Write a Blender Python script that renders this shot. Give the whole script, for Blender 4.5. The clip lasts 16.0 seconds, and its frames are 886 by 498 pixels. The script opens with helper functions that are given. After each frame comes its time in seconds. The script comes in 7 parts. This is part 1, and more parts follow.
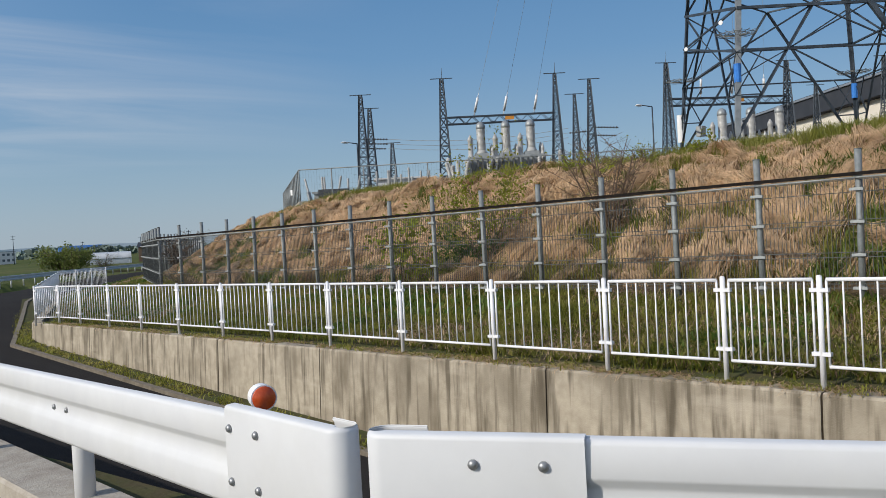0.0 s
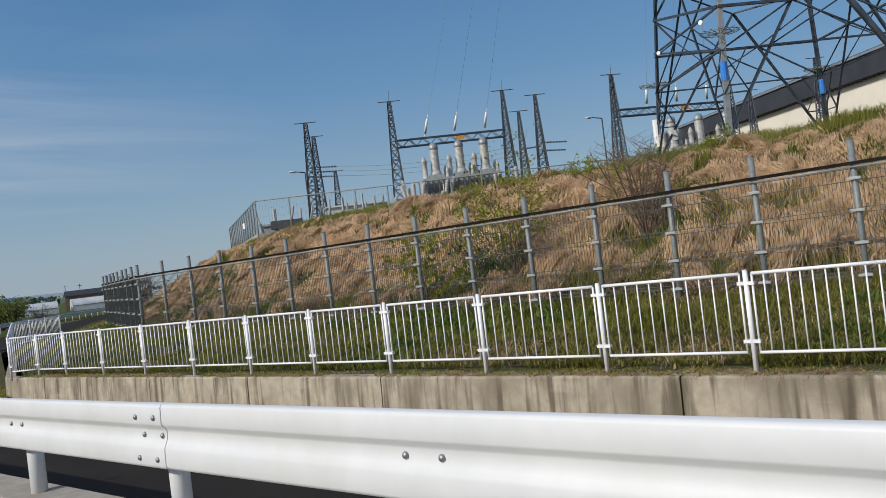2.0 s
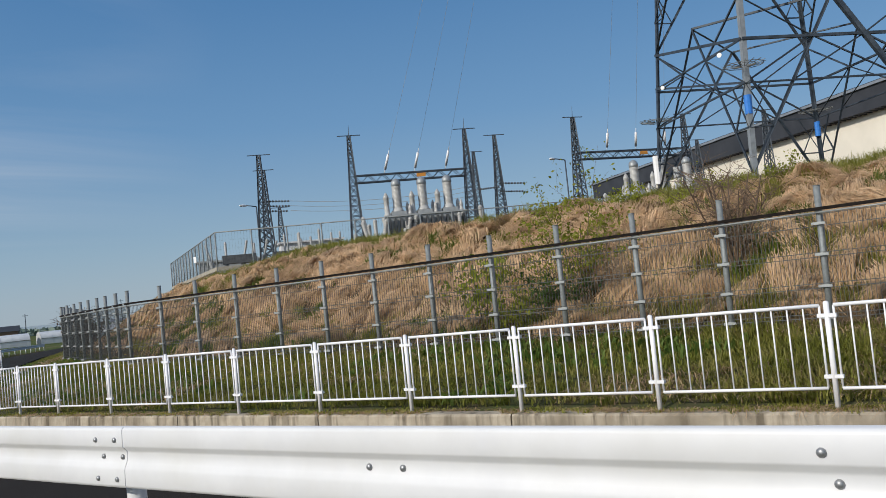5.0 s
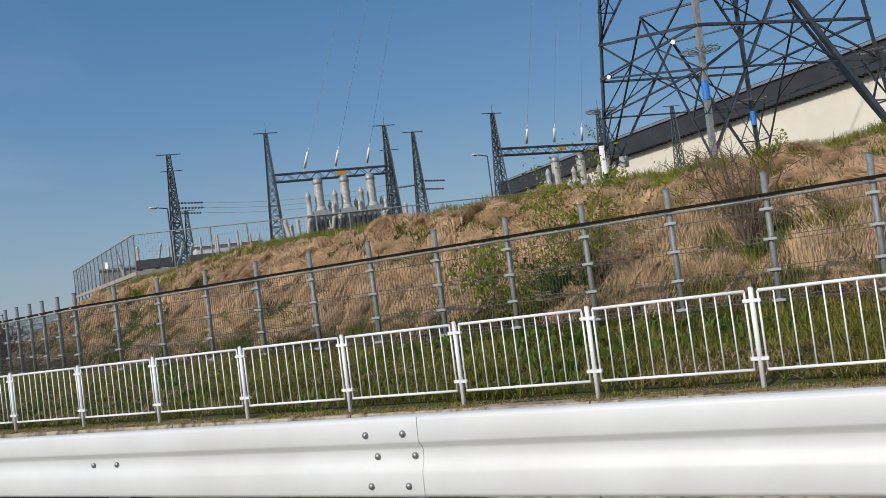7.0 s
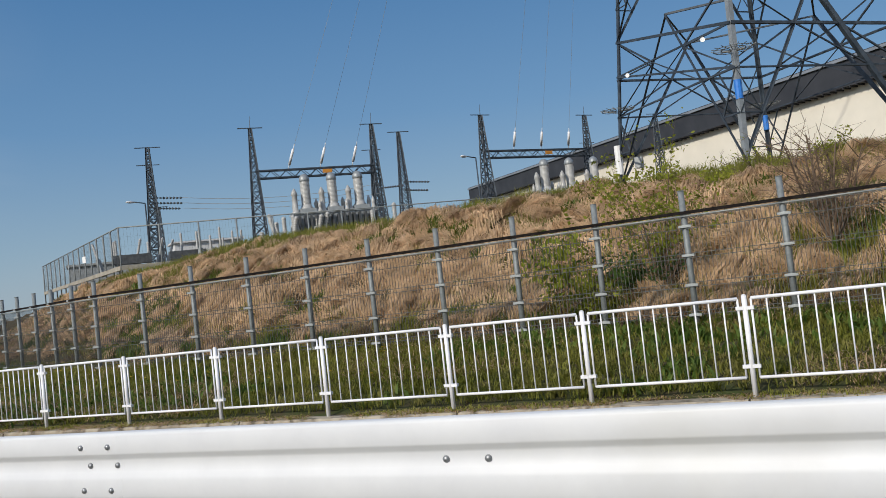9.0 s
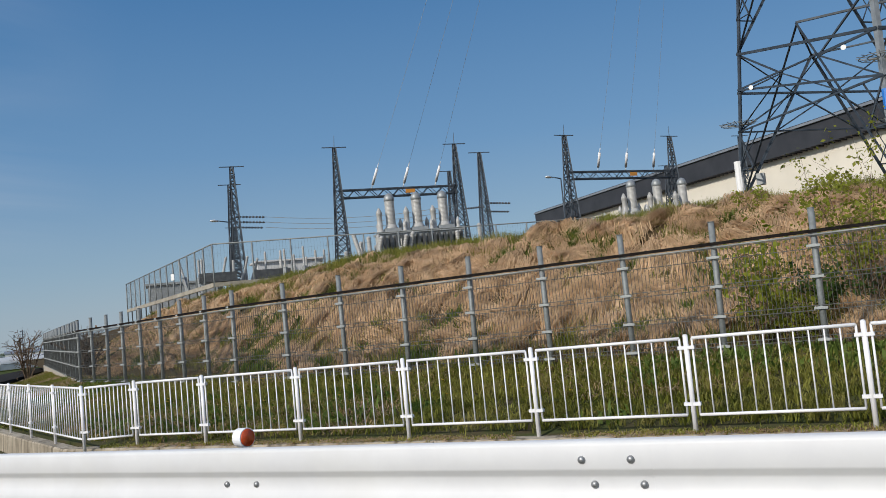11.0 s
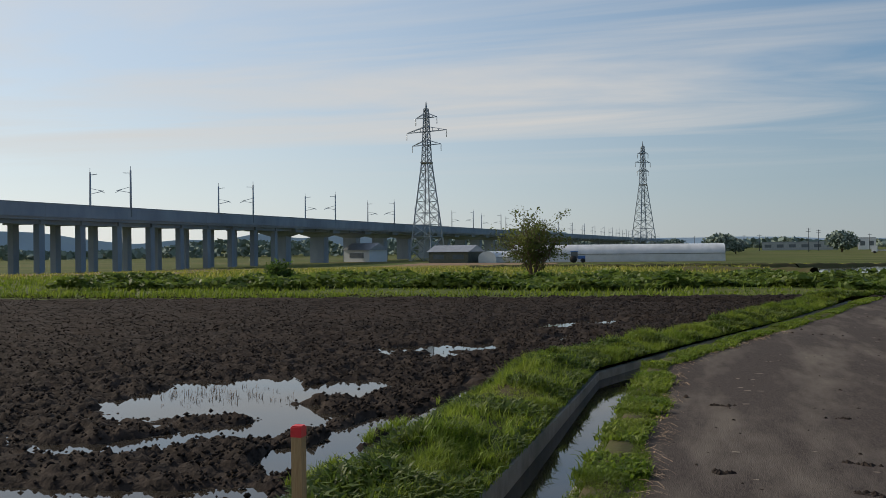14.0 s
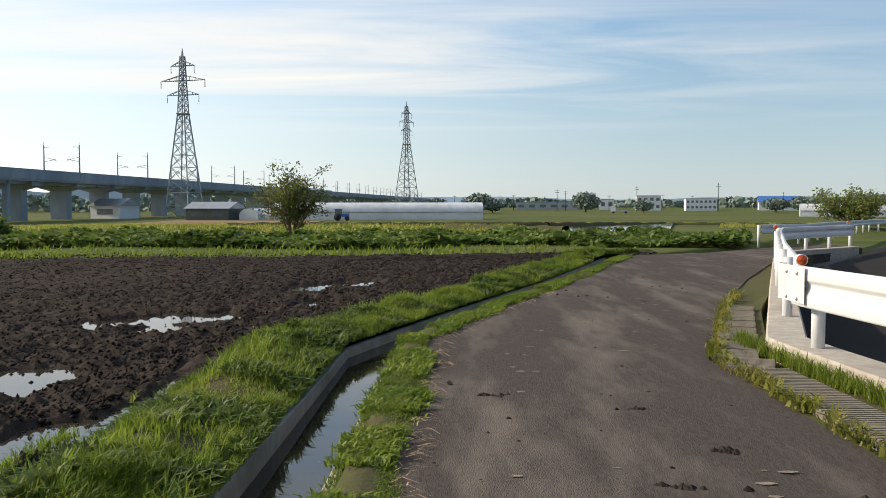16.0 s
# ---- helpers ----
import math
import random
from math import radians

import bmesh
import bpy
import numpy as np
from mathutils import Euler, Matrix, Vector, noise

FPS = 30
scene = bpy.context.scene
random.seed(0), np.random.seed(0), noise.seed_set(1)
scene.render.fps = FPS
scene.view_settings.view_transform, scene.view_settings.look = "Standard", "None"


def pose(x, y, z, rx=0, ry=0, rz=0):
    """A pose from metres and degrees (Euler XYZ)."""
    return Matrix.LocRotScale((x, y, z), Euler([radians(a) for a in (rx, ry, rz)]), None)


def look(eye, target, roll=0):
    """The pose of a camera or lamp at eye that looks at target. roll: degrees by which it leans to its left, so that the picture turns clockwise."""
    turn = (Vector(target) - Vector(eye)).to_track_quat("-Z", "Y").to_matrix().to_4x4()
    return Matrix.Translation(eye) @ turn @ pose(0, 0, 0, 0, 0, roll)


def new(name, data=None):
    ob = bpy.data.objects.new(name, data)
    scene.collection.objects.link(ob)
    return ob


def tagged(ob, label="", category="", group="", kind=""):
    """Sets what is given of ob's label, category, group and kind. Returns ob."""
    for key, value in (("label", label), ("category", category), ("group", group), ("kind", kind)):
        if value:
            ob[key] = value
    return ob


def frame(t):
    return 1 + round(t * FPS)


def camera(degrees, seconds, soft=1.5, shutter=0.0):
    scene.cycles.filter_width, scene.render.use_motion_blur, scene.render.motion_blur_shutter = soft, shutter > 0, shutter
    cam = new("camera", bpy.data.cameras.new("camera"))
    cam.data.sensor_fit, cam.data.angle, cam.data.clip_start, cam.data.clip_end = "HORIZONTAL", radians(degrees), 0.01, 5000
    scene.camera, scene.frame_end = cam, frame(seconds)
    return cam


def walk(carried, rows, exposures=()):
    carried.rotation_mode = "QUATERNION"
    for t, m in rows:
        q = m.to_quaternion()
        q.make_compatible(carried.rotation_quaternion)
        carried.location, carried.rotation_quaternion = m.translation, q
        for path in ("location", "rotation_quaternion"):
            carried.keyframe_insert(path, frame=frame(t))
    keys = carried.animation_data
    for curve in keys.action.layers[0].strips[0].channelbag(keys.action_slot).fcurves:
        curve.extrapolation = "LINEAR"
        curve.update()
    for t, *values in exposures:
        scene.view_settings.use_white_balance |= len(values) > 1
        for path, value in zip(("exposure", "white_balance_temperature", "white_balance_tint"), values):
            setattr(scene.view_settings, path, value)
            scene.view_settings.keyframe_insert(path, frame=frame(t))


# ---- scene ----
cam = camera(54.3, 16.0, soft=0.8)
METRES, EYE, TILT, LEAN, TURN = 19.6, 1.4, -0.3, -1.15, -41.8
ROWS = [
    (0.0, 0.0, 0.0, 0.0, -0.06, -0.75, 4.24),
    (0.5, -0.0248, 0.0195, 0.0009, 0.46, 2.0, 5.31),
    (1.0, -0.0585, 0.0336, 0.0005, -0.89, 1.53, 7.09),
    (1.5, -0.0822, 0.0542, -0.0012, -2.47, 0.55, 7.61),
    (2.0, -0.1122, 0.0705, -0.0017, -4.69, 0.54, 8.03),
    (2.5, -0.1348, 0.0923, -0.0014, -8.46, 0.88, 7.23),
    (3.0, -0.1624, 0.1131, 0.0003, -8.34, 2.59, 5.8),
    (3.5, -0.1854, 0.1339, -0.0004, -8.21, 2.69, 5.36),
    (4.0, -0.2132, 0.1544, -0.0016, -7.64, 2.7, 5.84),
    (6.5, -0.3301, 0.2584, -0.0019, -16.21, 2.62, 8.92),
    (7.0, -0.3572, 0.2793, -0.0021, -17.08, 2.13, 8.63),
    (7.5, -0.3767, 0.3008, -0.0026, -18.35, 1.0, 8.13),
    (8.0, -0.4023, 0.3229, -0.002, -19.81, 1.62, 8.48),
    (10.5, -0.5072, 0.4415, -0.0016, -18.27, 3.64, 6.1),
    (11.0, -0.5327, 0.4655, -0.0014, -16.45, 4.34, 6.69),
    (11.5, -0.5523, 0.4888, -0.0008, -13.69, 5.59, 7.42),
    (12.0, -0.5763, 0.5148, -0.0007, -9.6, 6.82, 6.46),
    (12.5, -0.5969, 0.5399, -0.0015, -9.35, 7.06, 5.43),
    (13.0, -0.6245, 0.5699, -0.0013, 15.08, 7.93, 2.67),
    (13.5, -0.6459, 0.5824, -0.0008, 38.11, 5.03, 0.72),
    (14.0, -0.6609, 0.5958, -0.0011, 58.55, 1.07, 0.98),
    (14.5, -0.6795, 0.6117, -0.0017, 59.57, -1.04, 1.09),
    (15.0, -0.6962, 0.6295, -0.002, 57.31, -2.3, 1.06),
    (15.5, -0.7152, 0.6485, -0.0025, 51.1, -2.37, 0.9),
    (16.0, -0.7315, 0.6694, -0.0032, 43.07, -1.94, 0.69),
]
walk(cam, [(t, pose(0, 0, EYE, TILT, LEAN, TURN) @ pose(METRES * x, METRES * y, METRES * z, 90 + pitch, roll, yaw)) for t, x, y, z, yaw, pitch, roll in ROWS],
     exposures=((0.0, -0.02, 6500, 10), (1.5, -0.08, 6500, 10), (2.5, -0.16, 6500, 10), (4.0, -0.02, 6500, 10), (7.0, -0.13, 6500, 10), (11.0, -0.09, 6500, 10), (12.5, -0.05, 6500, 10), (13.0, -0.03, 6450, 10), (13.5, -0.28, 6800, 10), (14.0, -0.12, 7250, 10), (14.5, 0.40, 7500, 10), (15.5, 0.60, 7650, 10), (16.0, 0.56, 7600, 10)))

# exposure and light -------------------------------------------------------
world = bpy.data.worlds.new("sky")
scene.world = world
world.use_nodes = True
SUN_AZ, SUN_EL = -78.0, 29.0          # degrees from +y towards +x, and above the horizon


def sky_world():
    nt = world.node_tree
    nt.nodes.clear()
    out = nt.nodes.new("ShaderNodeOutputWorld")
    bg = nt.nodes.new("ShaderNodeBackground")
    sky = nt.nodes.new("ShaderNodeTexSky")
    sky.sky_type = "NISHITA"
    sky.sun_disc = False
    sky.sun_elevation = radians(SUN_EL)
    sky.sun_rotation = radians(SUN_AZ)
    sky.altitude, sky.air_density, sky.dust_density, sky.ozone_density = 0, 1.0, 0.7, 2.5
    co = nt.nodes.new("ShaderNodeTexCoord")
    # thin cirrus, drawn out along one direction
    sep = nt.nodes.new("ShaderNodeSeparateXYZ")
    nt.links.new(co.outputs["Generated"], sep.inputs[0])
    up = nt.nodes.new("ShaderNodeMath"); up.operation = "MAXIMUM"; up.inputs[1].default_value = 0.06
    nt.links.new(sep.outputs["Z"], up.inputs[0])
    px = nt.nodes.new("ShaderNodeMath"); px.operation = "DIVIDE"
    py = nt.nodes.new("ShaderNodeMath"); py.operation = "DIVIDE"
    nt.links.new(sep.outputs["X"], px.inputs[0]); nt.links.new(up.outputs[0], px.inputs[1])
    nt.links.new(sep.outputs["Y"], py.inputs[0]); nt.links.new(up.outputs[0], py.inputs[1])
    com = nt.nodes.new("ShaderNodeCombineXYZ")
    nt.links.new(px.outputs[0], com.inputs[0]); nt.links.new(py.outputs[0], com.inputs[1])
    mp = nt.nodes.new("ShaderNodeMapping")
    mp.inputs["Rotation"].default_value = (0, 0, radians(-38))
    mp.inputs["Scale"].default_value = (0.20, 0.55, 1)
    nt.links.new(com.outputs[0], mp.inputs[0])
    n1 = nt.nodes.new("ShaderNodeTexNoise")
    n1.inputs["Scale"].default_value, n1.inputs["Detail"].default_value, n1.inputs["Roughness"].default_value = 0.9, 7, 0.55
    n1.inputs["Distortion"].default_value = 0.9
    nt.links.new(mp.outputs[0], n1.inputs["Vector"])
    ramp = nt.nodes.new("ShaderNodeMapRange")
    ramp.inputs["From Min"].default_value, ramp.inputs["From Max"].default_value = 0.40, 0.70
    nt.links.new(n1.outputs["Fac"], ramp.inputs["Value"])
    # cirrus lies on the western side of the sky
    west = nt.nodes.new("ShaderNodeMapRange")
    west.inputs["From Min"].default_value, west.inputs["From Max"].default_value = 0.6, -0.05
    nt.links.new(sep.outputs["X"], west.inputs["Value"])
    m = nt.nodes.new("ShaderNodeMath"); m.operation = "MULTIPLY"
    nt.links.new(ramp.outputs[0], m.inputs[0]); nt.links.new(west.outputs[0], m.inputs[1])
    k = nt.nodes.new("ShaderNodeMath"); k.operation = "MULTIPLY"; k.inputs[1].default_value = 1.0
    low = nt.nodes.new("ShaderNodeMapRange"); low.interpolation_type = "SMOOTHSTEP"
    low.inputs["From Min"].default_value, low.inputs["From Max"].default_value = 0.06, 0.17
    nt.links.new(sep.outputs["Z"], low.inputs["Value"])
    m2 = nt.nodes.new("ShaderNodeMath"); m2.operation = "MULTIPLY"
    nt.links.new(m.outputs[0], m2.inputs[0]); nt.links.new(low.outputs[0], m2.inputs[1])
    nt.links.new(m2.outputs[0], k.inputs[0])
    # haze: paler towards the horizon
    grad = nt.nodes.new("ShaderNodeValToRGB")
    nt.links.new(sep.outputs["Z"], grad.inputs[0])
    cr = grad.color_ramp
    cr.elements[0].position, cr.elements[0].color = 0.0, (0.42, 0.53, 0.64, 1)
    cr.elements[1].position, cr.elements[1].color = 0.75, (0.04, 0.155, 0.40, 1)
    for pos, c in ((0.08, (0.30, 0.46, 0.625, 1)), (0.20, (0.155, 0.34, 0.60, 1)), (0.38, (0.065, 0.225, 0.50, 1))):
        e = cr.elements.new(pos)
        e.color = c
    scale_up = nt.nodes.new("ShaderNodeVectorMath"); scale_up.operation = "SCALE"; scale_up.inputs["Scale"].default_value = 11.0
    nt.links.new(grad.outputs[0], scale_up.inputs[0])
    hz = nt.nodes.new("ShaderNodeMix"); hz.data_type = "RGBA"
    hz.inputs["Factor"].default_value = 0.75
    nt.links.new(sky.outputs[0], hz.inputs["A"]); nt.links.new(scale_up.outputs[0], hz.inputs["B"])
    # broad glow of the veiled air round the sun
    dot = nt.nodes.new("ShaderNodeVectorMath"); dot.operation = "DOT_PRODUCT"
    e, z = radians(SUN_EL), radians(SUN_AZ)
    dot.inputs[1].default_value = (math.sin(z) * math.cos(e), math.cos(z) * math.cos(e), math.sin(e))
    nt.links.new(co.outputs["Generated"], dot.inputs[0])
    gl = nt.nodes.new("ShaderNodeMapRange"); gl.interpolation_type = "SMOOTHSTEP"
    gl.inputs["From Min"].default_value, gl.inputs["From Max"].default_value = -0.1, 1.0
    nt.links.new(dot.outputs["Value"], gl.inputs["Value"])
    gs = nt.nodes.new("ShaderNodeVectorMath"); gs.operation = "SCALE"
    gs.inputs[0].default_value = (4.6, 4.7, 4.8)
    nt.links.new(gl.outputs[0], gs.inputs["Scale"])
    ad = nt.nodes.new("ShaderNodeVectorMath"); ad.operation = "ADD"
    nt.links.new(hz.outputs["Result"], ad.inputs[0]); nt.links.new(gs.outputs[0], ad.inputs[1])
    mix = nt.nodes.new("ShaderNodeMix"); mix.data_type = "RGBA"
    nt.links.new(k.outputs[0], mix.inputs["Factor"])
    nt.links.new(ad.outputs[0], mix.inputs["A"])
    mix.inputs["B"].default_value = (8.0, 8.2, 8.6, 1)
    nt.links.new(mix.outputs["Result"], bg.inputs[0])
    bg.inputs[1].default_value = 0.085
    nt.links.new(bg.outputs[0], out.inputs[0])


sky_world()
sun = new("sun", bpy.data.lights.new("sun", "SUN"))
sun.data.energy, sun.data.angle, sun.data.color = 3.6, radians(0.5), (1.0, 0.93, 0.82)
_d = Vector((math.sin(radians(SUN_AZ)) * math.cos(radians(SUN_EL)), math.cos(radians(SUN_AZ)) * math.cos(radians(SUN_EL)), math.sin(radians(SUN_EL))))
sun.matrix_world = look(_d * 60, (0, 0, 0))

# materials ----------------------------------------------------------------


def material(name, c1, c2, scale=4.0, rough=0.8, bump=0.0, bump_scale=None, metal=0.0, c3=None, scale3=0.6, amount3=0.5, stretch=(1, 1, 1), detail=6.0, spread=(0.35, 0.65), vary=0.0, spec=0.5):
    """Two-scale procedural surface: grain between c1 and c2, larger stains towards c3, bump, and a change of brightness from piece to piece."""
    m = bpy.data.materials.new(name)
    m.use_nodes = True
    nt = m.node_tree
    b = nt.nodes["Principled BSDF"]
    co = nt.nodes.new("ShaderNodeTexCoord")
    mp = nt.nodes.new("ShaderNodeMapping")
    mp.inputs["Scale"].default_value = stretch
    nt.links.new(co.outputs["Object"], mp.inputs[0])

    def noise_of(s, d, low, high):
        n = nt.nodes.new("ShaderNodeTexNoise")
        n.inputs["Scale"].default_value, n.inputs["Detail"].default_value, n.inputs["Roughness"].default_value = s, d, 0.6
        nt.links.new(mp.outputs[0], n.inputs["Vector"])
        r = nt.nodes.new("ShaderNodeMapRange")
        r.inputs["From Min"].default_value, r.inputs["From Max"].default_value = low, high
        nt.links.new(n.outputs["Fac"], r.inputs["Value"])
        return n, r

    n, r = noise_of(scale, detail, *spread)
    mix = nt.nodes.new("ShaderNodeMix"); mix.data_type = "RGBA"
    mix.inputs["A"].default_value, mix.inputs["B"].default_value = (*c1, 1), (*c2, 1)
    nt.links.new(r.outputs[0], mix.inputs["Factor"])
    col = mix.outputs["Result"]
    if c3:
        n3, r3 = noise_of(scale3, 4.0, 0.48, 0.72)
        k = nt.nodes.new("ShaderNodeMath"); k.operation = "MULTIPLY"; k.inputs[1].default_value = amount3
        nt.links.new(r3.outputs[0], k.inputs[0])
        mx = nt.nodes.new("ShaderNodeMix"); mx.data_type = "RGBA"
        nt.links.new(k.outputs[0], mx.inputs["Factor"])
        nt.links.new(col, mx.inputs["A"])
        mx.inputs["B"].default_value = (*c3, 1)
        col = mx.outputs["Result"]
    if vary:
        info = nt.nodes.new("ShaderNodeNewGeometry")
        oi = nt.nodes.new("ShaderNodeObjectInfo")
        add = nt.nodes.new("ShaderNodeMath"); add.operation = "ADD"
        nt.links.new(info.outputs["Random Per Island"], add.inputs[0])
        nt.links.new(oi.outputs["Random"], add.inputs[1])
        mr = nt.nodes.new("ShaderNodeMapRange")
        mr.inputs["From Max"].default_value = 2.0
        mr.inputs["To Min"].default_value, mr.inputs["To Max"].default_value = 1 - vary, 1 + vary
        nt.links.new(add.outputs[0], mr.inputs["Value"])
        hsv = nt.nodes.new("ShaderNodeHueSaturation")
        nt.links.new(mr.outputs[0], hsv.inputs["Value"])
        nt.links.new(col, hsv.inputs["Color"])
        col = hsv.outputs[0]
    nt.links.new(col, b.inputs["Base Color"])
    b.inputs["Roughness"].default_value, b.inputs["Metallic"].default_value = rough, metal
    b.inputs["Specular IOR Level"].default_value = spec
    if bump:
        nb = nt.nodes.new("ShaderNodeTexNoise")
        nb.inputs["Scale"].default_value, nb.inputs["Detail"].default_value = bump_scale or scale, 5
        nt.links.new(mp.outputs[0], nb.inputs["Vector"])
        bp = nt.nodes.new("ShaderNodeBump")
        bp.inputs["Strength"].default_value, bp.inputs["Distance"].default_value = bump, 0.02
        nt.links.new(nb.outputs["Fac"], bp.inputs["Height"])
        nt.links.new(bp.outputs[0], b.inputs["Normal"])
    return m


# Distance haze is put into the colour: steel lightened to pale blue-grey.
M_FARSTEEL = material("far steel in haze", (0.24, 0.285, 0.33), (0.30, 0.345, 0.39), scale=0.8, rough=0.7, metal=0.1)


def leafy(name, c1, c2, c3, scale=0.7, vary=0.4, trans=0.5):
    """Leaves and blades: changes of hue at two scales, and light that passes through them."""
    m = material(name, c1, c2, scale=scale, rough=0.55, c3=c3, scale3=scale * 3.1, amount3=0.6, vary=vary, spec=0.25)
    nt = m.node_tree
    b, out = nt.nodes["Principled BSDF"], nt.nodes["Material Output"]
    t = nt.nodes.new("ShaderNodeBsdfTranslucent")
    nt.links.new(b.inputs["Base Color"].links[0].from_socket, t.inputs[0])
    mx = nt.nodes.new("ShaderNodeMixShader")
    mx.inputs[0].default_value = trans
    nt.links.new(b.outputs[0], mx.inputs[1]); nt.links.new(t.outputs[0], mx.inputs[2])
    nt.links.new(mx.outputs[0], out.inputs[0])
    return m


M_ASPHALT = material("worn asphalt", (0.021, 0.019, 0.018), (0.034, 0.031, 0.029), scale=60, rough=0.95, bump=0.35, bump_scale=140, c3=(0.042, 0.038, 0.034), scale3=0.5, amount3=0.5, spec=0.08)
M_PATH = material("brown dusty path asphalt", (0.050, 0.041, 0.037), (0.081, 0.067, 0.060), scale=45, rough=0.95, bump=0.4, bump_scale=110, c3=(0.16, 0.137, 0.115), scale3=1.3, amount3=0.8, stretch=(1.6, 0.35, 1), spec=0.08)
M_DUST = material("dried pale mud", (0.17, 0.14, 0.115), (0.26, 0.22, 0.18), scale=30, rough=1.0, bump=0.4, bump_scale=90, spec=0.1)
M_CONC = material("stained concrete", (0.30, 0.27, 0.22), (0.40, 0.37, 0.31), scale=6, rough=0.9, bump=0.25, bump_scale=60, c3=(0.20, 0.175, 0.14), scale3=1.1, amount3=0.7)
M_CURB = material("pale concrete kerb", (0.33, 0.29, 0.24), (0.43, 0.39, 0.33), scale=9, rough=0.9, bump=0.3, bump_scale=70, c3=(0.24, 0.20, 0.16), scale3=1.6, amount3=0.6)
M_DITCH = material("damp ditch concrete", (0.22, 0.20, 0.165), (0.31, 0.285, 0.24), scale=7, rough=0.85, bump=0.3, bump_scale=50, c3=(0.11, 0.115, 0.08), scale3=1.4, amount3=0.7)
M_WHITE = material("white painted steel", (0.60, 0.61, 0.63), (0.65, 0.66, 0.675), scale=3, rough=0.5, c3=(0.55, 0.55, 0.53), scale3=1.2, amount3=0.5, bump=0.02, bump_scale=14)
M_FWHITE = material("white painted fence tube", (0.78, 0.79, 0.82), (0.84, 0.84, 0.86), scale=5, rough=0.4, c3=(0.68, 0.66, 0.62), scale3=2.2, amount3=0.4)
M_GALV = material("galvanised steel", (0.17, 0.19, 0.195), (0.25, 0.27, 0.275), scale=14, rough=0.6, metal=0.25, c3=(0.13, 0.14, 0.14), scale3=2.2, amount3=0.6)
M_STEEL = material("weathered tower steel", (0.028, 0.040, 0.055), (0.065, 0.083, 0.105), scale=3, rough=0.6, metal=0.25, c3=(0.03, 0.037, 0.05), scale3=0.7, amount3=0.5, vary=0.25)
M_LEG = material("pale galvanised leg", (0.24, 0.26, 0.27), (0.32, 0.34, 0.35), scale=4, rough=0.5, metal=0.4)
M_RAILDK = material("dark brown fence rail", (0.012, 0.010, 0.009), (0.022, 0.019, 0.018), scale=8, rough=0.95, spec=0.05)
M_WIRE = material("dull wire", (0.09, 0.095, 0.09), (0.15, 0.155, 0.15), scale=5, rough=0.5, metal=0.4)
M_MESHWIRE = material("dark coated fence wire", (0.045, 0.048, 0.046), (0.085, 0.09, 0.085), scale=5, rough=0.6)
M_GUTTER = material("dirty slotted concrete", (0.14, 0.12, 0.09), (0.21, 0.18, 0.14), scale=7, rough=0.95, bump=0.4, bump_scale=50, c3=(0.10, 0.085, 0.06), scale3=2.0, amount3=0.8, vary=0.2)
M_CLAMP = material("bright zinc clamp", (0.27, 0.29, 0.29), (0.36, 0.38, 0.38), scale=14, rough=0.5, metal=0.2)
M_TILLED = material("dry tilled field", (0.19, 0.125, 0.085), (0.26, 0.18, 0.12), scale=0.8, rough=1.0, bump=0.8, bump_scale=3, c3=(0.12, 0.11, 0.05), scale3=0.1, stretch=(0.3, 1.5, 1), spec=0.1)
M_BOLT = material("zinc bolt", (0.24, 0.25, 0.26), (0.36, 0.37, 0.38), scale=30, rough=0.45, metal=0.7)
M_LENS = material("orange red reflector lens", (0.42, 0.055, 0.012), (0.52, 0.085, 0.02), scale=60, rough=0.25)
M_PORC = material("grey porcelain insulator", (0.36, 0.36, 0.35), (0.46, 0.46, 0.45), scale=5, rough=0.35, c3=(0.28, 0.27, 0.25), scale3=1.0)
M_GEAR = material("grey switchgear paint", (0.25, 0.27, 0.28), (0.35, 0.37, 0.38), scale=3, rough=0.5, c3=(0.18, 0.19, 0.19), scale3=0.8)
M_DARKGEAR = material("dark equipment", (0.05, 0.055, 0.06), (0.09, 0.095, 0.10), scale=3, rough=0.5)
M_BLUE = material("blue plastic band", (0.02, 0.16, 0.55), (0.03, 0.20, 0.62), scale=8, rough=0.5)
M_SIGNW = material("white plate", (0.75, 0.75, 0.75), (0.8, 0.8, 0.8), scale=8, rough=0.5)
M_ORANGE = material("orange plate", (0.55, 0.22, 0.03), (0.6, 0.26, 0.04), scale=8, rough=0.5)
M_CREAM = material("cream cladding", (0.70, 0.655, 0.56), (0.76, 0.71, 0.61), scale=0.4, rough=0.7, c3=(0.64, 0.59, 0.50), scale3=0.06, amount3=0.5)
M_DKROOF = material("dark roof cladding", (0.022, 0.024, 0.03), (0.036, 0.038, 0.045), scale=0.5, rough=0.6)
# Blue-grey distance haze is mixed into the concrete colour; blotches are its own.
M_VIA = material("viaduct concrete in haze", (0.25, 0.285, 0.335), (0.32, 0.355, 0.405), scale=0.3, rough=0.9, c3=(0.18, 0.20, 0.235), scale3=0.09, amount3=0.7, stretch=(1, 1, 0.4))
M_SOIL = material("wet ploughed soil", (0.015, 0.012, 0.0105), (0.049, 0.038, 0.032), scale=9, rough=0.95, bump=0.9, bump_scale=26, c3=(0.048, 0.036, 0.029), scale3=0.35, amount3=0.6, spec=0.08)
M_EARTH = material("earth with moss", (0.075, 0.062, 0.035), (0.06, 0.075, 0.025), scale=3, rough=1.0, bump=0.6, bump_scale=20, c3=(0.11, 0.085, 0.05), scale3=0.6, spec=0.1)
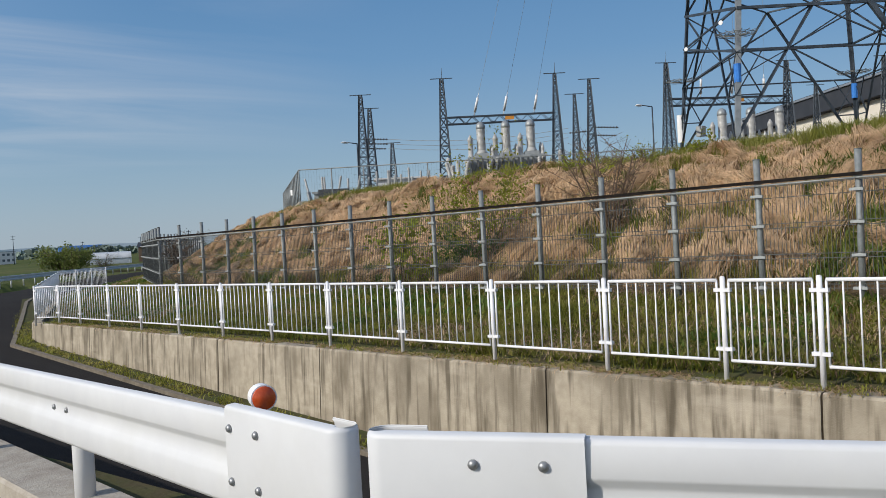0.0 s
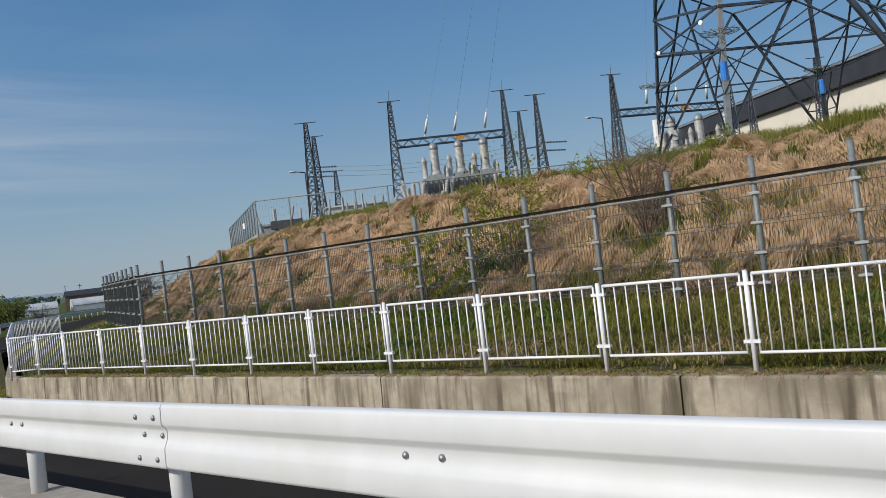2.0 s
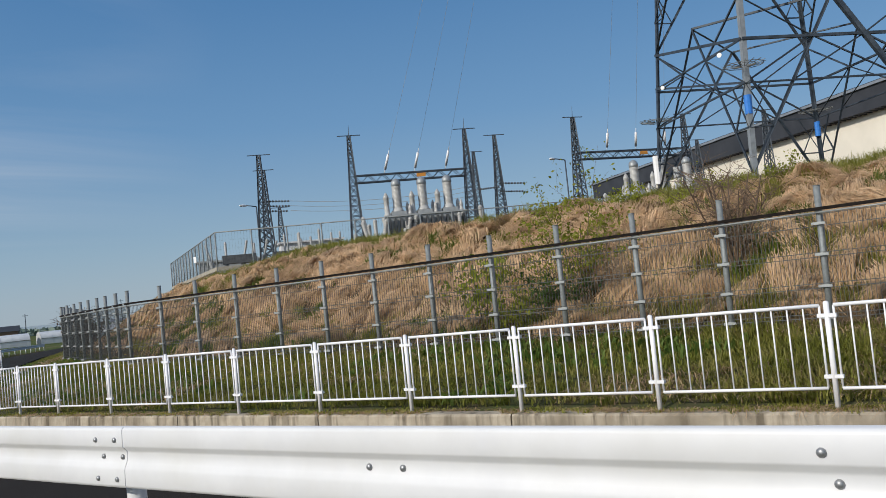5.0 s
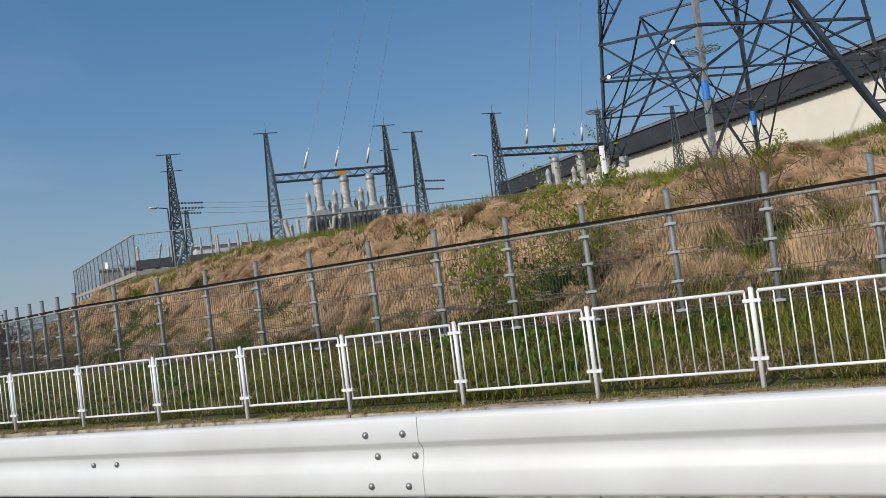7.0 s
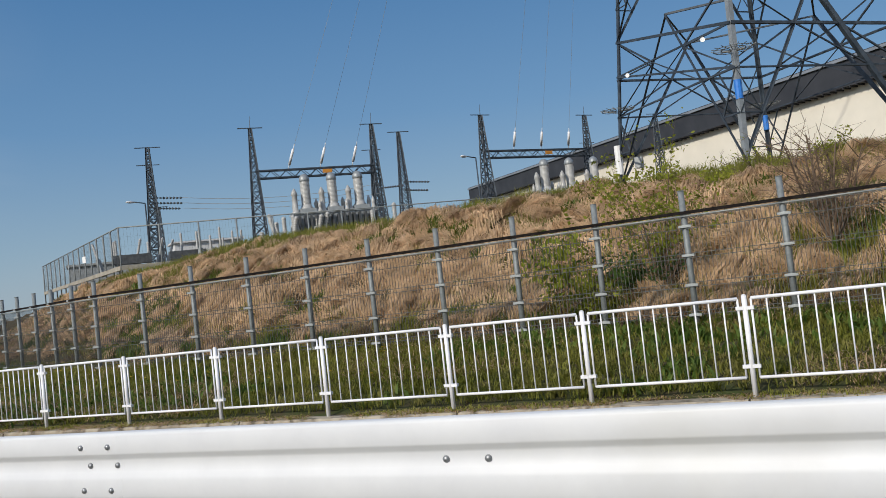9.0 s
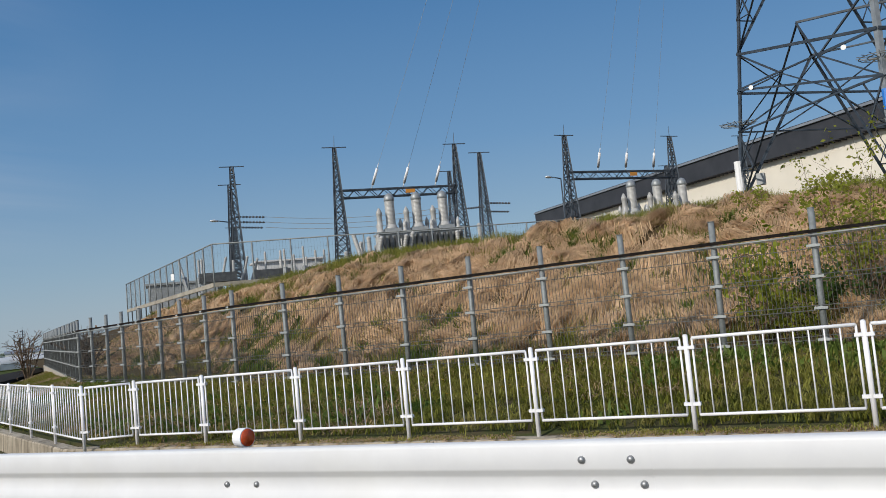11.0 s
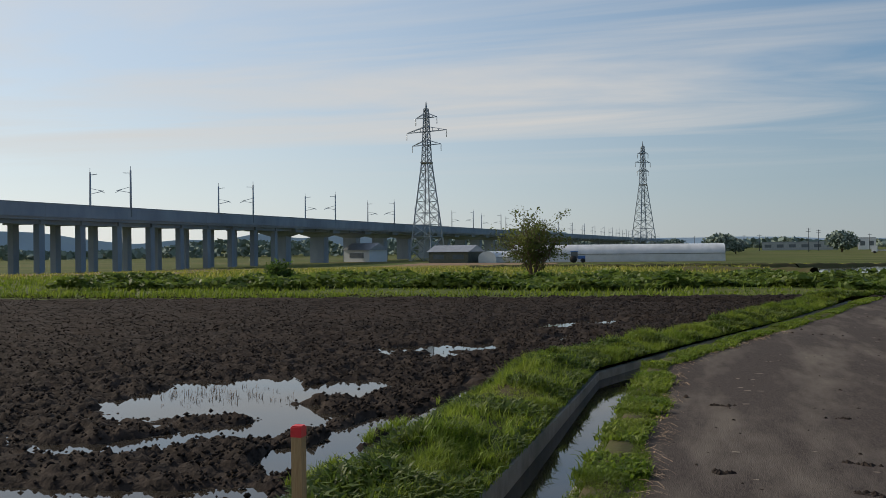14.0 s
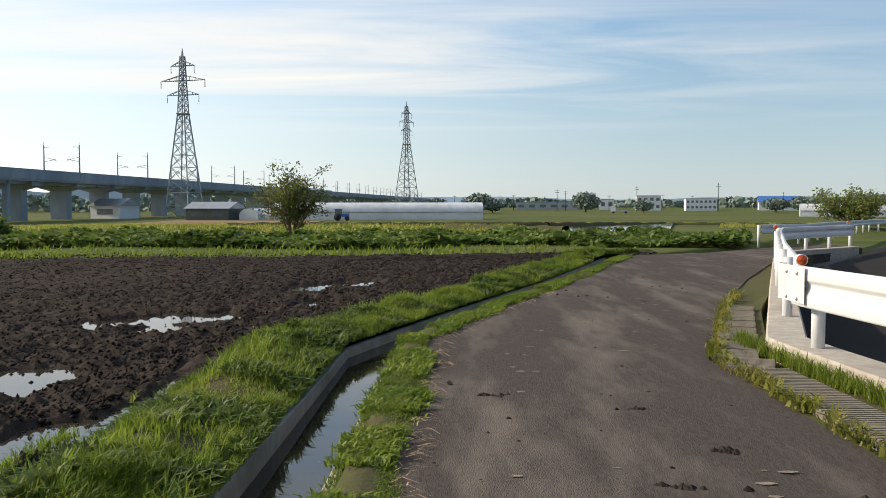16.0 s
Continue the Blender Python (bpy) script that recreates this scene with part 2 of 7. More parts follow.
M_MEADOW = material("far meadow", (0.045, 0.065, 0.016), (0.095, 0.115, 0.030), scale=0.25, rough=1.0, bump=0.8, bump_scale=3, c3=(0.15, 0.125, 0.06), scale3=0.04, amount3=0.85, stretch=(0.22, 1.5, 1), spec=0.1)
M_STRAWEARTH = material("dead straw mat", (0.055, 0.038, 0.020), (0.12, 0.08, 0.043), scale=5, rough=1.0, bump=0.9, bump_scale=16, c3=(0.075, 0.085, 0.028), scale3=0.35, amount3=0.75, stretch=(0.6, 1.6, 1), spec=0.1)
M_STRAW = leafy("dry straw", (0.46, 0.30, 0.165), (0.74, 0.53, 0.33), (0.20, 0.125, 0.06), scale=1.3, vary=0.38, trans=0.25)
M_GRASS = leafy("fresh green grass", (0.115, 0.18, 0.018), (0.19, 0.25, 0.034), (0.22, 0.25, 0.05), scale=0.8)
M_GRASS2 = leafy("verge grass", (0.19, 0.21, 0.030), (0.30, 0.29, 0.06), (0.44, 0.35, 0.15), scale=0.6, trans=0.45)
M_LEAF = leafy("dark broad leaves", (0.045, 0.095, 0.016), (0.085, 0.14, 0.03), (0.12, 0.165, 0.04), scale=0.5)
M_BROAD = leafy("meadow broad leaves", (0.075, 0.13, 0.022), (0.14, 0.195, 0.04), (0.19, 0.23, 0.06), scale=0.6, trans=0.45)
M_BUSH = leafy("bush leaves", (0.11, 0.145, 0.035), (0.17, 0.20, 0.055), (0.23, 0.24, 0.09), scale=0.8)
M_YELLOW = leafy("spring yellow leaves", (0.24, 0.28, 0.03), (0.35, 0.36, 0.05), (0.18, 0.24, 0.03), scale=1.5)
M_TWIG = material("brown twig", (0.10, 0.068, 0.045), (0.16, 0.11, 0.075), scale=20, rough=0.9)
M_FLOWER = material("yellow flower", (0.65, 0.48, 0.02), (0.7, 0.52, 0.03), scale=9, rough=0.6)
M_STAKE = material("weathered wooden stake", (0.30, 0.19, 0.095), (0.40, 0.27, 0.14), scale=18, rough=0.85, stretch=(6, 6, 0.7), bump=0.3, bump_scale=30)
M_RED = material("red paint", (0.55, 0.02, 0.03), (0.62, 0.03, 0.04), scale=9, rough=0.5)
M_VINYL = material("greenhouse vinyl film", (0.50, 0.52, 0.53), (0.62, 0.63, 0.64), scale=0.5, rough=0.3, c3=(0.42, 0.44, 0.45), scale3=0.2)
M_ROOFGREY = material("grey metal roof", (0.22, 0.24, 0.27), (0.28, 0.30, 0.33), scale=0.6, rough=0.4, metal=0.3)
M_HUT = material("dull green boards", (0.085, 0.09, 0.07), (0.12, 0.12, 0.095), scale=2, rough=0.9)
M_WALLW = material("white building wall", (0.60, 0.61, 0.62), (0.68, 0.68, 0.68), scale=0.3, rough=0.8)
M_GLASSD = material("dark window glass", (0.09, 0.11, 0.13), (0.13, 0.15, 0.17), scale=1, rough=0.15)
# The haze over the range is painted in as this pale blue.
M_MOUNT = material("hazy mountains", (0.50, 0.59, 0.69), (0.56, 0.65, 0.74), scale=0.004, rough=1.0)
M_BLUEPAINT = material("blue paint", (0.03, 0.12, 0.35), (0.04, 0.15, 0.42), scale=4, rough=0.4)
M_TYRE = material("black rubber", (0.015, 0.015, 0.015), (0.03, 0.03, 0.03), scale=9, rough=0.9)


def water_material(name):
    m = bpy.data.materials.new(name)
    m.use_nodes = True
    nt = m.node_tree
    b = nt.nodes["Principled BSDF"]
    b.inputs["Base Color"].default_value = (0.035, 0.030, 0.024, 1)
    b.inputs["Roughness"].default_value = 0.04
    b.inputs["IOR"].default_value = 1.33
    b.inputs["Specular IOR Level"].default_value = 0.9
    n = nt.nodes.new("ShaderNodeTexNoise")
    n.inputs["Scale"].default_value = 5
    bp = nt.nodes.new("ShaderNodeBump")
    bp.inputs["Strength"].default_value, bp.inputs["Distance"].default_value = 0.05, 0.01
    nt.links.new(n.outputs["Fac"], bp.inputs["Height"])
    nt.links.new(bp.outputs[0], b.inputs["Normal"])
    return m


# Aerial haze is painted into these greens as a paler, greyer tone.
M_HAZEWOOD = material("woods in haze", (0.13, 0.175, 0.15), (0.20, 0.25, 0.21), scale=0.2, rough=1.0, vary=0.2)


def streaked(name):
    """Cast concrete with dark rain streaks that run down and differ in length."""
    m = material(name, (0.34, 0.295, 0.225), (0.45, 0.395, 0.31), scale=5, rough=0.9, bump=0.25, bump_scale=60, c3=(0.25, 0.22, 0.17), scale3=0.9, amount3=0.6)
    nt = m.node_tree
    b = nt.nodes["Principled BSDF"]
    col = b.inputs["Base Color"].links[0].from_socket
    co = nt.nodes.new("ShaderNodeTexCoord")
    for sc, stretch, low, high, tone, amount in ((1.0, (2.2, 2.2, 0.7), 0.52, 0.68, (0.13, 0.105, 0.07), 0.75), (1.0, (8, 8, 0.6), 0.50, 0.66, (0.085, 0.068, 0.045), 0.8), (1.0, (0.9, 0.9, 1.1), 0.52, 0.72, (0.19, 0.16, 0.115), 0.6), (1.0, (0.5, 0.5, 3.0), 0.60, 0.72, (0.52, 0.46, 0.37), 0.4)):
        mp = nt.nodes.new("ShaderNodeMapping")
        mp.inputs["Scale"].default_value = stretch
        nt.links.new(co.outputs["Object"], mp.inputs[0])
        n = nt.nodes.new("ShaderNodeTexNoise")
        n.inputs["Scale"].default_value, n.inputs["Detail"].default_value = sc, 5
        nt.links.new(mp.outputs[0], n.inputs["Vector"])
        r = nt.nodes.new("ShaderNodeMapRange")
        r.inputs["From Min"].default_value, r.inputs["From Max"].default_value, r.inputs["To Max"].default_value = low, high, amount
        nt.links.new(n.outputs["Fac"], r.inputs["Value"])
        mx = nt.nodes.new("ShaderNodeMix"); mx.data_type = "RGBA"
        nt.links.new(r.outputs[0], mx.inputs["Factor"])
        nt.links.new(col, mx.inputs["A"])
        mx.inputs["B"].default_value = (*tone, 1)
        col = mx.outputs["Result"]
    nt.links.new(col, b.inputs["Base Color"])
    return m


M_STREAK = streaked("rain-streaked cast concrete")
M_WATER = water_material("still muddy water")

# builders -----------------------------------------------------------------


class Shape:
    """Gathers vertices and faces of one mesh."""

    def __init__(self, smooth=False):
        self.v, self.f, self.smooth = [], [], smooth

    def face(self, pts):
        i = len(self.v)
        self.v += [tuple(p) for p in pts]
        self.f.append(tuple(range(i, i + len(pts))))

    def box(self, lo, hi, m=None):
        x0, y0, z0 = lo
        x1, y1, z1 = hi
        c = [(x0, y0, z0), (x1, y0, z0), (x1, y1, z0), (x0, y1, z0), (x0, y0, z1), (x1, y0, z1), (x1, y1, z1), (x0, y1, z1)]
        if m is not None:
            c = [tuple(m @ Vector(p)) for p in c]
        i = len(self.v)
        self.v += c
        self.f += [tuple(i + k for k in q) for q in ((0, 3, 2, 1), (4, 5, 6, 7), (0, 1, 5, 4), (1, 2, 6, 5), (2, 3, 7, 6), (3, 0, 4, 7))]
        return self

    def tube(self, p0, p1, r0, r1=None, n=8, caps=True):
        p0, p1 = Vector(p0), Vector(p1)
        r1 = r0 if r1 is None else r1
        d = (p1 - p0).normalized()
        a = d.orthogonal().normalized()
        b = d.cross(a)
        i = len(self.v)
        for p, r in ((p0, r0), (p1, r1)):
            for k in range(n):
                t = 2 * math.pi * k / n
                self.v.append(tuple(p + r * (math.cos(t) * a + math.sin(t) * b)))
        for k in range(n):
            j = (k + 1) % n
            self.f.append((i + k, i + j, i + n + j, i + n + k))
        if caps:
            self.f.append(tuple(i + k for k in reversed(range(n))))
            self.f.append(tuple(i + n + k for k in range(n)))
        return self

    def bar(self, p0, p1, w, h=None):
        """A square bar from p0 to p1."""
        p0, p1 = Vector(p0), Vector(p1)
        h = w if h is None else h
        d = (p1 - p0).normalized()
        a = d.cross(Vector((0, 0, 1)))
        a = a.normalized() if a.length > 1e-4 else Vector((1, 0, 0))
        b = a.cross(d)
        i = len(self.v)
        for p in (p0, p1):
            for sa, sb in ((-1, -1), (1, -1), (1, 1), (-1, 1)):
                self.v.append(tuple(p + a * sa * w / 2 + b * sb * h / 2))
        self.f += [tuple(i + k for k in q) for q in ((0, 1, 5, 4), (1, 2, 6, 5), (2, 3, 7, 6), (3, 0, 4, 7), (3, 2, 1, 0), (4, 5, 6, 7))]
        return self

    def lathe(self, c, profile, n=12):
        """Rings (radius, height) turned about the upright through c."""
        i = len(self.v)
        for r, z in profile:
            for k in range(n):
                t = 2 * math.pi * k / n
                self.v.append((c[0] + r * math.cos(t), c[1] + r * math.sin(t), c[2] + z))
        for q in range(len(profile) - 1):
            for k in range(n):
                j = (k + 1) % n
                self.f.append((i + q * n + k, i + q * n + j, i + (q + 1) * n + j, i + (q + 1) * n + k))
        self.f.append(tuple(i + k for k in reversed(range(n))))
        self.f.append(tuple(i + (len(profile) - 1) * n + k for k in range(n)))
        return self

    def sheet(self, rows):
        """A sheet through rows of equally many points."""
        i, n = len(self.v), len(rows[0])
        for r in rows:
            self.v += [tuple(p) for p in r]
        for a in range(len(rows) - 1):
            for b in range(n - 1):
                k = i + a * n + b
                self.f.append((k, k + 1, k + n + 1, k + n))
        return self

    def mesh(self, name, mat):
        me = bpy.data.meshes.new(name)
        me.from_pydata(self.v, [], self.f)
        me.materials.append(mat)
        if self.smooth:
            me.polygons.foreach_set("use_smooth", [True] * len(me.polygons))
        me.update()
        return me


def blades_mesh(name, verts, faces, mat):
    """A mesh from number arrays, for stuff of many leaves."""
    me = bpy.data.meshes.new(name)
    me.vertices.add(len(verts))
    me.vertices.foreach_set("co", np.asarray(verts, dtype=np.float32).ravel())
    k = faces.shape[1]
    me.loops.add(faces.size)
    me.loops.foreach_set("vertex_index", faces.astype(np.int32).ravel())
    me.polygons.add(len(faces))
    me.polygons.foreach_set("loop_start", np.arange(0, faces.size, k, dtype=np.int32))
    me.polygons.foreach_set("loop_total", np.full(len(faces), k, dtype=np.int32))
    me.materials.append(mat)
    me.update(calc_edges=True)
    return me


def part(name, shape, mat, parent, label=""):
    ob = new(name, shape.mesh(name, mat) if isinstance(shape, Shape) else shape)
    ob.parent = parent
    return tagged(ob, label=label)


def thing(name, label, category, group="", kind="", at=None):
    ob = new(name)
    if at is not None:
        ob.matrix_world = at
    return tagged(ob, label, category, group, kind)


def solid(name, shape, mat, label, category, group="", kind=""):
    return tagged(new(name, shape.mesh(name, mat) if isinstance(shape, Shape) else shape), label, category, group, kind)


def lerp(t, xs, ys):
    return float(np.interp(t, xs, ys))


def smooth(a, b, x):
    t = np.clip((x - a) / (b - a), 0, 1)
    return t * t * (3 - 2 * t)


def wave(x, y, seed=0, octaves=4, scale=1.0):
    """Cheap rolling relief from sums of sines, for number arrays."""
    rs = np.random.RandomState(seed)
    out = np.zeros(np.broadcast(x, y).shape)
    amp, f = 1.0, scale
    for _ in range(octaves):
        for _ in range(4):
            a = rs.uniform(0, 2 * np.pi)
            out = out + amp * np.sin(f * (x * np.cos(a) + y * np.sin(a)) * rs.uniform(0.7, 1.4) + rs.uniform(0, 6.28)) / 4
        amp *= 0.55
        f *= 2.1
    return out


def lattice_noise(x, y, scale, seed):
    """Value noise on a random lattice, for number arrays."""
    rs = np.random.RandomState(seed)
    t = rs.rand(256, 256)
    u, v = x / scale, y / scale
    i, j = np.floor(u).astype(int), np.floor(v).astype(int)
    a, b = u - i, v - j
    a, b = a * a * (3 - 2 * a), b * b * (3 - 2 * b)
    g = lambda p, q: t[p % 256, q % 256]
    return (g(i, j) * (1 - a) + g(i + 1, j) * a) * (1 - b) + (g(i, j + 1) * (1 - a) + g(i + 1, j + 1) * a) * b


# plan ---------------------------------------------------------------------
def path_z(y):
    return -0.0155 * np.clip(y, -15, 27)


def rail_z(y):
    return lerp(y, (-4, 2.1, 3, 7, 11, 15, 27, 28), (0.88, 0.81, 0.775, 0.705, 0.64, 0.58, 0.45, 0.44))


RAIL = ((-4, 1.8, 2.2, 10, 15, 19, 23, 26.9), (5.3, 1.82, 1.61, 1.60, 1.57, 1.44, 1.26, 1.04))


def rail_x(y):
    return lerp(y, *RAIL)


def wall_x(y):
    return 8.97 - 0.0185 * y


def wall_top(y):
    return -0.40 - 0.0095 * y


def road_z(y):
    return lerp(y, (-20, 10, 29, 36, 42, 50, 80, 210), (-2.35, -1.88, -1.22, -0.92, -0.64, -0.56, -0.9, -2.2))


def plain_z(x, y):
    r = np.hypot(x + 2, y - 20)
    return -0.66 - 1.75 * smooth(45, 170, r)


PATH_L = ((-2.3, -14), (-2.3, 0), (-2.32, 12), (-2.33, 20), (-2.3, 24), (-2.28, 28.3), (-1.2, 31.5), (0.57, 36.4), (3.05, 44.2), (5.5, 45.9), (9.2, 50.8), (12.5, 55.0))
PATH_R = ((0.65, -14), (0.65, 0), (0.6, 12), (0.4, 20), (0.28, 24), (0.28, 27.1), (1.5, 30.9), (3.4, 35.6), (5.5, 40.2), (6.9, 42.6), (10.6, 47.5), (12.6, 51.0))


def path_left(y):
    return np.interp(y, [p[1] for p in PATH_L], [p[0] for p in PATH_L])


ROAD_L = ((1.8, -20), (1.78, 10), (1.6, 19), (1.2, 27), (3.2, 33), (5.9, 40), (8.3, 43.2), (14.8, 53.3), (27, 77), (60, 122), (125, 211))
ROAD_R = ((8.95, -20), (8.45, 10), (8.3, 19), (8.15, 27), (9.7, 34), (11.9, 40.5), (15.5, 46), (20.5, 52.5), (33, 74), (66, 118), (131, 207))

# ground -------------------------------------------------------------------


def ground():
    def axis(lo, hi, step, far):
        mid = np.arange(lo, hi, step)
        out = [step * 1.25 ** k for k in range(60)]
        a = hi + np.cumsum(out)
        b = lo - np.cumsum(out)
        return np.concatenate([b[b > -far][::-1], mid, a[a < far]])
    xs, ys = axis(-34, 46, 0.5, 4000), axis(-20, 66, 0.5, 4000)
    X, Y = np.meshgrid(xs, ys)
    Z = plain_z(X, Y) + 0.05 * wave(X, Y, 3, 3, 0.35)
    left = path_left(Y)
    m = smooth(left - 2.3, left - 1.35, X) * (1 - smooth(50, 54, Y)) * smooth(-19, -17, Y) * (1 - smooth(40, 44, X))
    roadside = np.interp(Y, [p[1] for p in ROAD_L], [p[0] for p in ROAD_L])
    near_road = np.abs(X - (roadside + 3)) < 8
    Z = np.where((Y > 50) & near_road, Z - 0.55, Z)
    infield = smooth(15, 15.6, Y) * (1 - smooth(46.4 + (X + 0.3) * 0.205, 47.0 + (X + 0.3) * 0.205, Y)) * smooth(-44, -43, X)
    Z = Z - 0.45 * infield
    Z = Z * (1 - m) - 3.2 * m
    n = len(xs)
    v = np.stack([X.ravel(), Y.ravel(), Z.ravel()], 1)
    i = np.arange((len(ys) - 1) * n).reshape(len(ys) - 1, n)[:, :-1].ravel()
    f = np.stack([i, i + 1, i + n + 1, i + n], 1)
    ob = new("ground", blades_mesh("ground", v, f, M_MEADOW))
    ob.data.polygons.foreach_set("use_smooth", [True] * len(ob.data.polygons))
    tagged(ob, "flat green and straw-coloured farmland reaching the horizon", "ground", kind="structure")


ground()


def strip(name, left, right, zf, mat, label, category, cols=8, step=0.5, depth=0.25, crown=0.0, bumpy=0.0, wall=True):
    """A sheet between two edge lines of equally many corners, with sides going down."""
    rows = []
    for (a, b), (c, d) in zip(zip(left, left[1:]), zip(right, right[1:])):
        length = max(math.dist(a, b), math.dist(c, d))
        n = max(1, int(length / step))
        for k in range(n):
            t = k / n
            rows.append(((a[0] + (b[0] - a[0]) * t, a[1] + (b[1] - a[1]) * t), (c[0] + (d[0] - c[0]) * t, c[1] + (d[1] - c[1]) * t)))
    rows.append((left[-1], right[-1]))
    out = []
    for l, r in rows:
        row = []
        zl, zr = zf(*l, 0), zf(*r, 1)
        if wall:
            row.append((l[0], l[1], zl - depth))
        for k in range(cols + 1):
            t = k / cols
            x, y = l[0] + (r[0] - l[0]) * t, l[1] + (r[1] - l[1]) * t
            z = zl + (zr - zl) * t + crown * 4 * t * (1 - t) + (bumpy * float(wave(np.array(x), np.array(y), 5, 3, 1.6)) if 0 < k < cols else 0)
            row.append((x, y, z))
        if wall:
            row.append((r[0], r[1], zr - depth))
        out.append(row)
    s = Shape(smooth=False).sheet(out)
    return solid(name, s, mat, label, category, kind="structure")


def path_height(x, y, side):
    return lerp(y, (-15, 27, 42, 55), (0.23, -0.418, -0.43, -0.66))


strip("path", PATH_L, PATH_R, path_height, M_PATH, "brown dusty asphalt footpath with pale scuffs and clods", "path", cols=10, crown=0.015, bumpy=0.006)
strip("road", ROAD_L, ROAD_R, lambda x, y, s: road_z(y), M_ASPHALT, "dark asphalt road dipping between kerb and retaining wall", "road", cols=10, crown=0.03)

# verge of earth between path and kerb
strip("verge", PATH_R[:10], [(rail_x(y) - 0.14 if y < 27 else x + 0.55, y) for x, y in PATH_R[:10]], lambda x, y, s: path_height(x, y, s) + (0.0 if s else -0.02), M_EARTH, "earthy verge with weeds beside the path", "verge", cols=4, bumpy=0.02)


def kerb_wall():
    """The kerb under the rail; its far side is the side of the sunken road."""
    rows = []
    ys = list(np.arange(-4, 27.4, 0.6)) + [27.4]
    for y in ys:
        x, zt = rail_x(min(y, 26.9)), rail_z(y) - 0.70
        rows.append([(x - 0.15, y, zt - 0.6), (x - 0.15, y, zt - 0.02), (x - 0.13, y, zt), (x + 0.22, y, zt), (x + 0.24, y, zt - 0.02), (x + 0.25, y, -3.0)])
    for y, x in ((33, 3.05), (40, 5.6), (43.1, 6.8)):
        zt = -0.30
        rows.append([(x - 0.15, y, zt - 0.6), (x - 0.15, y, zt - 0.02), (x - 0.13, y, zt), (x + 0.22, y, zt), (x + 0.24, y, zt - 0.02), (x + 0.25, y, -3.0)])
    rows.append([(10.7, 48.0, -1.0), (10.7, 48.0, -0.42), (10.72, 47.98, -0.40), (11.0, 47.8, -0.40), (11.02, 47.8, -0.42), (11.05, 47.8, -1.5)])
    solid("kerb", Shape().sheet(rows), M_CURB, "pale concrete kerb carrying the guardrail above the sunken road", "kerb", kind="structure")


kerb_wall()

WALL_END = (13.5, 42.0)
JOINTS = (-7.0, -3.4, 0.4, 4.03, 7.70, 12.95, 16.65, 20.35, 25.8, 28.4)


def retaining_wall():
    """Cast lengths of wall with open joints between."""
    holder = thing("retaining_wall", "rain-streaked concrete retaining wall with open vertical joints", "wall", kind="structure")
    def length(p, q, top_p, top_q):
        p, q = Vector((*p, 0)), Vector((*q, 0))
        d = (q - p).normalized()
        p, q = p + d * 0.012, q - d * 0.012
        n = Vector((d.y, -d.x, 0))
        rows = []
        for c, zt in ((p, top_p), (q, top_q)):
            a, b = c, c + n * 0.28
            rows.append([(a.x - n.x * 0.10, a.y - n.y * 0.10, -3.2), (a.x, a.y, zt - 0.03), (a.x + n.x * 0.02, a.y + n.y * 0.02, zt), (b.x, b.y, zt), (b.x, b.y, -3.2)])
        s = Shape().sheet(rows)
        s.face(rows[0][::-1])
        s.face(rows[1])
        part("wall_length", s, M_STREAK, holder)
    for a, b in zip(JOINTS, JOINTS[1:]):
        length((wall_x(a) - 0.22, a), (wall_x(b) - 0.22, b), wall_top(a), wall_top(b))
    a, b = (wall_x(28.4) - 0.22, 28.4), (WALL_END[0] - 0.2, WALL_END[1])
    m = ((a[0] + b[0]) / 2, (a[1] + b[1]) / 2)
    length(a, m, wall_top(27.6), -0.62)
    length(m, b, -0.62, -0.72)


retaining_wall()

# grass terrace between the wall and the steel fence
MESH_A, MESH_B, MESH_C = (12.21, 27.9), (16.4, 39.2), (31.8, 64.3)


def mesh_x(y):
    return 12.93 - 0.026 * y


def fence_x(y):
    """Where the steel fence runs: straight, then bending away twice."""
    return np.interp(y, (-60, 27.9, 39.2, 64.3, 240), (14.49, 12.21, 16.4, 31.8, 139.6))


TERR_L = [(wall_x(y) + 0.02, y) for y in (-12, 0, 12, 20, 27.6)] + [(13.4, 42.3), (17.6, 47.0), (27.5, 62.0)]
TERR_R = [(float(fence_x(y)) + 0.3, y) for y in (-12, 0, 12, 20, 27.6, 40.6, 48.4, 62.5)]
strip("terrace", TERR_L, TERR_R, lambda x, y, s: 0.085 if s else wall_top(min(y, 27.6)) - 0.01 - (0.02 if y > 30 else 0), M_EARTH, "grassy earth terrace above the retaining wall", "ground", cols=12, bumpy=0.04)
strip("roadside", [(8.6, -12), (8.55, 0), (8.35, 12), (8.2, 20), (8.0, 27.5), (13.0, 42.4)], [(7.75, -12), (7.75, 0), (7.65, 12), (7.55, 20), (7.45, 27.5), (12.0, 42.6)], lambda x, y, s: road_z(y) + 0.05, M_EARTH, "strip of weeds and earth along the foot of the wall", "verge", cols=3, bumpy=0.02)



def ribbon(name, pts, w, z_of, h, mat, label, category):
    rows = []
    for k, p in enumerate(pts):
        a, b = pts[max(0, k - 1)], pts[min(len(pts) - 1, k + 1)]
        t = Vector((b[0] - a[0], b[1] - a[1], 0)).normalized()
        n = Vector((t.y, -t.x, 0)) * w / 2
        z = z_of(p[1])
        rows.append([(p[0] - n.x, p[1] - n.y, z - 0.2), (p[0] - n.x, p[1] - n.y, z + h), (p[0] + n.x, p[1] + n.y, z + h), (p[0] + n.x, p[1] + n.y, z - 0.2)])
    solid(name, Shape().sheet(rows), mat, label, category, kind="structure")


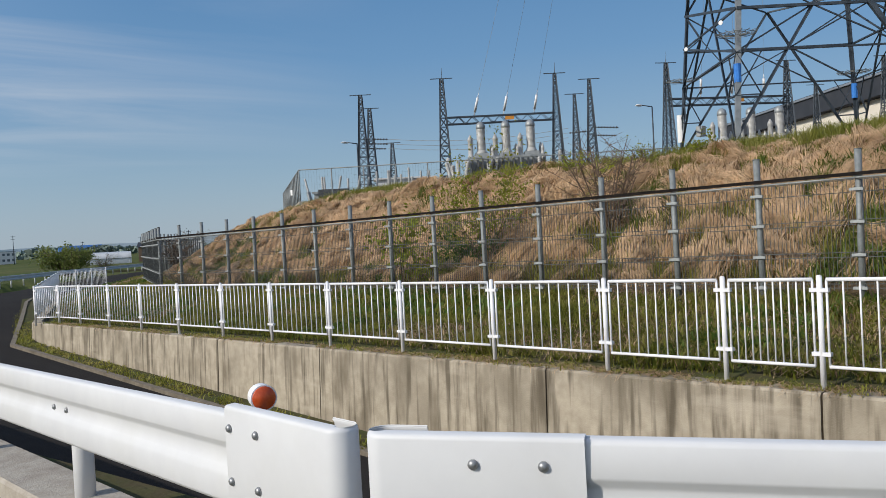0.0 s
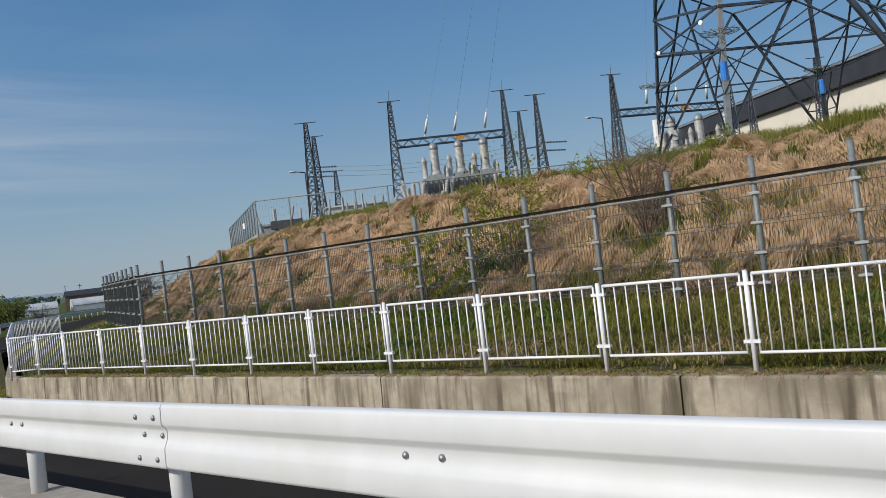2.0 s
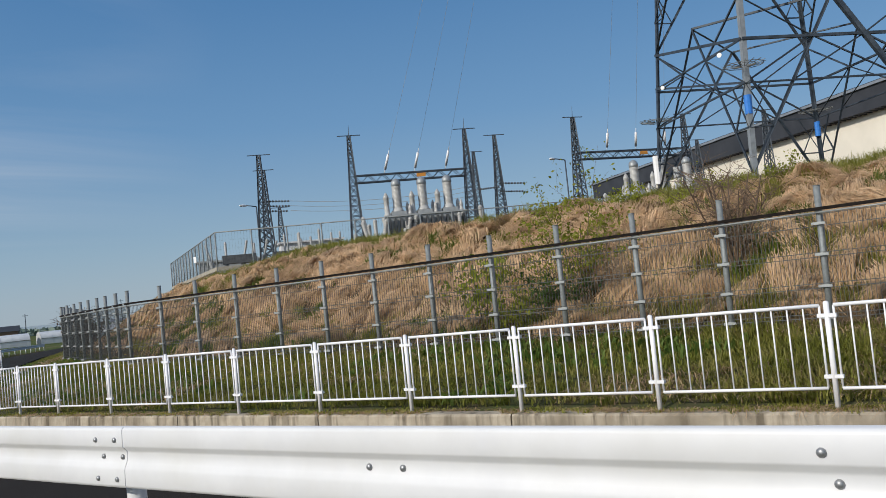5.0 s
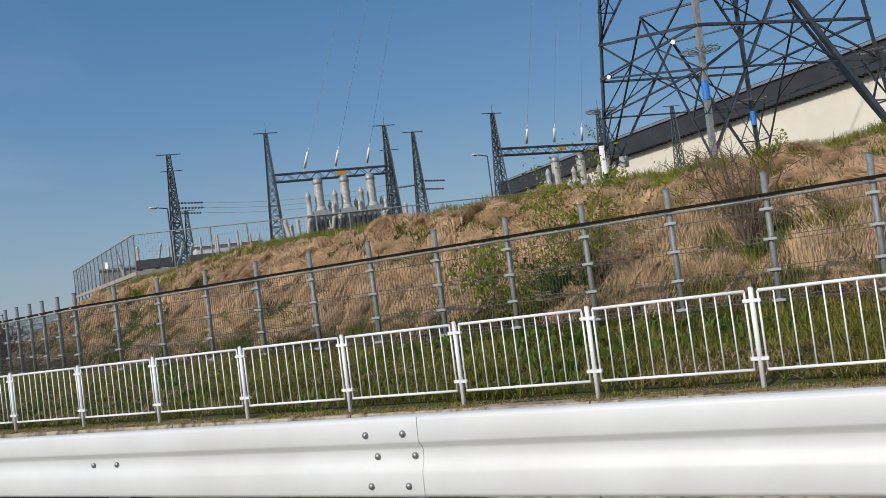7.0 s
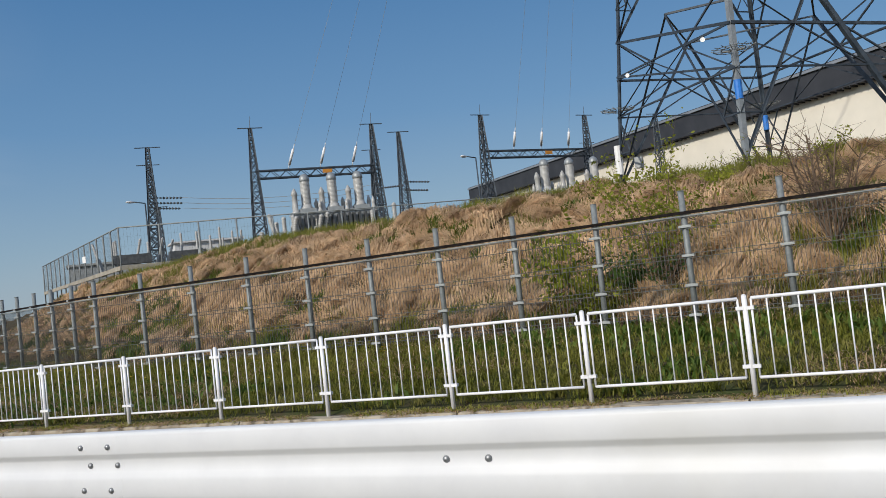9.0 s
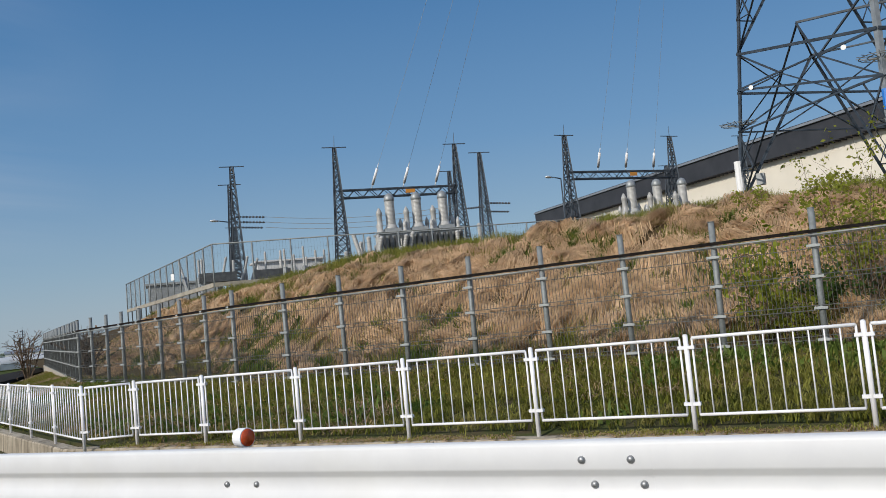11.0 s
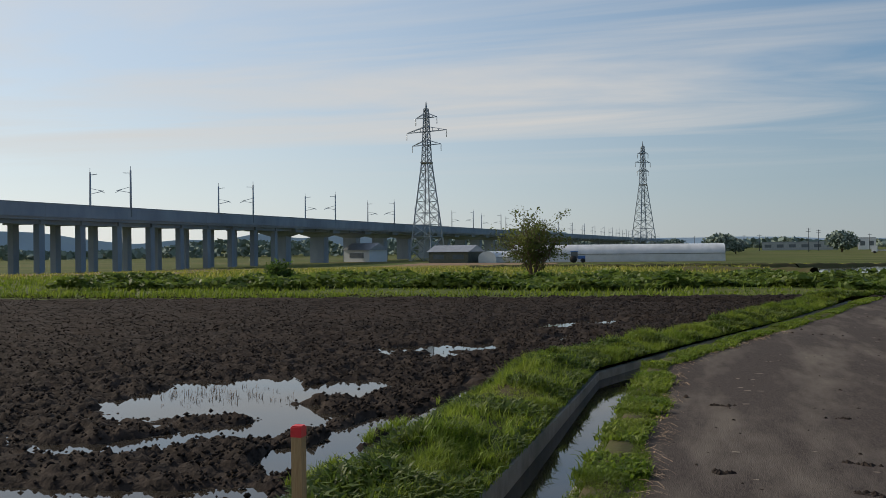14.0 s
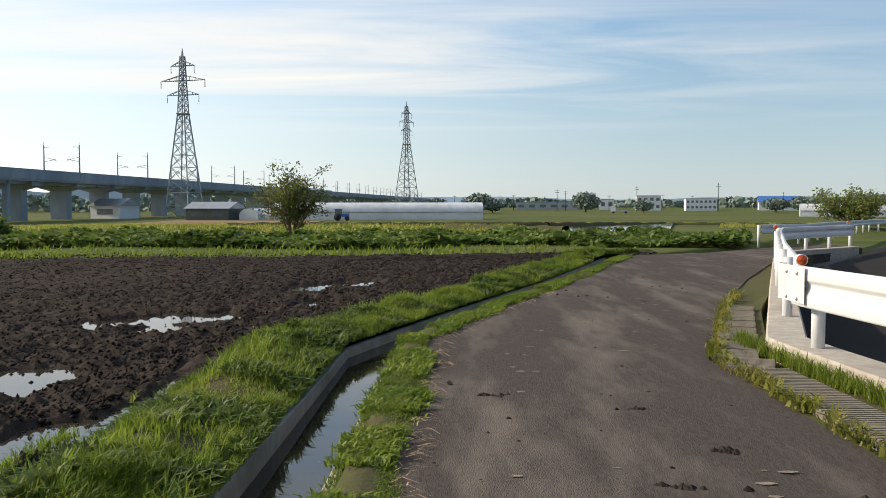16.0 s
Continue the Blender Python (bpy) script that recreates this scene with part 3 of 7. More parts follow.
def densify(pts, n=6):
    out = []
    for a, b in zip(pts, pts[1:]):
        out += [(a[0] + (b[0] - a[0]) * k / n, a[1] + (b[1] - a[1]) * k / n) for k in range(n)]
    return out + [pts[-1]]


ribbon("roadside_kerb", densify([(7.75, -12), (7.7, 0), (7.6, 12), (7.5, 20), (7.4, 27.5), (9.5, 34), (11.6, 40.6), (12.7, 43.0), (14.4, 44.2)]), 0.14, road_z, 0.09, M_GUTTER, "low worn kerb between road and wall foot", "kerb")

# embankment ---------------------------------------------------------------


def inside(x, y):
    """How far a place lies behind the steel fence."""
    d1 = x - 13.3 - 0.0125 * y

    def beside(p, q):
        ux, uy = q[0] - p[0], q[1] - p[1]
        return ((x - p[0]) * uy - (y - p[1]) * ux) / math.hypot(ux, uy)
    d2 = beside(MESH_B, MESH_C) - 0.03 * np.clip(y - 47.5, 0, None)
    d2 = np.minimum(d2, beside(MESH_A, MESH_B) + 0.5)
    h = 1.6
    # rounded meeting of the two slopes
    return -np.log(np.exp(-d1 / h) + np.exp(-d2 / h)) * h


def hill_z(x, y):
    d = inside(x, y)
    dd = np.clip(d - 0.5, 0, None)
    rise = 3.32 * (1 - np.exp(-(dd / 4.3) ** 1.55))
    top = 0.55 * smooth(7, 20, d)
    lump = (0.13 * wave(x, y, 9, 3, 0.8) + 0.11 * wave(x, y, 10, 2, 4.2)) * smooth(1.0, 3.0, d) * (1 - smooth(9, 13, d))
    tufts = (0.26 * (lattice_noise(x, y, 1.15, 61) - 0.55) + 0.18 * (lattice_noise(x, y, 0.6, 62) - 0.5)) * smooth(0.8, 2.5, d) * (1 - smooth(11, 14, d))
    return 0.08 + rise + top + lump + tufts


def embankment():
    def axis(parts):
        return np.concatenate([np.arange(*p) for p in parts])
    xs = axis([(13.2, 24, 0.3), (24, 40, 1.0), (40, 170, 8.0)])
    ys = axis([(-60, -14, 4.0), (-14, 52, 0.4), (52, 90, 1.5), (90, 200, 8.0)])
    X, Y = np.meshgrid(xs, ys)
    # rows start at the fence line
    X = X - 13.2 + fence_x(Y) + 0.15
    Z = hill_z(X, Y)
    n = len(xs)
    v = np.stack([X.ravel(), Y.ravel(), Z.ravel()], 1)
    i = np.arange((len(ys) - 1) * n).reshape(len(ys) - 1, n)[:, :-1].ravel()
    f = np.stack([i, i + 1, i + n + 1, i + n], 1)
    ob = new("embankment", blades_mesh("embankment", v, f, M_STRAWEARTH))
    ob.data.polygons.foreach_set("use_smooth", [True] * len(ob.data.polygons))
    tagged(ob, "steep embankment matted with dead straw and green tufts", "embankment", kind="structure")


embankment()

# guardrails ---------------------------------------------------------------
W_PROFILE = ((0.008, 0.0), (0.030, -0.002), (0.042, -0.008), (0.047, -0.020), (0.050, -0.105), (0.046, -0.116), (0.026, -0.136), (0.022, -0.148), (0.024, -0.185), (0.032, -0.205), (0.044, -0.228), (0.048, -0.245), (0.050, -0.328), (0.044, -0.343), (0.008, -0.350))


def beam_shape(a, b, shift=0.0, side=1, n=2):
    """A corrugated beam from a to b (tops of the beam), bulging to the left of its run if side is 1."""
    a, b = Vector(a), Vector(b)
    d = (b - a).normalized()
    out = Vector((-d.y, d.x, 0)).normalized() * side
    s = Shape(smooth=True)
    front = [[tuple(a + (b - a) * t + out * (w + shift) + Vector((0, 0, z))) for w, z in W_PROFILE] for t in np.linspace(0, 1, n + 1)]
    back = [[tuple(a + (b - a) * t + out * (w + shift - 0.005) + Vector((0, 0, z))) for w, z in W_PROFILE] for t in np.linspace(0, 1, n + 1)]
    s.sheet(front)
    s.sheet([r[::-1] for r in back])
    s.sheet([front[0], back[0]])
    s.sheet([front[-1], back[-1]])
    return s


BOLT = Shape(smooth=True)
BOLT.lathe((0, 0, 0), ((0.016, 0.0), (0.0155, 0.005), (0.011, 0.011), (0.003, 0.013)), 10)
BOLT_MESH = BOLT.mesh("bolt", M_BOLT)


def bolt_on(parent, p, out):
    ob = new("bolt", BOLT_MESH)
    ob.parent = parent
    ob.matrix_world = Matrix.Translation(p) @ Vector(out).to_track_quat("Z", "Y").to_matrix().to_4x4()


def reflector(parent, p, out):
    """A drum-shaped delineator on a short stem."""
    p, out = Vector(p), Vector(out).normalized()
    s = Shape(smooth=False)
    s.tube(p - out * 0.035, p + out * 0.03, 0.048, 0.05, 20)
    body = part("delineator", s, M_FWHITE, parent, "white drum-shaped delineator")
    l = Shape(smooth=True)
    l.tube(p + out * 0.03, p + out * 0.036, 0.045, 0.043, 20)
    part("lens", l, M_LENS, body, "orange-red reflector lens")
    st = Shape().tube(p - Vector((0, 0, 0.17)), p - Vector((0, 0, 0.04)), 0.014, n=8)
    part("stem", st, M_GALV, body, "grey metal stem")


def rail_posts(holder, x, y, zt, base):
    s = Shape(smooth=True)
    s.tube((x, y, base - 0.1), (x, y, zt - 0.10), 0.057, n=18)
    part("post", s, M_WHITE, holder)
    b = Shape().box((x - 0.075, y - 0.04, zt - 0.25), (x - 0.045, y + 0.04, zt - 0.10))
    part("bracket", b, M_WHITE, holder)


def end_sleeve(holder, p, d, out, length=0.72, bolts=(-0.54, -0.34)):
    """The rounded end piece of a rail: a flat face bent back on itself."""
    p, d, out = Vector(p), Vector(d).normalized(), Vector(out).normalized()
    prof = [(-length, 0.062, 0.0), (-0.45, 0.062, 0.0), (-0.13, 0.062, 0.0)] + [(-0.13 + 0.06 * math.sin(a), 0.002 + 0.06 * math.cos(a), a) for a in np.linspace(0.2, math.pi, 12)] + [(-0.24, -0.058, math.pi)]
    front, back = [], []
    for along, w, a in prof:
        q = p + d * (along + 0.065) + out * w
        n = d * math.sin(a) + out * math.cos(a)
        lip = max(0.006, 0.045 * (1 - a / 1.3))
        front.append([tuple(q + n * o + Vector((0, 0, z))) for o, z in ((-lip, 0.008), (-0.010, 0.006), (-0.003, 0.001), (0, -0.010), (0, -0.335), (-0.003, -0.344), (-0.010, -0.35))])
        back.append([tuple(q + n * (o - 0.004) + Vector((0, 0, z))) for o, z in ((-lip, 0.004), (-0.008, 0.002), (0, -0.010), (0, -0.12), (0, -0.22), (0, -0.335), (-0.010, -0.347))])
    s = Shape(smooth=True).sheet(front)
    s.sheet([r[::-1] for r in back])
    e = part("end_sleeve", s, M_WHITE, holder, "rounded white end sleeve")
    for along in bolts:
        for z in (-0.075, -0.27):
            bolt_on(e, p + d * along + out * 0.063 + Vector((0, 0, z)), out)


def main_rail():
    holder = thing("guardrail", "white corrugated steel guardrail on round posts, slightly scuffed", "guardrail", "guardrails along the path")
    ys = [2.70, 6.76, 10.81, 14.87, 18.90, 22.93, 26.9]
    for k, (a, b) in enumerate(zip(ys, ys[1:])):
        b = b + 0.3 if b < 26 else b
        pa, pb = Vector((rail_x(a) - 0.065, a, rail_z(a))), Vector((rail_x(b) - 0.06, b, rail_z(b)))
        d = (pb - pa).normalized()
        out = Vector((-d.y, d.x, 0))
        bm = part("beam", beam_shape(pa, pb), M_WHITE, holder)
        for dy in (0.075, 0.272) if k else ():
            for z in (-0.073, -0.172, -0.296):
                w = 0.0235 if z == -0.172 else 0.0485
                bolt_on(bm, pa + d * (dy - (0.035 if z == -0.172 else 0)) + out * w + Vector((0, 0, z)), out)
        m = a + (2.14 if k == 0 else 2.07)
        c = pa + d * (m - a)
        for dy in (-0.097, 0.097):
            bolt_on(bm, c + d * dy + out * 0.024 + Vector((0, 0, -0.175)), out)
    for y in (2.98, 4.97, 6.95, 8.97, 10.98, 12.99, 15.02, 17.02, 19.05, 21.06, 23.08, 25.0, 26.75):
        rail_posts(holder, rail_x(y) + 0.06, y, rail_z(y), rail_z(y) - 0.70)
    end_sleeve(holder, (rail_x(2.2) - 0.06, 2.2, rail_z(2.2)), (0, -1, 0), (-1, 0, 0), 0.78, (-0.68, -0.49))
    reflector(holder, (rail_x(2.9) + 0.03, 2.9, rail_z(2.9) + 0.04), (-0.3, -1, 0))
    reflector(holder, (rail_x(17) + 0.06, 17.05, rail_z(17) + 0.03), (-0.1, -1, 0))
    reflector(holder, (rail_x(26.9) - 0.05, 26.85, rail_z(26.9) + 0.05), (-0.1, -1, 0))
    # plate that closes the far end
    x, z = rail_x(26.9) - 0.06, rail_z(26.9)
    s = Shape().sheet([[(x + a, y, z + 0.004), (x + a, y, z - 0.31)] for a, y in ((-0.056, 26.6), (-0.062, 27.15), (-0.05, 27.20), (-0.02, 27.22), (0.02, 27.20))])
    e = part("end_plate", s, M_WHITE, holder)
    for y in (26.75, 26.98):
        for zz in (-0.06, -0.28):
            bolt_on(e, (x - 0.06, y, z + zz), (-1, 0, 0))


main_rail()


NEAR_DIR = Vector((0.53, -0.848, -0.006))


def near_rail():
    holder = thing("guardrail", "white corrugated steel guardrail ending beside the other rail", "guardrail", "guardrails along the path")
    start = Vector((1.525, 2.09, rail_z(2.1) + 0.012))
    out = Vector((-0.848, -0.53, 0))
    runs = [start + NEAR_DIR * u for u in (0.56, 4.62, 8.6)]
    for a, b in zip(runs, runs[1:]):
        part("beam", beam_shape(a, b, side=-1), M_WHITE, holder)
    for u in (0.75, 2.6, 4.6, 6.6, 8.5):
        p = start + NEAR_DIR * u - out * 0.12
        rail_posts(holder, p.x, p.y, p.z, p.z - 0.75)
    end_sleeve(holder, start, -NEAR_DIR, out)


near_rail()


def far_rails():
    """The rails past the bend, seen from their backs."""
    def run(label, pts, drop, spacing=2.0, lamp=()):
        holder = thing("guardrail", label, "guardrail", "guardrails along the road")
        for a, b in zip(pts, pts[1:]):
            part("beam", beam_shape(a, b, side=-1), M_WHITE, holder)
            n = max(1, round(math.dist(a[:2], b[:2]) / spacing))
            d = (Vector(b) - Vector(a)).normalized()
            left = Vector((-d.y, d.x, 0)) * 0.07
            for k in range(n + 1):
                q = Vector(a) + (Vector(b) - Vector(a)) * k / n + left
                part("post", Shape(smooth=True).tube((q.x, q.y, q.z - drop), (q.x, q.y, q.z - 0.02), 0.055, n=10), M_WHITE, holder)
        for p in lamp:
            reflector(holder, p, (-0.3, -1, 0))
    run("white guardrail curving beside the bend, seen from its back", [(1.76, 29.0, 0.41), (3.12, 33, 0.38), (5.6, 40, 0.36), (6.8, 43.1, 0.36), (10.85, 47.9, 0.30)], 0.85, lamp=[(5.5, 40, 0.44), (10.7, 47.9, 0.38)])
    run("white guardrail along the far side of the junction and the road", [(9.2, 51.8, 0.22), (12.5, 56.5, 0.14), (18, 66, 0.05), (25.5, 78, -0.05), (40, 98, -0.25), (58, 122, -0.5)], 0.85, 3.0)


far_rails()

# white fence --------------------------------------------------------------


def tube_mesh(name, length, r, mat, n=8):
    return Shape(smooth=True).tube((0, 0, 0), (0, 0, length), r, n=n).mesh(name, mat)


PANEL_CACHE = {}


def fence_panel(holder, p, q):
    """Rails, end uprights and balusters between two posts; p and q are the tops."""
    p, q = Vector(p), Vector(q)
    d = (q - p)
    d.z = 0
    d.normalize()
    a, b = p + d * 0.075, q - d * 0.075
    frame_ob = part("top_rail", Shape(smooth=True).tube(a + Vector((0, 0, -0.02)), b + Vector((0, 0, -0.02)), 0.021, n=8), M_FWHITE, holder)
    part("bottom_rail", Shape(smooth=True).tube(a + Vector((0, 0, -0.93)), b + Vector((0, 0, -0.93)), 0.019, n=8), M_FWHITE, holder)
    n = 11
    for k in range(n + 1):
        t = k / n
        c = a + (b - a) * t
        r = 0.0135 if k in (0, n) else 0.0095
        me = PANEL_CACHE.get(r)
        if me is None:
            me = PANEL_CACHE[r] = tube_mesh("baluster", 0.91, r, M_FWHITE, 7)
        ob = new("baluster", me)
        ob.parent = frame_ob
        ob.location = (c.x, c.y, c.z - 0.93)
    for e, u in ((a, -d), (b, d)):
        for z in (-0.13, -0.80):
            br = Shape().box((-0.055, -0.028, -0.02), (0.055, 0.028, 0.02), Matrix.Translation(e + u * 0.03 + Vector((0, 0, z))) @ Matrix.Rotation(math.atan2(d.y, d.x), 4, "Z"))
            part("clamp", br, M_FWHITE, frame_ob)


def fence_post(holder, p):
    s = Shape(smooth=True)
    s.tube((p[0], p[1], p[2] - 1.18), (p[0], p[1], p[2] + 0.015), 0.030, n=12)
    s.tube((p[0], p[1], p[2] + 0.015), (p[0], p[1], p[2] + 0.028), 0.030, 0.018, n=12)
    part("post", s, M_FWHITE, holder)


def fence_top(y):
    return 0.775 - 0.0116 * y


def white_fence():
    holder = thing("fence", "white tubular steel safety fence on top of the retaining wall", "fence")
    ys = [-8.0, -6.0, -4.0, -2.0, 0.1, 2.1, 4.1, 5.2, 6.85, 8.84, 10.9, 12.91, 14.86, 16.80, 18.85, 20.88, 22.88, 24.92, 26.6, 27.55]
    pts = [(wall_x(y), y, fence_top(y)) for y in ys]
    pts[-1] = (8.1, 27.55, fence_top(27.5))
    for far, n in (((13.55, 42.3, 0.55), 8), ((17.5, 46.9, 0.54), 3)):
        last = pts[-1]
        for k in range(1, n + 1):
            t = k / n
            pts.append(tuple(u + (v - u) * t for u, v in zip(last, far)))
    for p in pts:
        fence_post(holder, p)
    for p, q in zip(pts, pts[1:]):
        fence_panel(holder, p, q)


white_fence()

# steel mesh fence -----------------------------------------------------------


def wire_mesh(length, height):
    s = Shape()
    n = int(length / 0.062)
    for k in range(1, n):
        x = length * k / n
        s.bar((x, 0, 0.06), (x, 0, height - 0.05), 0.0066)
    for z in (0.10, 0.16, 0.55, 0.62, 1.02, 1.09, 1.49, height - 0.05):
        s.bar((0.02, 0.004, z), (length - 0.02, 0.004, z), 0.011)
    return s.mesh("wire_panel", M_MESHWIRE)


def steel_post_mesh():
    s = Shape(smooth=True)
    s.tube((0, 0, -0.25), (0, 0, 2.10), 0.050, n=14)
    s.tube((0, 0, 2.10), (0, 0, 2.115), 0.054, 0.054, n=14)
    me = s.mesh("post", M_GALV)
    return me


def clamp_mesh():
    s = Shape()
    s.tube((0, 0, -0.026), (0, 0, 0.026), 0.062, n=12)
    s.box((-0.10, 0.05, -0.02), (0.10, 0.085, 0.02))
    return s.mesh("clamp", M_CLAMP)


def mesh_fence():
    holder = thing("mesh_fence", "grey steel mesh fence with tall round posts and dark top rail", "fence")
    post, clamp = steel_post_mesh(), clamp_mesh()
    step = 1.505
    wires = wire_mesh(step, 1.72)
    ys = [27.84 - step * k for k in range(24, -1, -1)]
    pts = [(mesh_x(y), y, 0.23 - 0.0083 * y) for y in ys]
    for far, n in (((*MESH_B, 0.0), 8), ((*MESH_C, 0.27), 20)):
        last = pts[-1]
        for k in range(1, n + 1):
            t = k / n
            pts.append(tuple(u + (v - u) * t for u, v in zip(last, far)))
    for p, q in zip(pts, pts[1:] + [None]):
        ob = new("post", post)
        ob.parent = holder
        lean = 0.012 * math.sin(p[1] * 7.3)
        ob.matrix_world = Matrix.Translation(p) @ Matrix.Rotation(lean, 4, "X")
        for z in (0.10, 0.58, 1.06, 1.53, 1.745):
            c = new("clamp", clamp)
            c.parent = ob
            c.matrix_parent_inverse = ob.matrix_world.inverted()
            c.matrix_world = Matrix.Translation((p[0], p[1], p[2] + z)) @ Matrix.Rotation(math.pi / 2, 4, "Z")
        if q is None:
            break
        a, b = Vector(p), Vector(q)
        d = b - a
        ang = math.atan2(d.y, d.x)
        m = Matrix.Translation(a - Vector((0.055, 0, 0))) @ Matrix.Rotation(ang, 4, "Z") @ Matrix.Rotation(-math.asin(d.z / d.length), 4, "Y") @ Matrix.Diagonal((d.length / step, 1, 1, 1))
        w = tagged(new("wire_panel", wires), kind="stuff")
        w.parent = holder
        w.matrix_world = m
        off = Vector((-0.07, 0, 0))
        part("top_rail", Shape().bar(a + off + Vector((0, 0, 1.75)), b + off + Vector((0, 0, 1.75)), 0.045, 0.050), M_RAILDK, holder, "dark brown top rail")
        part("lower_rail", Shape(smooth=True).tube(a + off + Vector((0, 0, 1.695)), b + off + Vector((0, 0, 1.695)), 0.015, n=8), M_CLAMP, holder)
    # concrete footing under the second leg
    b, c = Vector((*MESH_B, 0.10)), Vector((*MESH_C, 0.37))
    s = Shape()
    n = Vector((b.y - c.y, c.x - b.x, 0)).normalized()
    rows = [[tuple(p + n * 0.12 + Vector((0, 0, -1.2))), tuple(p + n * 0.12), tuple(p - n * 0.12), tuple(p - n * 0.12 + Vector((0, 0, -1.2)))] for p in (b + (c - b) * 0.05, c)]
    s.sheet(rows)
    part("footing", s, M_CURB, holder, "pale concrete footing")


mesh_fence()

# lattice steel ------------------------------------------------------------


def strut(s, a, b, w):
    """An angle section: two thin flanges at right angles."""
    a, b = Vector(a), Vector(b)
    d = (b - a).normalized()
    u = d.cross(Vector((0, 0, 1)))
    u = u.normalized() if u.length > 1e-3 else Vector((1, 0, 0))
    v = u.cross(d)
    t = w * 0.16
    i = len(s.v)
    prof = ((0, 0), (w, 0), (w, t), (t, t), (t, w), (0, w))
    for p in (a, b):
        for x, y in prof:
            s.v.append(tuple(p + u * (x - w / 2) + v * (y - w / 2)))
    for k in range(6):
        j = (k + 1) % 6
        s.f.append((i + k, i + j, i + 6 + j, i + 6 + k))
    s.f.append(tuple(i + k for k in reversed(range(6))))
    s.f.append(tuple(i + 6 + k for k in range(6)))


def lattice_mast(holder, c, base, top, w0, w1, turn=0.0, panels=9, leg=0.10, brace=0.05, name="mast", mat=None):
    """A four-legged lattice column; each leg and the bracing are parts."""
    mat = mat or M_STEEL
    ca, sa = math.cos(turn), math.sin(turn)

    def corner(k, z):
        t = (z - base) / (top - base)
        h = (w0 + (w1 - w0) * t) / 2
        x, y = ((-h, -h), (h, -h), (h, h), (-h, h))[k]
        return Vector((c[0] + ca * x - sa * y, c[1] + sa * x + ca * y, z))
    col = part(name, Shape().box((c[0] - w0 * 0.7, c[1] - w0 * 0.7, base - 0.3), (c[0] + w0 * 0.7, c[1] + w0 * 0.7, base + 0.05)), M_CONC, holder)
    for k in range(4):
        s = Shape()
        strut(s, corner(k, base), corner(k, top), leg)
        part("leg", s, mat, col)
    s = Shape()
    zs = [base + (top - base) * (1 - (1 - k / panels) ** 1.15) for k in range(panels + 1)]
    for z0, z1 in zip(zs, zs[1:]):
        for k in range(4):
            j = (k + 1) % 4
            strut(s, corner(k, z0), corner(j, z1), brace)
            strut(s, corner(j, z0), corner(k, z1), brace)
            strut(s, corner(k, z1), corner(j, z1), brace)
    tagged(part("bracing", s, mat, col), kind="stuff")
    return col


def insulator(s, a, b, n=9, r=0.09):
    """A string of porcelain discs."""
    a, b = Vector(a), Vector(b)
    s.tube(a, b, 0.02, n=6)
    for k in range(n):
        p = a + (b - a) * ((k + 0.5) / n)
        d = (b - a) / n * 0.3
        s.tube(p - d, p + d, r, r * 0.55, n=10)


YARD = 4.35


def gantry(p, q, top, beam_z, label, gear=True):
    """Two lattice masts joined by a lattice beam with line insulators."""
    holder = thing("gantry", label, "gantry", "substation gantries")
    p, q = Vector((*p, 0)), Vector((*q, 0))
    d = (q - p).normalized()
    turn = math.atan2(d.y, d.x)
    for e in (p, q):
        m = lattice_mast(holder, (e.x, e.y), YARD, top, 1.15, 0.22, turn, 13)
        a = Shape()
        strut(a, Vector((e.x, e.y, top + 0.02)) - d * 0.9, Vector((e.x, e.y, top + 0.02)) + d * 0.9, 0.07)
        a.tube((e.x, e.y, top), (e.x + 0.1, e.y, top + 0.9), 0.03, 0.012, n=6)
        part("earth_arm", a, M_STEEL, m)
    s = Shape()
    n = Vector((-d.y, d.x, 0)) * 0.28
    up = Vector((0, 0, 1))
    L = (q - p).length
    a, b = p + d * 0.1 + up * beam_z, q - d * 0.1 + up * beam_z
    corners = [(n, 0.28), (-n, 0.28), (n, -0.28), (-n, -0.28)]
    for off, z in corners:
        strut(s, a + off + up * z, b + off + up * z, 0.10)
    k = 16
    for i in range(k):
        u, v = a + (b - a) * i / k, a + (b - a) * (i + 1) / k
        sgn = 1 if i % 2 else -1
        for off in (n, -n):
            strut(s, u + off - up * 0.28 * sgn, v + off + up * 0.28 * sgn, 0.05)
        strut(s, u + n * sgn + up * 0.28, v - n * sgn + up * 0.28, 0.05)
    part("beam", s, M_STEEL, holder)
    sgn = Shape().box((-0.36, -0.02, -0.14), (0.36, 0.02, 0.14), Matrix.Translation(p + (q - p) * 0.58 + up * beam_z - n * 1.15) @ Matrix.Rotation(turn, 4, "Z"))
    part("plate", sgn, M_ORANGE, holder, "small orange plate")
    for t in (0.27, 0.53, 0.80):
        c = p + (q - p) * t + up * (beam_z + 0.3)
        far = Vector((33.4, 15.7, 56))
        dirn = (far - c).normalized()
        s = Shape(smooth=True)
        s.tube(c, c + dirn * 0.4, 0.03, n=6)
        s.tube(c + dirn * 0.4, c + dirn * 1.7, 0.10, n=12)
        s.tube(c + dirn * 1.5, c + dirn * 2.1, 0.03, n=6)
        part("line_insulator", s, M_FWHITE, holder, "pale tension insulator")
        w = Shape()
        pts = []
        for j in range(13):
            u = j / 12
            z = Vector((0, 0, -0.6 * 4 * u * (1 - u)))
            pts.append(c + dirn * 2.0 + (far - c - dirn * 2.0) * u + z)
        for u, v in zip(pts, pts[1:]):
            w.tube(u, v, 0.010, n=4, caps=False)
        part("line", w, M_GEAR, holder, "thin overhead line")


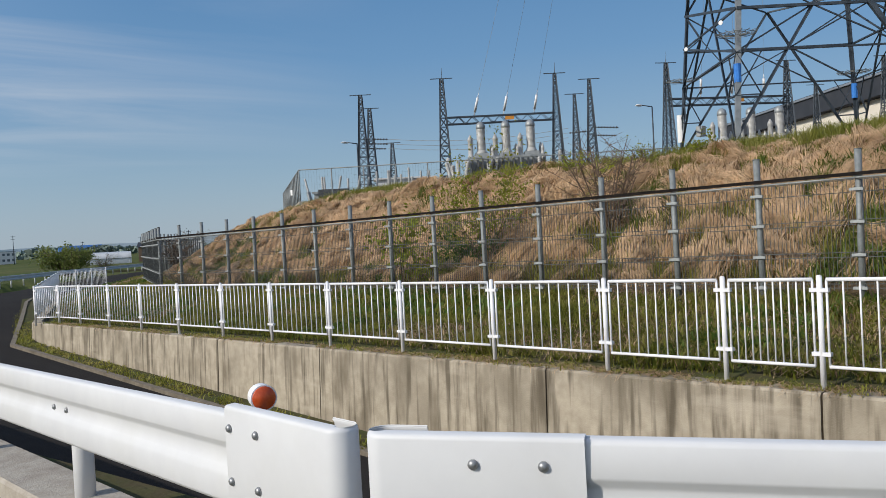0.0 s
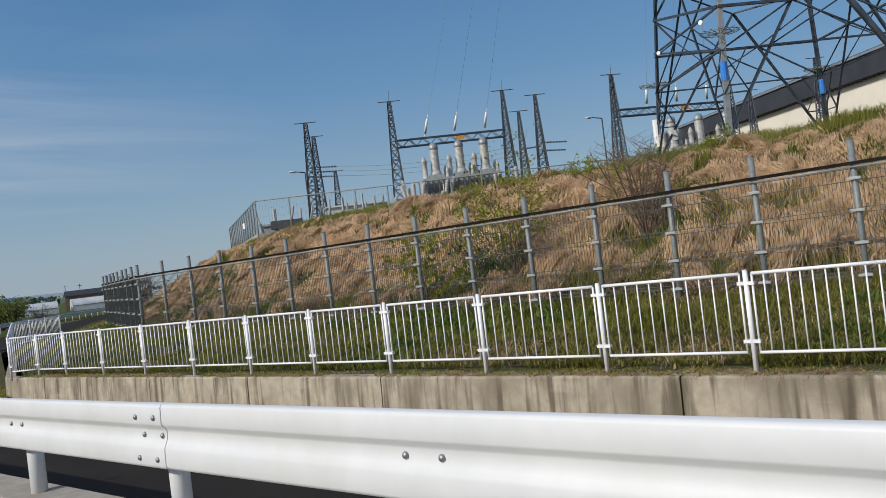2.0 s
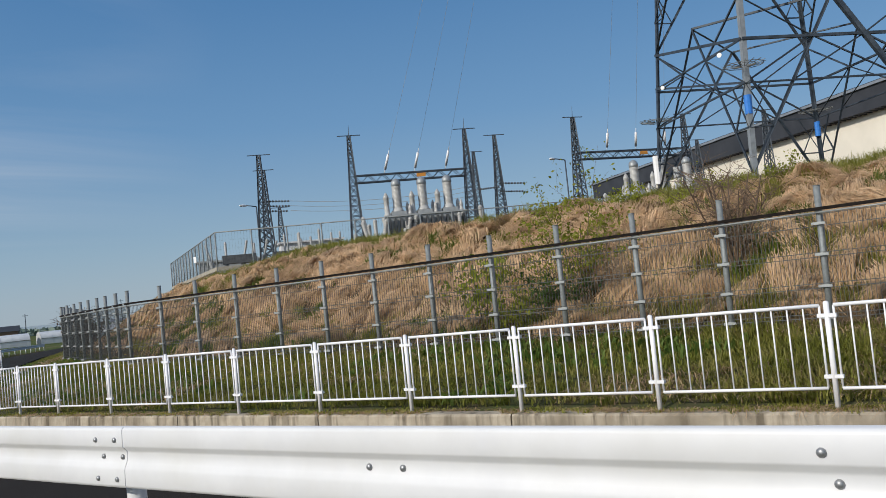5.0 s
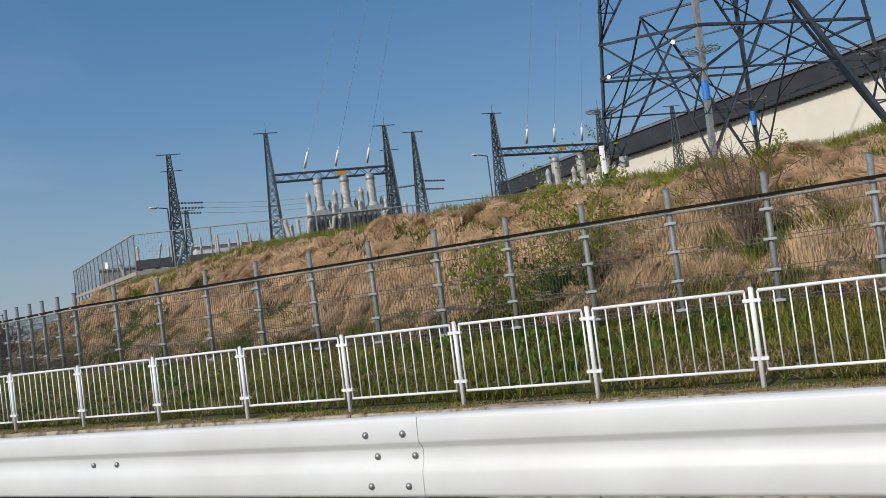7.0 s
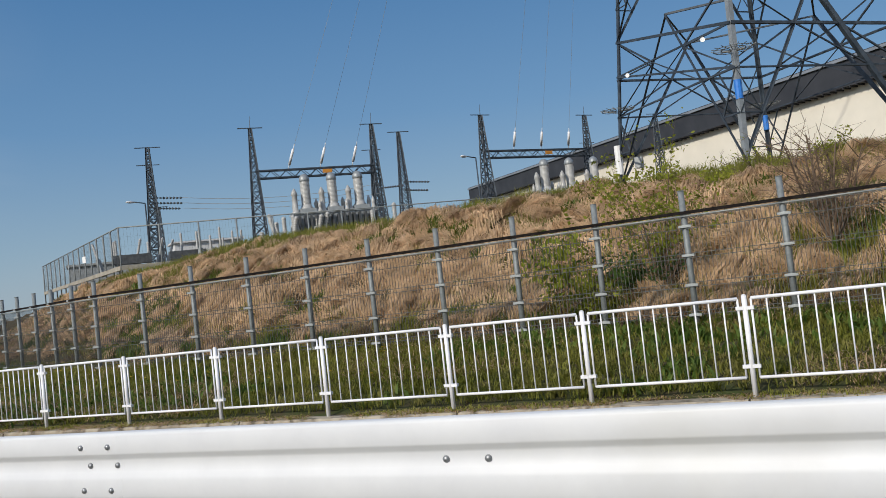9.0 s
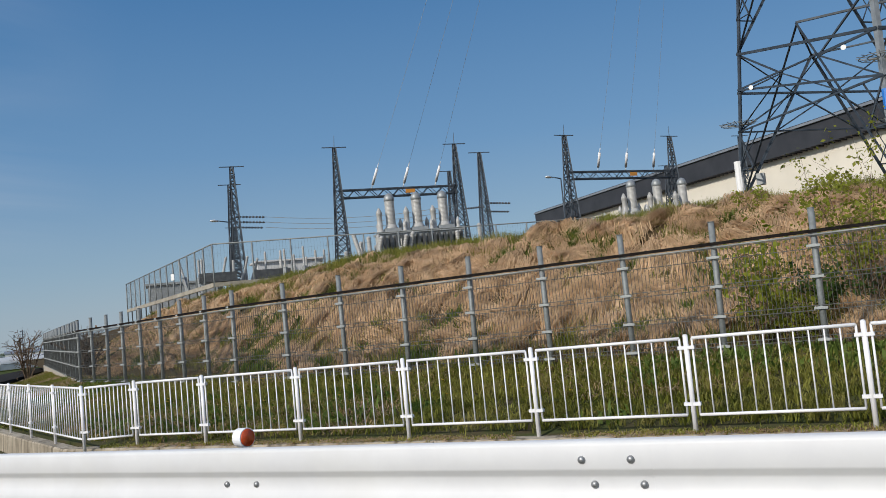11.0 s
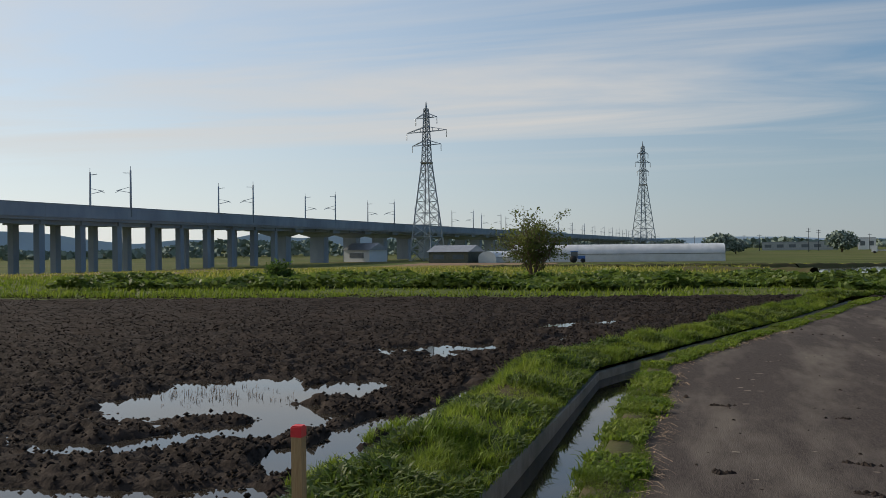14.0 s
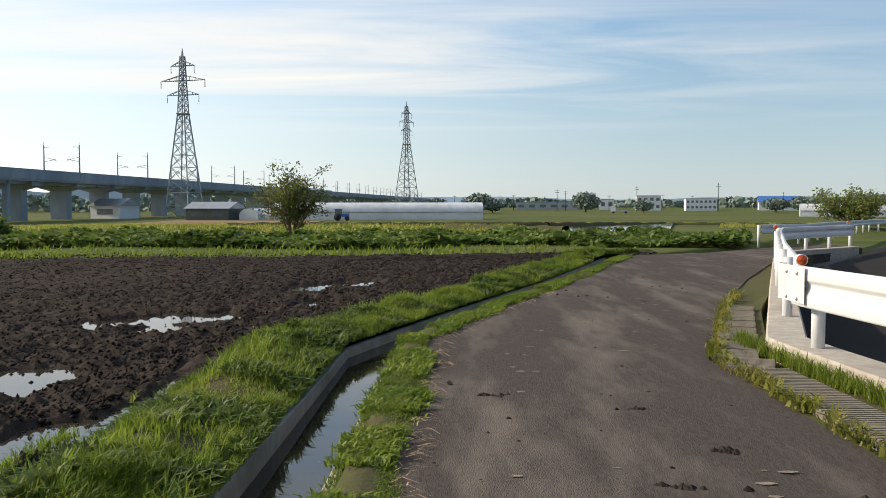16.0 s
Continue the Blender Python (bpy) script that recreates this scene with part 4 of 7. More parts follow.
gantry((47.32, 51.97), (54.37, 46.03), 13.9, 10.45, "grey lattice steel gantry with tension insulators")
gantry((60.9, 39.8), (69.9, 34.15), 14.2, 11.0, "grey lattice steel gantry with tension insulators further along")


def line_tower(p, top, arm_dirs, label):
    """A slim lattice mast with arms that carry insulator strings."""
    holder = thing("lattice_mast", label, "mast", "substation masts")
    lattice_mast(holder, p, YARD, top, 1.15, 0.22, 0.85, 13)
    for z, d, L in arm_dirs:
        d = Vector((*d, 0)).normalized()
        a = Vector((*p, z))
        s = Shape(smooth=True)
        insulator(s, a, a + d * L + Vector((0, 0, -0.12)), 9, 0.10)
        part("insulator_string", s, M_DARKGEAR, holder, "dark insulator string")
    s = Shape()
    strut(s, (p[0] - 0.7, p[1] + 0.6, top), (p[0] + 0.7, p[1] - 0.6, top), 0.07)
    part("earth_arm", s, M_STEEL, holder)


line_tower((45.16, 60.12), 13.7, [(9.9, (0.8, -0.6), 2.2), (9.5, (0.8, -0.6), 2.2), (9.1, (0.8, -0.6), 2.0)], "slim lattice steel mast with three insulator strings")
line_tower((50.2, 65.5), 13.6, [], "slim lattice steel mast behind another")
line_tower((60.2, 47.1), 14.1, [(9.9, (0.8, -0.6), 2.4), (9.6, (-0.8, 0.6), 2.0), (9.2, (0.8, -0.6), 2.2)], "slim lattice steel mast with insulator strings both ways")
line_tower((66.1, 53.6), 14.2, [], "slim lattice steel mast behind the gantry")
line_tower((88.0, 40.0), 14.5, [], "slim lattice steel mast far back in the yard")
line_tower((62.0, 77.0), 12.0, [], "slim lattice steel mast far back in the yard")
line_tower((82.0, 31.0), 15.2, [], "slim lattice steel mast in front of the warehouse")


def yard_lines():
    """Three conductors strung across the yard from mast to mast, sagging a little."""
    for z in (9.1, 9.5, 9.9):
        holder = thing("conductor", "thin grey conductor strung between the yard masts", "power line", "conductors in the yard")
        a, b = Vector((46.9, 58.8, z - 0.1)), Vector((58.6, 48.4, z))
        pts = [a + (b - a) * t / 10 - Vector((0, 0, 0.5 * 4 * t / 10 * (1 - t / 10))) for t in range(11)]
        s = Shape()
        for u, v in zip(pts, pts[1:]):
            s.tube(u, v, 0.022, n=4, caps=False)
        part("strand", s, M_GEAR, holder)


yard_lines()


def transformer(p, turn, s=1.0):
    """A transformer: tank, radiators, tall bushing with a domed cap, lesser bushings."""
    m = Matrix.Translation((*p, YARD)) @ Matrix.Rotation(turn, 4, "Z") @ Matrix.Scale(s, 4)
    holder = thing("transformer", "grey transformer with a tall porcelain bushing and domed cap", "transformer", "transformers in the yard", at=m)
    part("tank", Shape().box((-0.8, -1.0, 0.5), (0.8, 1.0, 2.55)).box((-0.9, -1.1, 2.55), (0.9, 1.1, 2.67)).box((-0.55, -0.55, 2.67), (0.55, 0.55, 2.95)), M_GEAR, holder)
    part("plinth", Shape().box((-1.0, -1.2, -0.4), (1.0, 1.2, 0.5)), M_CONC, holder)
    for k in range(5):
        y = -0.8 + k * 0.4
        part("radiator", Shape().box((-1.25, y - 0.07, 0.6), (-0.85, y + 0.07, 2.4)), M_DARKGEAR, holder)
    b = Shape(smooth=True)
    prof = [(0.45, 2.9), (0.45, 3.05), (0.38, 3.1), (0.38, 3.2)]
    z = 3.2
    while z < 4.85:
        prof += [(0.335, z), (0.335, z + 0.05), (0.318, z + 0.07)]
        z += 0.09
    b.lathe((0, 0, 0), prof, 18)
    part("bushing", b, M_PORC, holder, "tall ribbed porcelain bushing")
    c = Shape(smooth=True)
    c.lathe((0, 0, 0), ((0.33, 4.85), (0.36, 4.88), (0.36, 5.02), (0.33, 5.18), (0.22, 5.34), (0.05, 5.42)), 18)
    part("cap", c, M_LEG, holder, "pale domed metal cap")
    for dx, dy, h, r in ((-0.3, 0.85, 4.4, 0.19), (0.5, -0.8, 3.7, 0.14), (0.6, 0.75, 3.6, 0.14), (-0.6, -0.8, 3.5, 0.12)):
        q = Shape(smooth=True)
        q.lathe((dx, dy, 0), ((r * 1.3, 2.6), (r * 1.3, 2.8), (r, 2.82), (r, h - 0.5), (r * 1.2, h - 0.45), (r * 0.9, h - 0.25), (r * 0.2, h)), 12)
        part("small_bushing", q, M_PORC, holder)


for k in range(3):
    transformer((46.75 + 1.42 * k, 47.2 - 1.27 * k), 0.85)
    transformer((60.3 + 1.75 * k, 34.7 - 1.4 * k), 0.85)


def post_insulator(p, h, r=0.13, lean=0.0):
    holder = thing("post_insulator", "pale porcelain post insulator on a steel stand", "insulator", "insulators in the yard", at=Matrix.Translation((*p, YARD)) @ Matrix.Rotation(lean, 4, "X"))
    part("stand", Shape().box((-0.12, -0.12, -0.3), (0.12, 0.12, h * 0.45)), M_GEAR, holder)
    s = Shape(smooth=True)
    prof = []
    n = 7
    for k in range(n):
        z = h * (0.45 + 0.5 * k / n)
        prof += [(r, z), (r, z + h * 0.02), (r * 0.7, z + h * 0.045)]
    prof += [(r * 1.1, h * 0.95), (r * 0.8, h), (0.02, h * 1.03)]
    s.lathe((0, 0, 0), prof, 10)
    part("porcelain", s, M_PORC, holder)


rnd = random.Random(4)
for k in range(26):
    t = k / 25
    post_insulator((40.5 + 42 * t + rnd.uniform(-0.5, 0.5), 55 - 33 * t + rnd.uniform(-1.2, 1.2) + (5 if k % 3 == 0 else 0)), rnd.uniform(1.8, 2.6), r=0.09)
for k in range(34):
    t = k / 33
    post_insulator((44.2 + 6.5 * t + rnd.uniform(-0.6, 0.6), 48.6 - 5.8 * t + rnd.uniform(-1.0, 1.0)), rnd.uniform(1.6, 2.9), r=0.16, lean=rnd.choice((0, 0, 0, 0.3, -0.3)))
for k in range(16):
    post_insulator((57.5 + 0.62 * k + rnd.uniform(-0.3, 0.3), 36.2 - 0.5 * k + rnd.uniform(-0.5, 0.5)), rnd.uniform(1.7, 2.9), r=0.16)
for k in range(12):
    post_insulator((38 + k * 0.75, 57.5 - k * 0.45 + rnd.uniform(-0.5, 0.5)), rnd.uniform(1.7, 2.3), r=0.09, lean=rnd.choice((0, 0, 0.35, -0.35)))
for k in range(3):
    x, y = 39.0 + 3 * k, 56.0 - 2.0 * k
    h = thing("breaker", "dark circuit breaker cabinet on a low frame", "switchgear", "breakers in the yard", at=Matrix.Translation((x, y, YARD)) @ Matrix.Rotation(-0.65, 4, "Z"))
    part("cabinet", Shape().box((-1.2, -0.4, 0.35), (1.2, 0.4, 0.95)), M_DARKGEAR, h)
    for u in (-1.0, 1.0):
        part("leg", Shape().box((u - 0.08, -0.3, -0.3), (u + 0.08, 0.3, 0.35)), M_GEAR, h)
b = Shape().box((-2.4, -1.2, -0.3), (2.4, 1.2, 1.8)).box((-2.6, -1.4, 1.8), (2.6, 1.4, 1.92))
ob = solid("equipment_house", b, M_WALLW, "low white equipment house in the yard", "building")
ob.matrix_world = Matrix.Translation((47, 57, YARD)) @ Matrix.Rotation(-0.65, 4, "Z")
b = Shape().box((-3.2, -2, -0.3), (3.2, 2, 2.1)).box((-3.4, -2.2, 2.1), (3.4, 2.2, 2.3))
ob = solid("equipment_house", b, M_GEAR, "long grey equipment house behind the yard fence", "building")
ob.matrix_world = Matrix.Translation((56.5, 79, YARD)) @ Matrix.Rotation(-0.7, 4, "Z")


def yard_lamp(p, h):
    holder = thing("yard_lamp", "yard lamp on a bent grey pole", "street lamp", "yard lamps")
    part("pole", Shape(smooth=True).tube((*p, YARD - 0.3), (p[0], p[1], YARD + h), 0.07, 0.05, n=8).tube((p[0], p[1], YARD + h), (p[0] - 0.7, p[1] + 0.5, YARD + h + 0.15), 0.04, n=6), M_STEEL, holder)
    s = Shape(smooth=True).lathe((0, 0, 0), ((0.05, 0.1), (0.16, 0.05), (0.2, -0.03), (0.12, -0.1), (0.02, -0.11)), 10)
    part("lamp_head", s, M_SIGNW, holder, "white lamp head").matrix_world = Matrix.Translation((p[0] - 0.85, p[1] + 0.6, YARD + h + 0.15)) @ Matrix.Diagonal((2.2, 1, 0.8, 1))


yard_lamp((57.5, 39.0), 6.0)
yard_lamp((44.9, 60.6), 5.2)


def yard_fence():
    """Chain-link fence round the yard: two legs from the corner."""
    holder = thing("yard_fence", "grey chain-link yard fence on steel posts", "fence")
    corner, far, right = Vector((30.2, 47.15, 5.92)), Vector((43.6, 71.0, 5.95)), Vector((74.0, 16.0, 6.7))
    for a, b, n, dense in ((corner, far, 14, 90), (corner, right, 26, 120)):
        for k in range(n + 1):
            if b is right and k == 0:
                continue
            p = a + (b - a) * k / n
            part("post", Shape(smooth=True).tube((p.x, p.y, p.z - 3.0), (p.x, p.y, p.z), 0.045, n=8), M_GALV, holder)
        part("top_rail", Shape(smooth=True).tube(a, b, 0.035, n=6), M_GALV, holder)
        part("footing", Shape().bar(a - Vector((0, 0, 2.12)), b - Vector((0, 0, 2.12)), 0.14, 0.22), M_CONC, holder, "pale concrete footing")
        # woven wire
        for k in range(n):
            p, q = a + (b - a) * k / n, a + (b - a) * (k + 1) / n
            s = Shape()
            m = 12
            for j in range(m):
                u = p + (q - p) * (j + 0.5) / m
                s.bar((u.x, u.y, u.z - 1.95), (u.x, u.y, u.z - 0.02), 0.0045)
            for z in (-0.5, -1.0, -1.5, -1.95):
                s.bar(p + Vector((0, 0, z)), q + Vector((0, 0, z)), 0.0045)
            tagged(part("wire", s, M_WIRE, holder), kind="stuff")
    for k in (5,):
        p = corner + (far - corner) * k / 14 + Vector((-0.05, 0, -0.9))
        part("notice", Shape().box((-0.01, -0.15, -0.2), (0.01, 0.15, 0.2), Matrix.Translation(p)), M_SIGNW, holder, "small white notice")


yard_fence()

# the large transmission tower ---------------------------------------------


def big_tower():
    holder = thing("transmission_tower", "large grey lattice transmission tower at the top of the embankment", "pylon")
    cx, cy = 33.45, 15.7
    base = 4.1
    dirs = [Vector((-5.6, -0.3, 0)), Vector((-0.15, 5.35, 0)), Vector((5.6, 0.3, 0)), Vector((0.15, -5.35, 0))]

    def corner(k, z):
        f = (5.85 - 0.105 * (z - base)) / 5.6
        d = dirs[k % 4] * f
        return Vector((cx + d.x, cy + d.y, z))
    TOP = 58.0
    for k in range(4):
        s = Shape()
        a, b = corner(k, base - 0.6), corner(k, TOP)
        u = (corner(k + 1, base) - corner(k, base)).normalized()
        v = (corner(k + 3, base) - corner(k, base)).normalized()
        w = 0.18 if k == 0 else 0.15
        i = len(s.v)
        for p in (a, b):
            for x, y in ((0, 0), (w, 0), (w, 0.04), (0.04, 0.04), (0.04, w), (0, w)):
                s.v.append(tuple(p + u * x + v * y))
        for j in range(6):
            n = (j + 1) % 6
            s.f.append((i + j, i + n, i + 6 + n, i + 6 + j))
        leg = part("leg", s, M_LEG if k == 0 else M_STEEL, holder, "pale main leg" if k == 0 else "")
        if k in (0, 2):
            p = corner(k, 6.4 if k == 0 else 6.65) + (Vector((cx, cy, 0)) - Vector((corner(k, 6.3).x, corner(k, 6.3).y, 0))).normalized() * 0.1
            q = Shape().tube(p - Vector((0, 0, 0.32)), p + Vector((0, 0, 0.32)), 0.125, n=10)
            part("band", q, M_BLUE, leg, "blue plastic band")
        if k == 1:
            p = corner(k, 5.4)
            part("band", Shape().tube(p - Vector((0, 0, 0.6)), p + Vector((0, 0, 0.6)), 0.15, n=10), M_SIGNW, leg, "white plastic band")
        # spiked collar against climbing
        c = Shape()
        p = corner(k, 7.7 if k == 0 else 7.4)
        for j in range(16):
            t = 2 * math.pi * j / 16
            c.bar(p + Vector((0.1 * math.cos(t), 0.1 * math.sin(t), 0)), p + Vector((0.72 * math.cos(t), 0.72 * math.sin(t), 0.10)), 0.018)
        for r in (0.40, 0.65):
            for j in range(12):
                t0, t1 = 2 * math.pi * j / 12, 2 * math.pi * (j + 1) / 12
                c.bar(p + Vector((r * math.cos(t0), r * math.sin(t0), 0.05)), p + Vector((r * math.cos(t1), r * math.sin(t1), 0.05)), 0.02)
        tagged(part("spike_collar", c, M_WIRE, leg, "spiked anti-climb collar"), "spiked anti-climb collar", kind="stuff")
    levels = (base, 10.2, 15.6, 21.0, 26.4, 31.6, 36.6, 41.0, 45.2, 49.2, 52.8, TOP)
    for k in range(4):
        for level, (z0, z1) in enumerate(zip(levels, levels[1:])):
            a0, b0, a1, b1 = corner(k, z0), corner(k + 1, z0), corner(k, z1), corner(k + 1, z1)
            mid1 = (a1 + b1) / 2
            # main inverted V
            for e0, heavy in ((a0, k == 3), (b0, k == 2)):
                s = Shape()
                strut(s, e0, mid1, 0.17 if heavy and level == 0 else 0.09)
                part("diagonal", s, M_STEEL, holder)
            # one long horizontal low in the panel, one tie across the V
            t = 0.75 if level == 0 else 1.0
            rise = 0.25 if level == 0 and k == 0 else 0.0
            s = Shape()
            strut(s, a0 + (a1 - a0) * t, b0 + (b1 - b0) * (t + rise), 0.10)
            part("horizontal", s, M_STEEL, holder)
            r = Shape()
            for leg0, leg1 in ((a0, a1), (b0, b1)):
                on_leg = lambda q: leg0 + (leg1 - leg0) * q
                on_v = lambda q: leg0 + (mid1 - leg0) * q
                for q, w in ((0.25, 0.05), (0.5, 0.07), (0.75, 0.06)):
                    strut(r, on_leg(q), on_v(q), w)
                strut(r, on_leg(0.5), on_v(0.25), 0.05)
                strut(r, on_leg(0.5), on_v(0.75), 0.06)
                strut(r, on_leg(1.0), on_v(0.75), 0.06)
                strut(r, on_leg(0.5) + (on_v(0.5) - on_leg(0.5)) * 0.5, on_leg(0.25), 0.045)
            qa, qb = a0 + (mid1 - a0) * 0.5, b0 + (mid1 - b0) * 0.5
            strut(r, qa, qb, 0.065)
            if rise:
                strut(r, a0 + (a1 - a0) * 0.5, b0 + (b1 - b0) * 0.77, 0.08)
                strut(r, a0 + (a1 - a0) * 0.75, b0 + (b1 - b0) * 0.77, 0.06)
            strut(r, qa, b0 + (mid1 - b0) * 0.75, 0.05)
            strut(r, qb, a0 + (mid1 - a0) * 0.75, 0.05)
            tagged(part("bracing", r, M_STEEL, holder), kind="stuff")
    # plan bracing at the horizontals
    r = Shape()
    for z in levels[1:]:
        m = [(corner(k, z) + corner(k + 1, z)) / 2 for k in range(4)]
        for k in range(4):
            strut(r, m[k], m[(k + 1) % 4], 0.075)
    tagged(part("plan_bracing", r, M_STEEL, holder), kind="stuff")
    for p in (Vector((32.4, 20.15, 8.6)), Vector((28.9, 16.5, 8.5))):
        part("plate", Shape().tube((p.x - 0.01, p.y, p.z), (p.x + 0.01, p.y, p.z), 0.085, n=14), M_SIGNW, holder, "small white plate")
    part("junction_box", Shape().box((33.6, 20.3, 5.0), (33.9, 20.6, 5.45)), M_GEAR, holder, "grey junction box")


big_tower()

# warehouse ------------------------------------------------------------------


def warehouse():
    holder = thing("warehouse", "long cream warehouse with a dark overhanging roof band", "building")
    az = radians(39)
    u = Vector((math.sin(az), math.cos(az), 0))
    n = Vector((math.cos(az), -math.sin(az), 0))
    c = n * 60.0
    a, b = c - u * 75, c + u * 150

    def slab(off0, off1, z0, z1, e=0.0):
        s = Shape()
        p = [a - u * e + n * off0, b + u * e + n * off0, b + u * e + n * off1, a - u * e + n * off1]
        lo, hi = [Vector((q.x, q.y, z0)) for q in p], [Vector((q.x, q.y, z1)) for q in p]
        s.face(hi); s.face(lo[::-1])
        for k in range(4):
            j = (k + 1) % 4
            s.face((lo[k], lo[j], hi[j], hi[k]))
        return s
    part("wall", slab(0, 50, -2, 15.6), M_CREAM, holder, "cream panel wall")
    part("roof_band", slab(-1.1, 51, 15.25, 18.05, 1.0), M_DKROOF, holder, "dark overhanging roof band")
    part("gutter", slab(-1.35, -1.1, 17.65, 17.92, 1.0), M_ROOFGREY, holder)
    k = 0
    L = (b - a).length
    while k * 0.8 < L:
        p = a + u * k * 0.8 - n * 0.55
        part("bracket", Shape().box((-0.05, -0.5, -0.16), (0.05, 0.5, 0.0), Matrix.Translation((p.x, p.y, 15.25)) @ Matrix.Rotation(math.atan2(u.y, u.x), 4, "Z")), M_DKROOF, holder)
        k += 1


warehouse()

# viaduct --------------------------------------------------------------------


def viaduct():
    holder = thing("viaduct", "long grey concrete railway viaduct on columns", "viaduct")
    u = Vector((math.sin(radians(3)), math.cos(radians(3)), 0))
    n = Vector((-u.y, u.x, 0))
    foot = Vector((-1.8, 17.8, 0)) + n * 98.5
    G = -2.6

    def P(s, w, z):
        q = foot + u * s + n * w
        return Vector((q.x, q.y, z))

    def slab(s0, s1, w0, w1, z0, z1):
        sh = Shape()
        lo = [P(s0, w0, z0), P(s1, w0, z0), P(s1, w1, z0), P(s0, w1, z0)]
        hi = [P(s0, w0, z1), P(s1, w0, z1), P(s1, w1, z1), P(s0, w1, z1)]
        sh.face(hi); sh.face(lo[::-1])
        for k in range(4):
            j = (k + 1) % 4
            sh.face((lo[k], lo[j], hi[j], hi[k]))
        return sh
    TOP = 8.35
    for s0 in np.arange(40, 1400, 20):
        s1 = s0 + 19.97
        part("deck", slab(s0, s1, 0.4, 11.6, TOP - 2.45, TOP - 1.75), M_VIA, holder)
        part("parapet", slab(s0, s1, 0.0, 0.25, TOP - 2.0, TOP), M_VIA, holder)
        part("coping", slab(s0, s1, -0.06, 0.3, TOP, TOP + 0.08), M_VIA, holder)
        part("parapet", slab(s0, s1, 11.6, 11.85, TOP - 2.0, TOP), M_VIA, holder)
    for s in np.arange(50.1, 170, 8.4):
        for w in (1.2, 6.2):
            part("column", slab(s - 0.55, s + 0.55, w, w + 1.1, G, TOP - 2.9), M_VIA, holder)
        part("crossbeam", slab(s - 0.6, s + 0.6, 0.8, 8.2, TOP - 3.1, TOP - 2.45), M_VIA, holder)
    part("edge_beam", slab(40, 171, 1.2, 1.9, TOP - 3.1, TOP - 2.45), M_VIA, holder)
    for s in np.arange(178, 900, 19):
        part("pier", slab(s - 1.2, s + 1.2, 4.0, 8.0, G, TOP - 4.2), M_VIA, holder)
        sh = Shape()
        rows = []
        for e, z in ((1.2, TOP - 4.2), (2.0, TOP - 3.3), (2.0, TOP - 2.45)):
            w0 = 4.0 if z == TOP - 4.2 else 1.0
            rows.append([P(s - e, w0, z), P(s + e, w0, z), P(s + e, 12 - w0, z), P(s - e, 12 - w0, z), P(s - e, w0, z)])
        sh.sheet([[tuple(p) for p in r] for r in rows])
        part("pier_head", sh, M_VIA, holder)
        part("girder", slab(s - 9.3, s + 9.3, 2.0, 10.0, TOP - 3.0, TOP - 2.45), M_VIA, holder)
    for k in range(-2, 24):
        s = 118.8 + 37.9 * k
        if s < 45:
            continue
        for w, sg in ((0.1, 1), (8.6, -1)):
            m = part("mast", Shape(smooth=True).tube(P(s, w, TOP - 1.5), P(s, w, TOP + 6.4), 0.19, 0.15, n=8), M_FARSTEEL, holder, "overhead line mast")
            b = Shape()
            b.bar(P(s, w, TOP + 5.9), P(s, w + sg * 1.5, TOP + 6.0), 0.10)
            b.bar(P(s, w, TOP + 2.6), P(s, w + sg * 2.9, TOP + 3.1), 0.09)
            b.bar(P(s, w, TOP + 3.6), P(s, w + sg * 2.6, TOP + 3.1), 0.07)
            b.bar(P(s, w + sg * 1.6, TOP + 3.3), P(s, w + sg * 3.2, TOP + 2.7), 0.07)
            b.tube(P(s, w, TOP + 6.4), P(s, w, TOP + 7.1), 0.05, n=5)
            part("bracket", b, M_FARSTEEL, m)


viaduct()


def pylon(p, base, height, w0, arms, turn, label):
    holder = thing("pylon", label, "pylon", "far pylons")
    # three stages: splayed foot, waist, slim head
    h1 = height * 0.62
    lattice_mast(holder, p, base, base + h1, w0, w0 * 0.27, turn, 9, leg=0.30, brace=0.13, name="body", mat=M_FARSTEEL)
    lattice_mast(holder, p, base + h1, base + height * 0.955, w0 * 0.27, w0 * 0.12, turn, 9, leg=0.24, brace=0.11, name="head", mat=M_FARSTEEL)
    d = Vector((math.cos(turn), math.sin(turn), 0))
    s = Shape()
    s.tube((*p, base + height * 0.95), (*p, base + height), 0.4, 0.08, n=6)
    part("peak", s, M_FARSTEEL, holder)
    for z, L in arms:
        c = Vector((*p, base + z))
        a = Shape()
        for sg in (-1, 1):
            e = c + d * L * sg
            for off in (-0.5, 0.5):
                side = Vector((-d.y, d.x, 0)) * off
                strut(a, c + side, e, 0.18)
                strut(a, c + side + Vector((0, 0, 1.4)), e, 0.15)
            for t in (0.3, 0.6):
                strut(a, c + (e - c) * t, c + (e - c) * t + Vector((0, 0, 1.4 * (1 - t))), 0.12)
        arm = part("crossarm", a, M_FARSTEEL, holder)
        for sg in (-1, 1):
            q = Shape(smooth=True)
            e = c + d * L * sg
            insulator(q, e, e - Vector((0, 0, 1.9)), 7, 0.16)
            part("insulator_string", q, M_PORC, arm)


pylon((-72.5, 238.0), -2.6, 43.0, 7.2, ((31.3, 4.6), (34.9, 6.4), (38.6, 3.4)), radians(-16), "tall grey lattice pylon with three pairs of crossarms")
pylon((-24.5, 372.0), -2.6, 45.5, 8.2, ((33.5, 2.6), (37.0, 3.4), (40.5, 2.4)), radians(35), "tall grey lattice pylon standing further off")

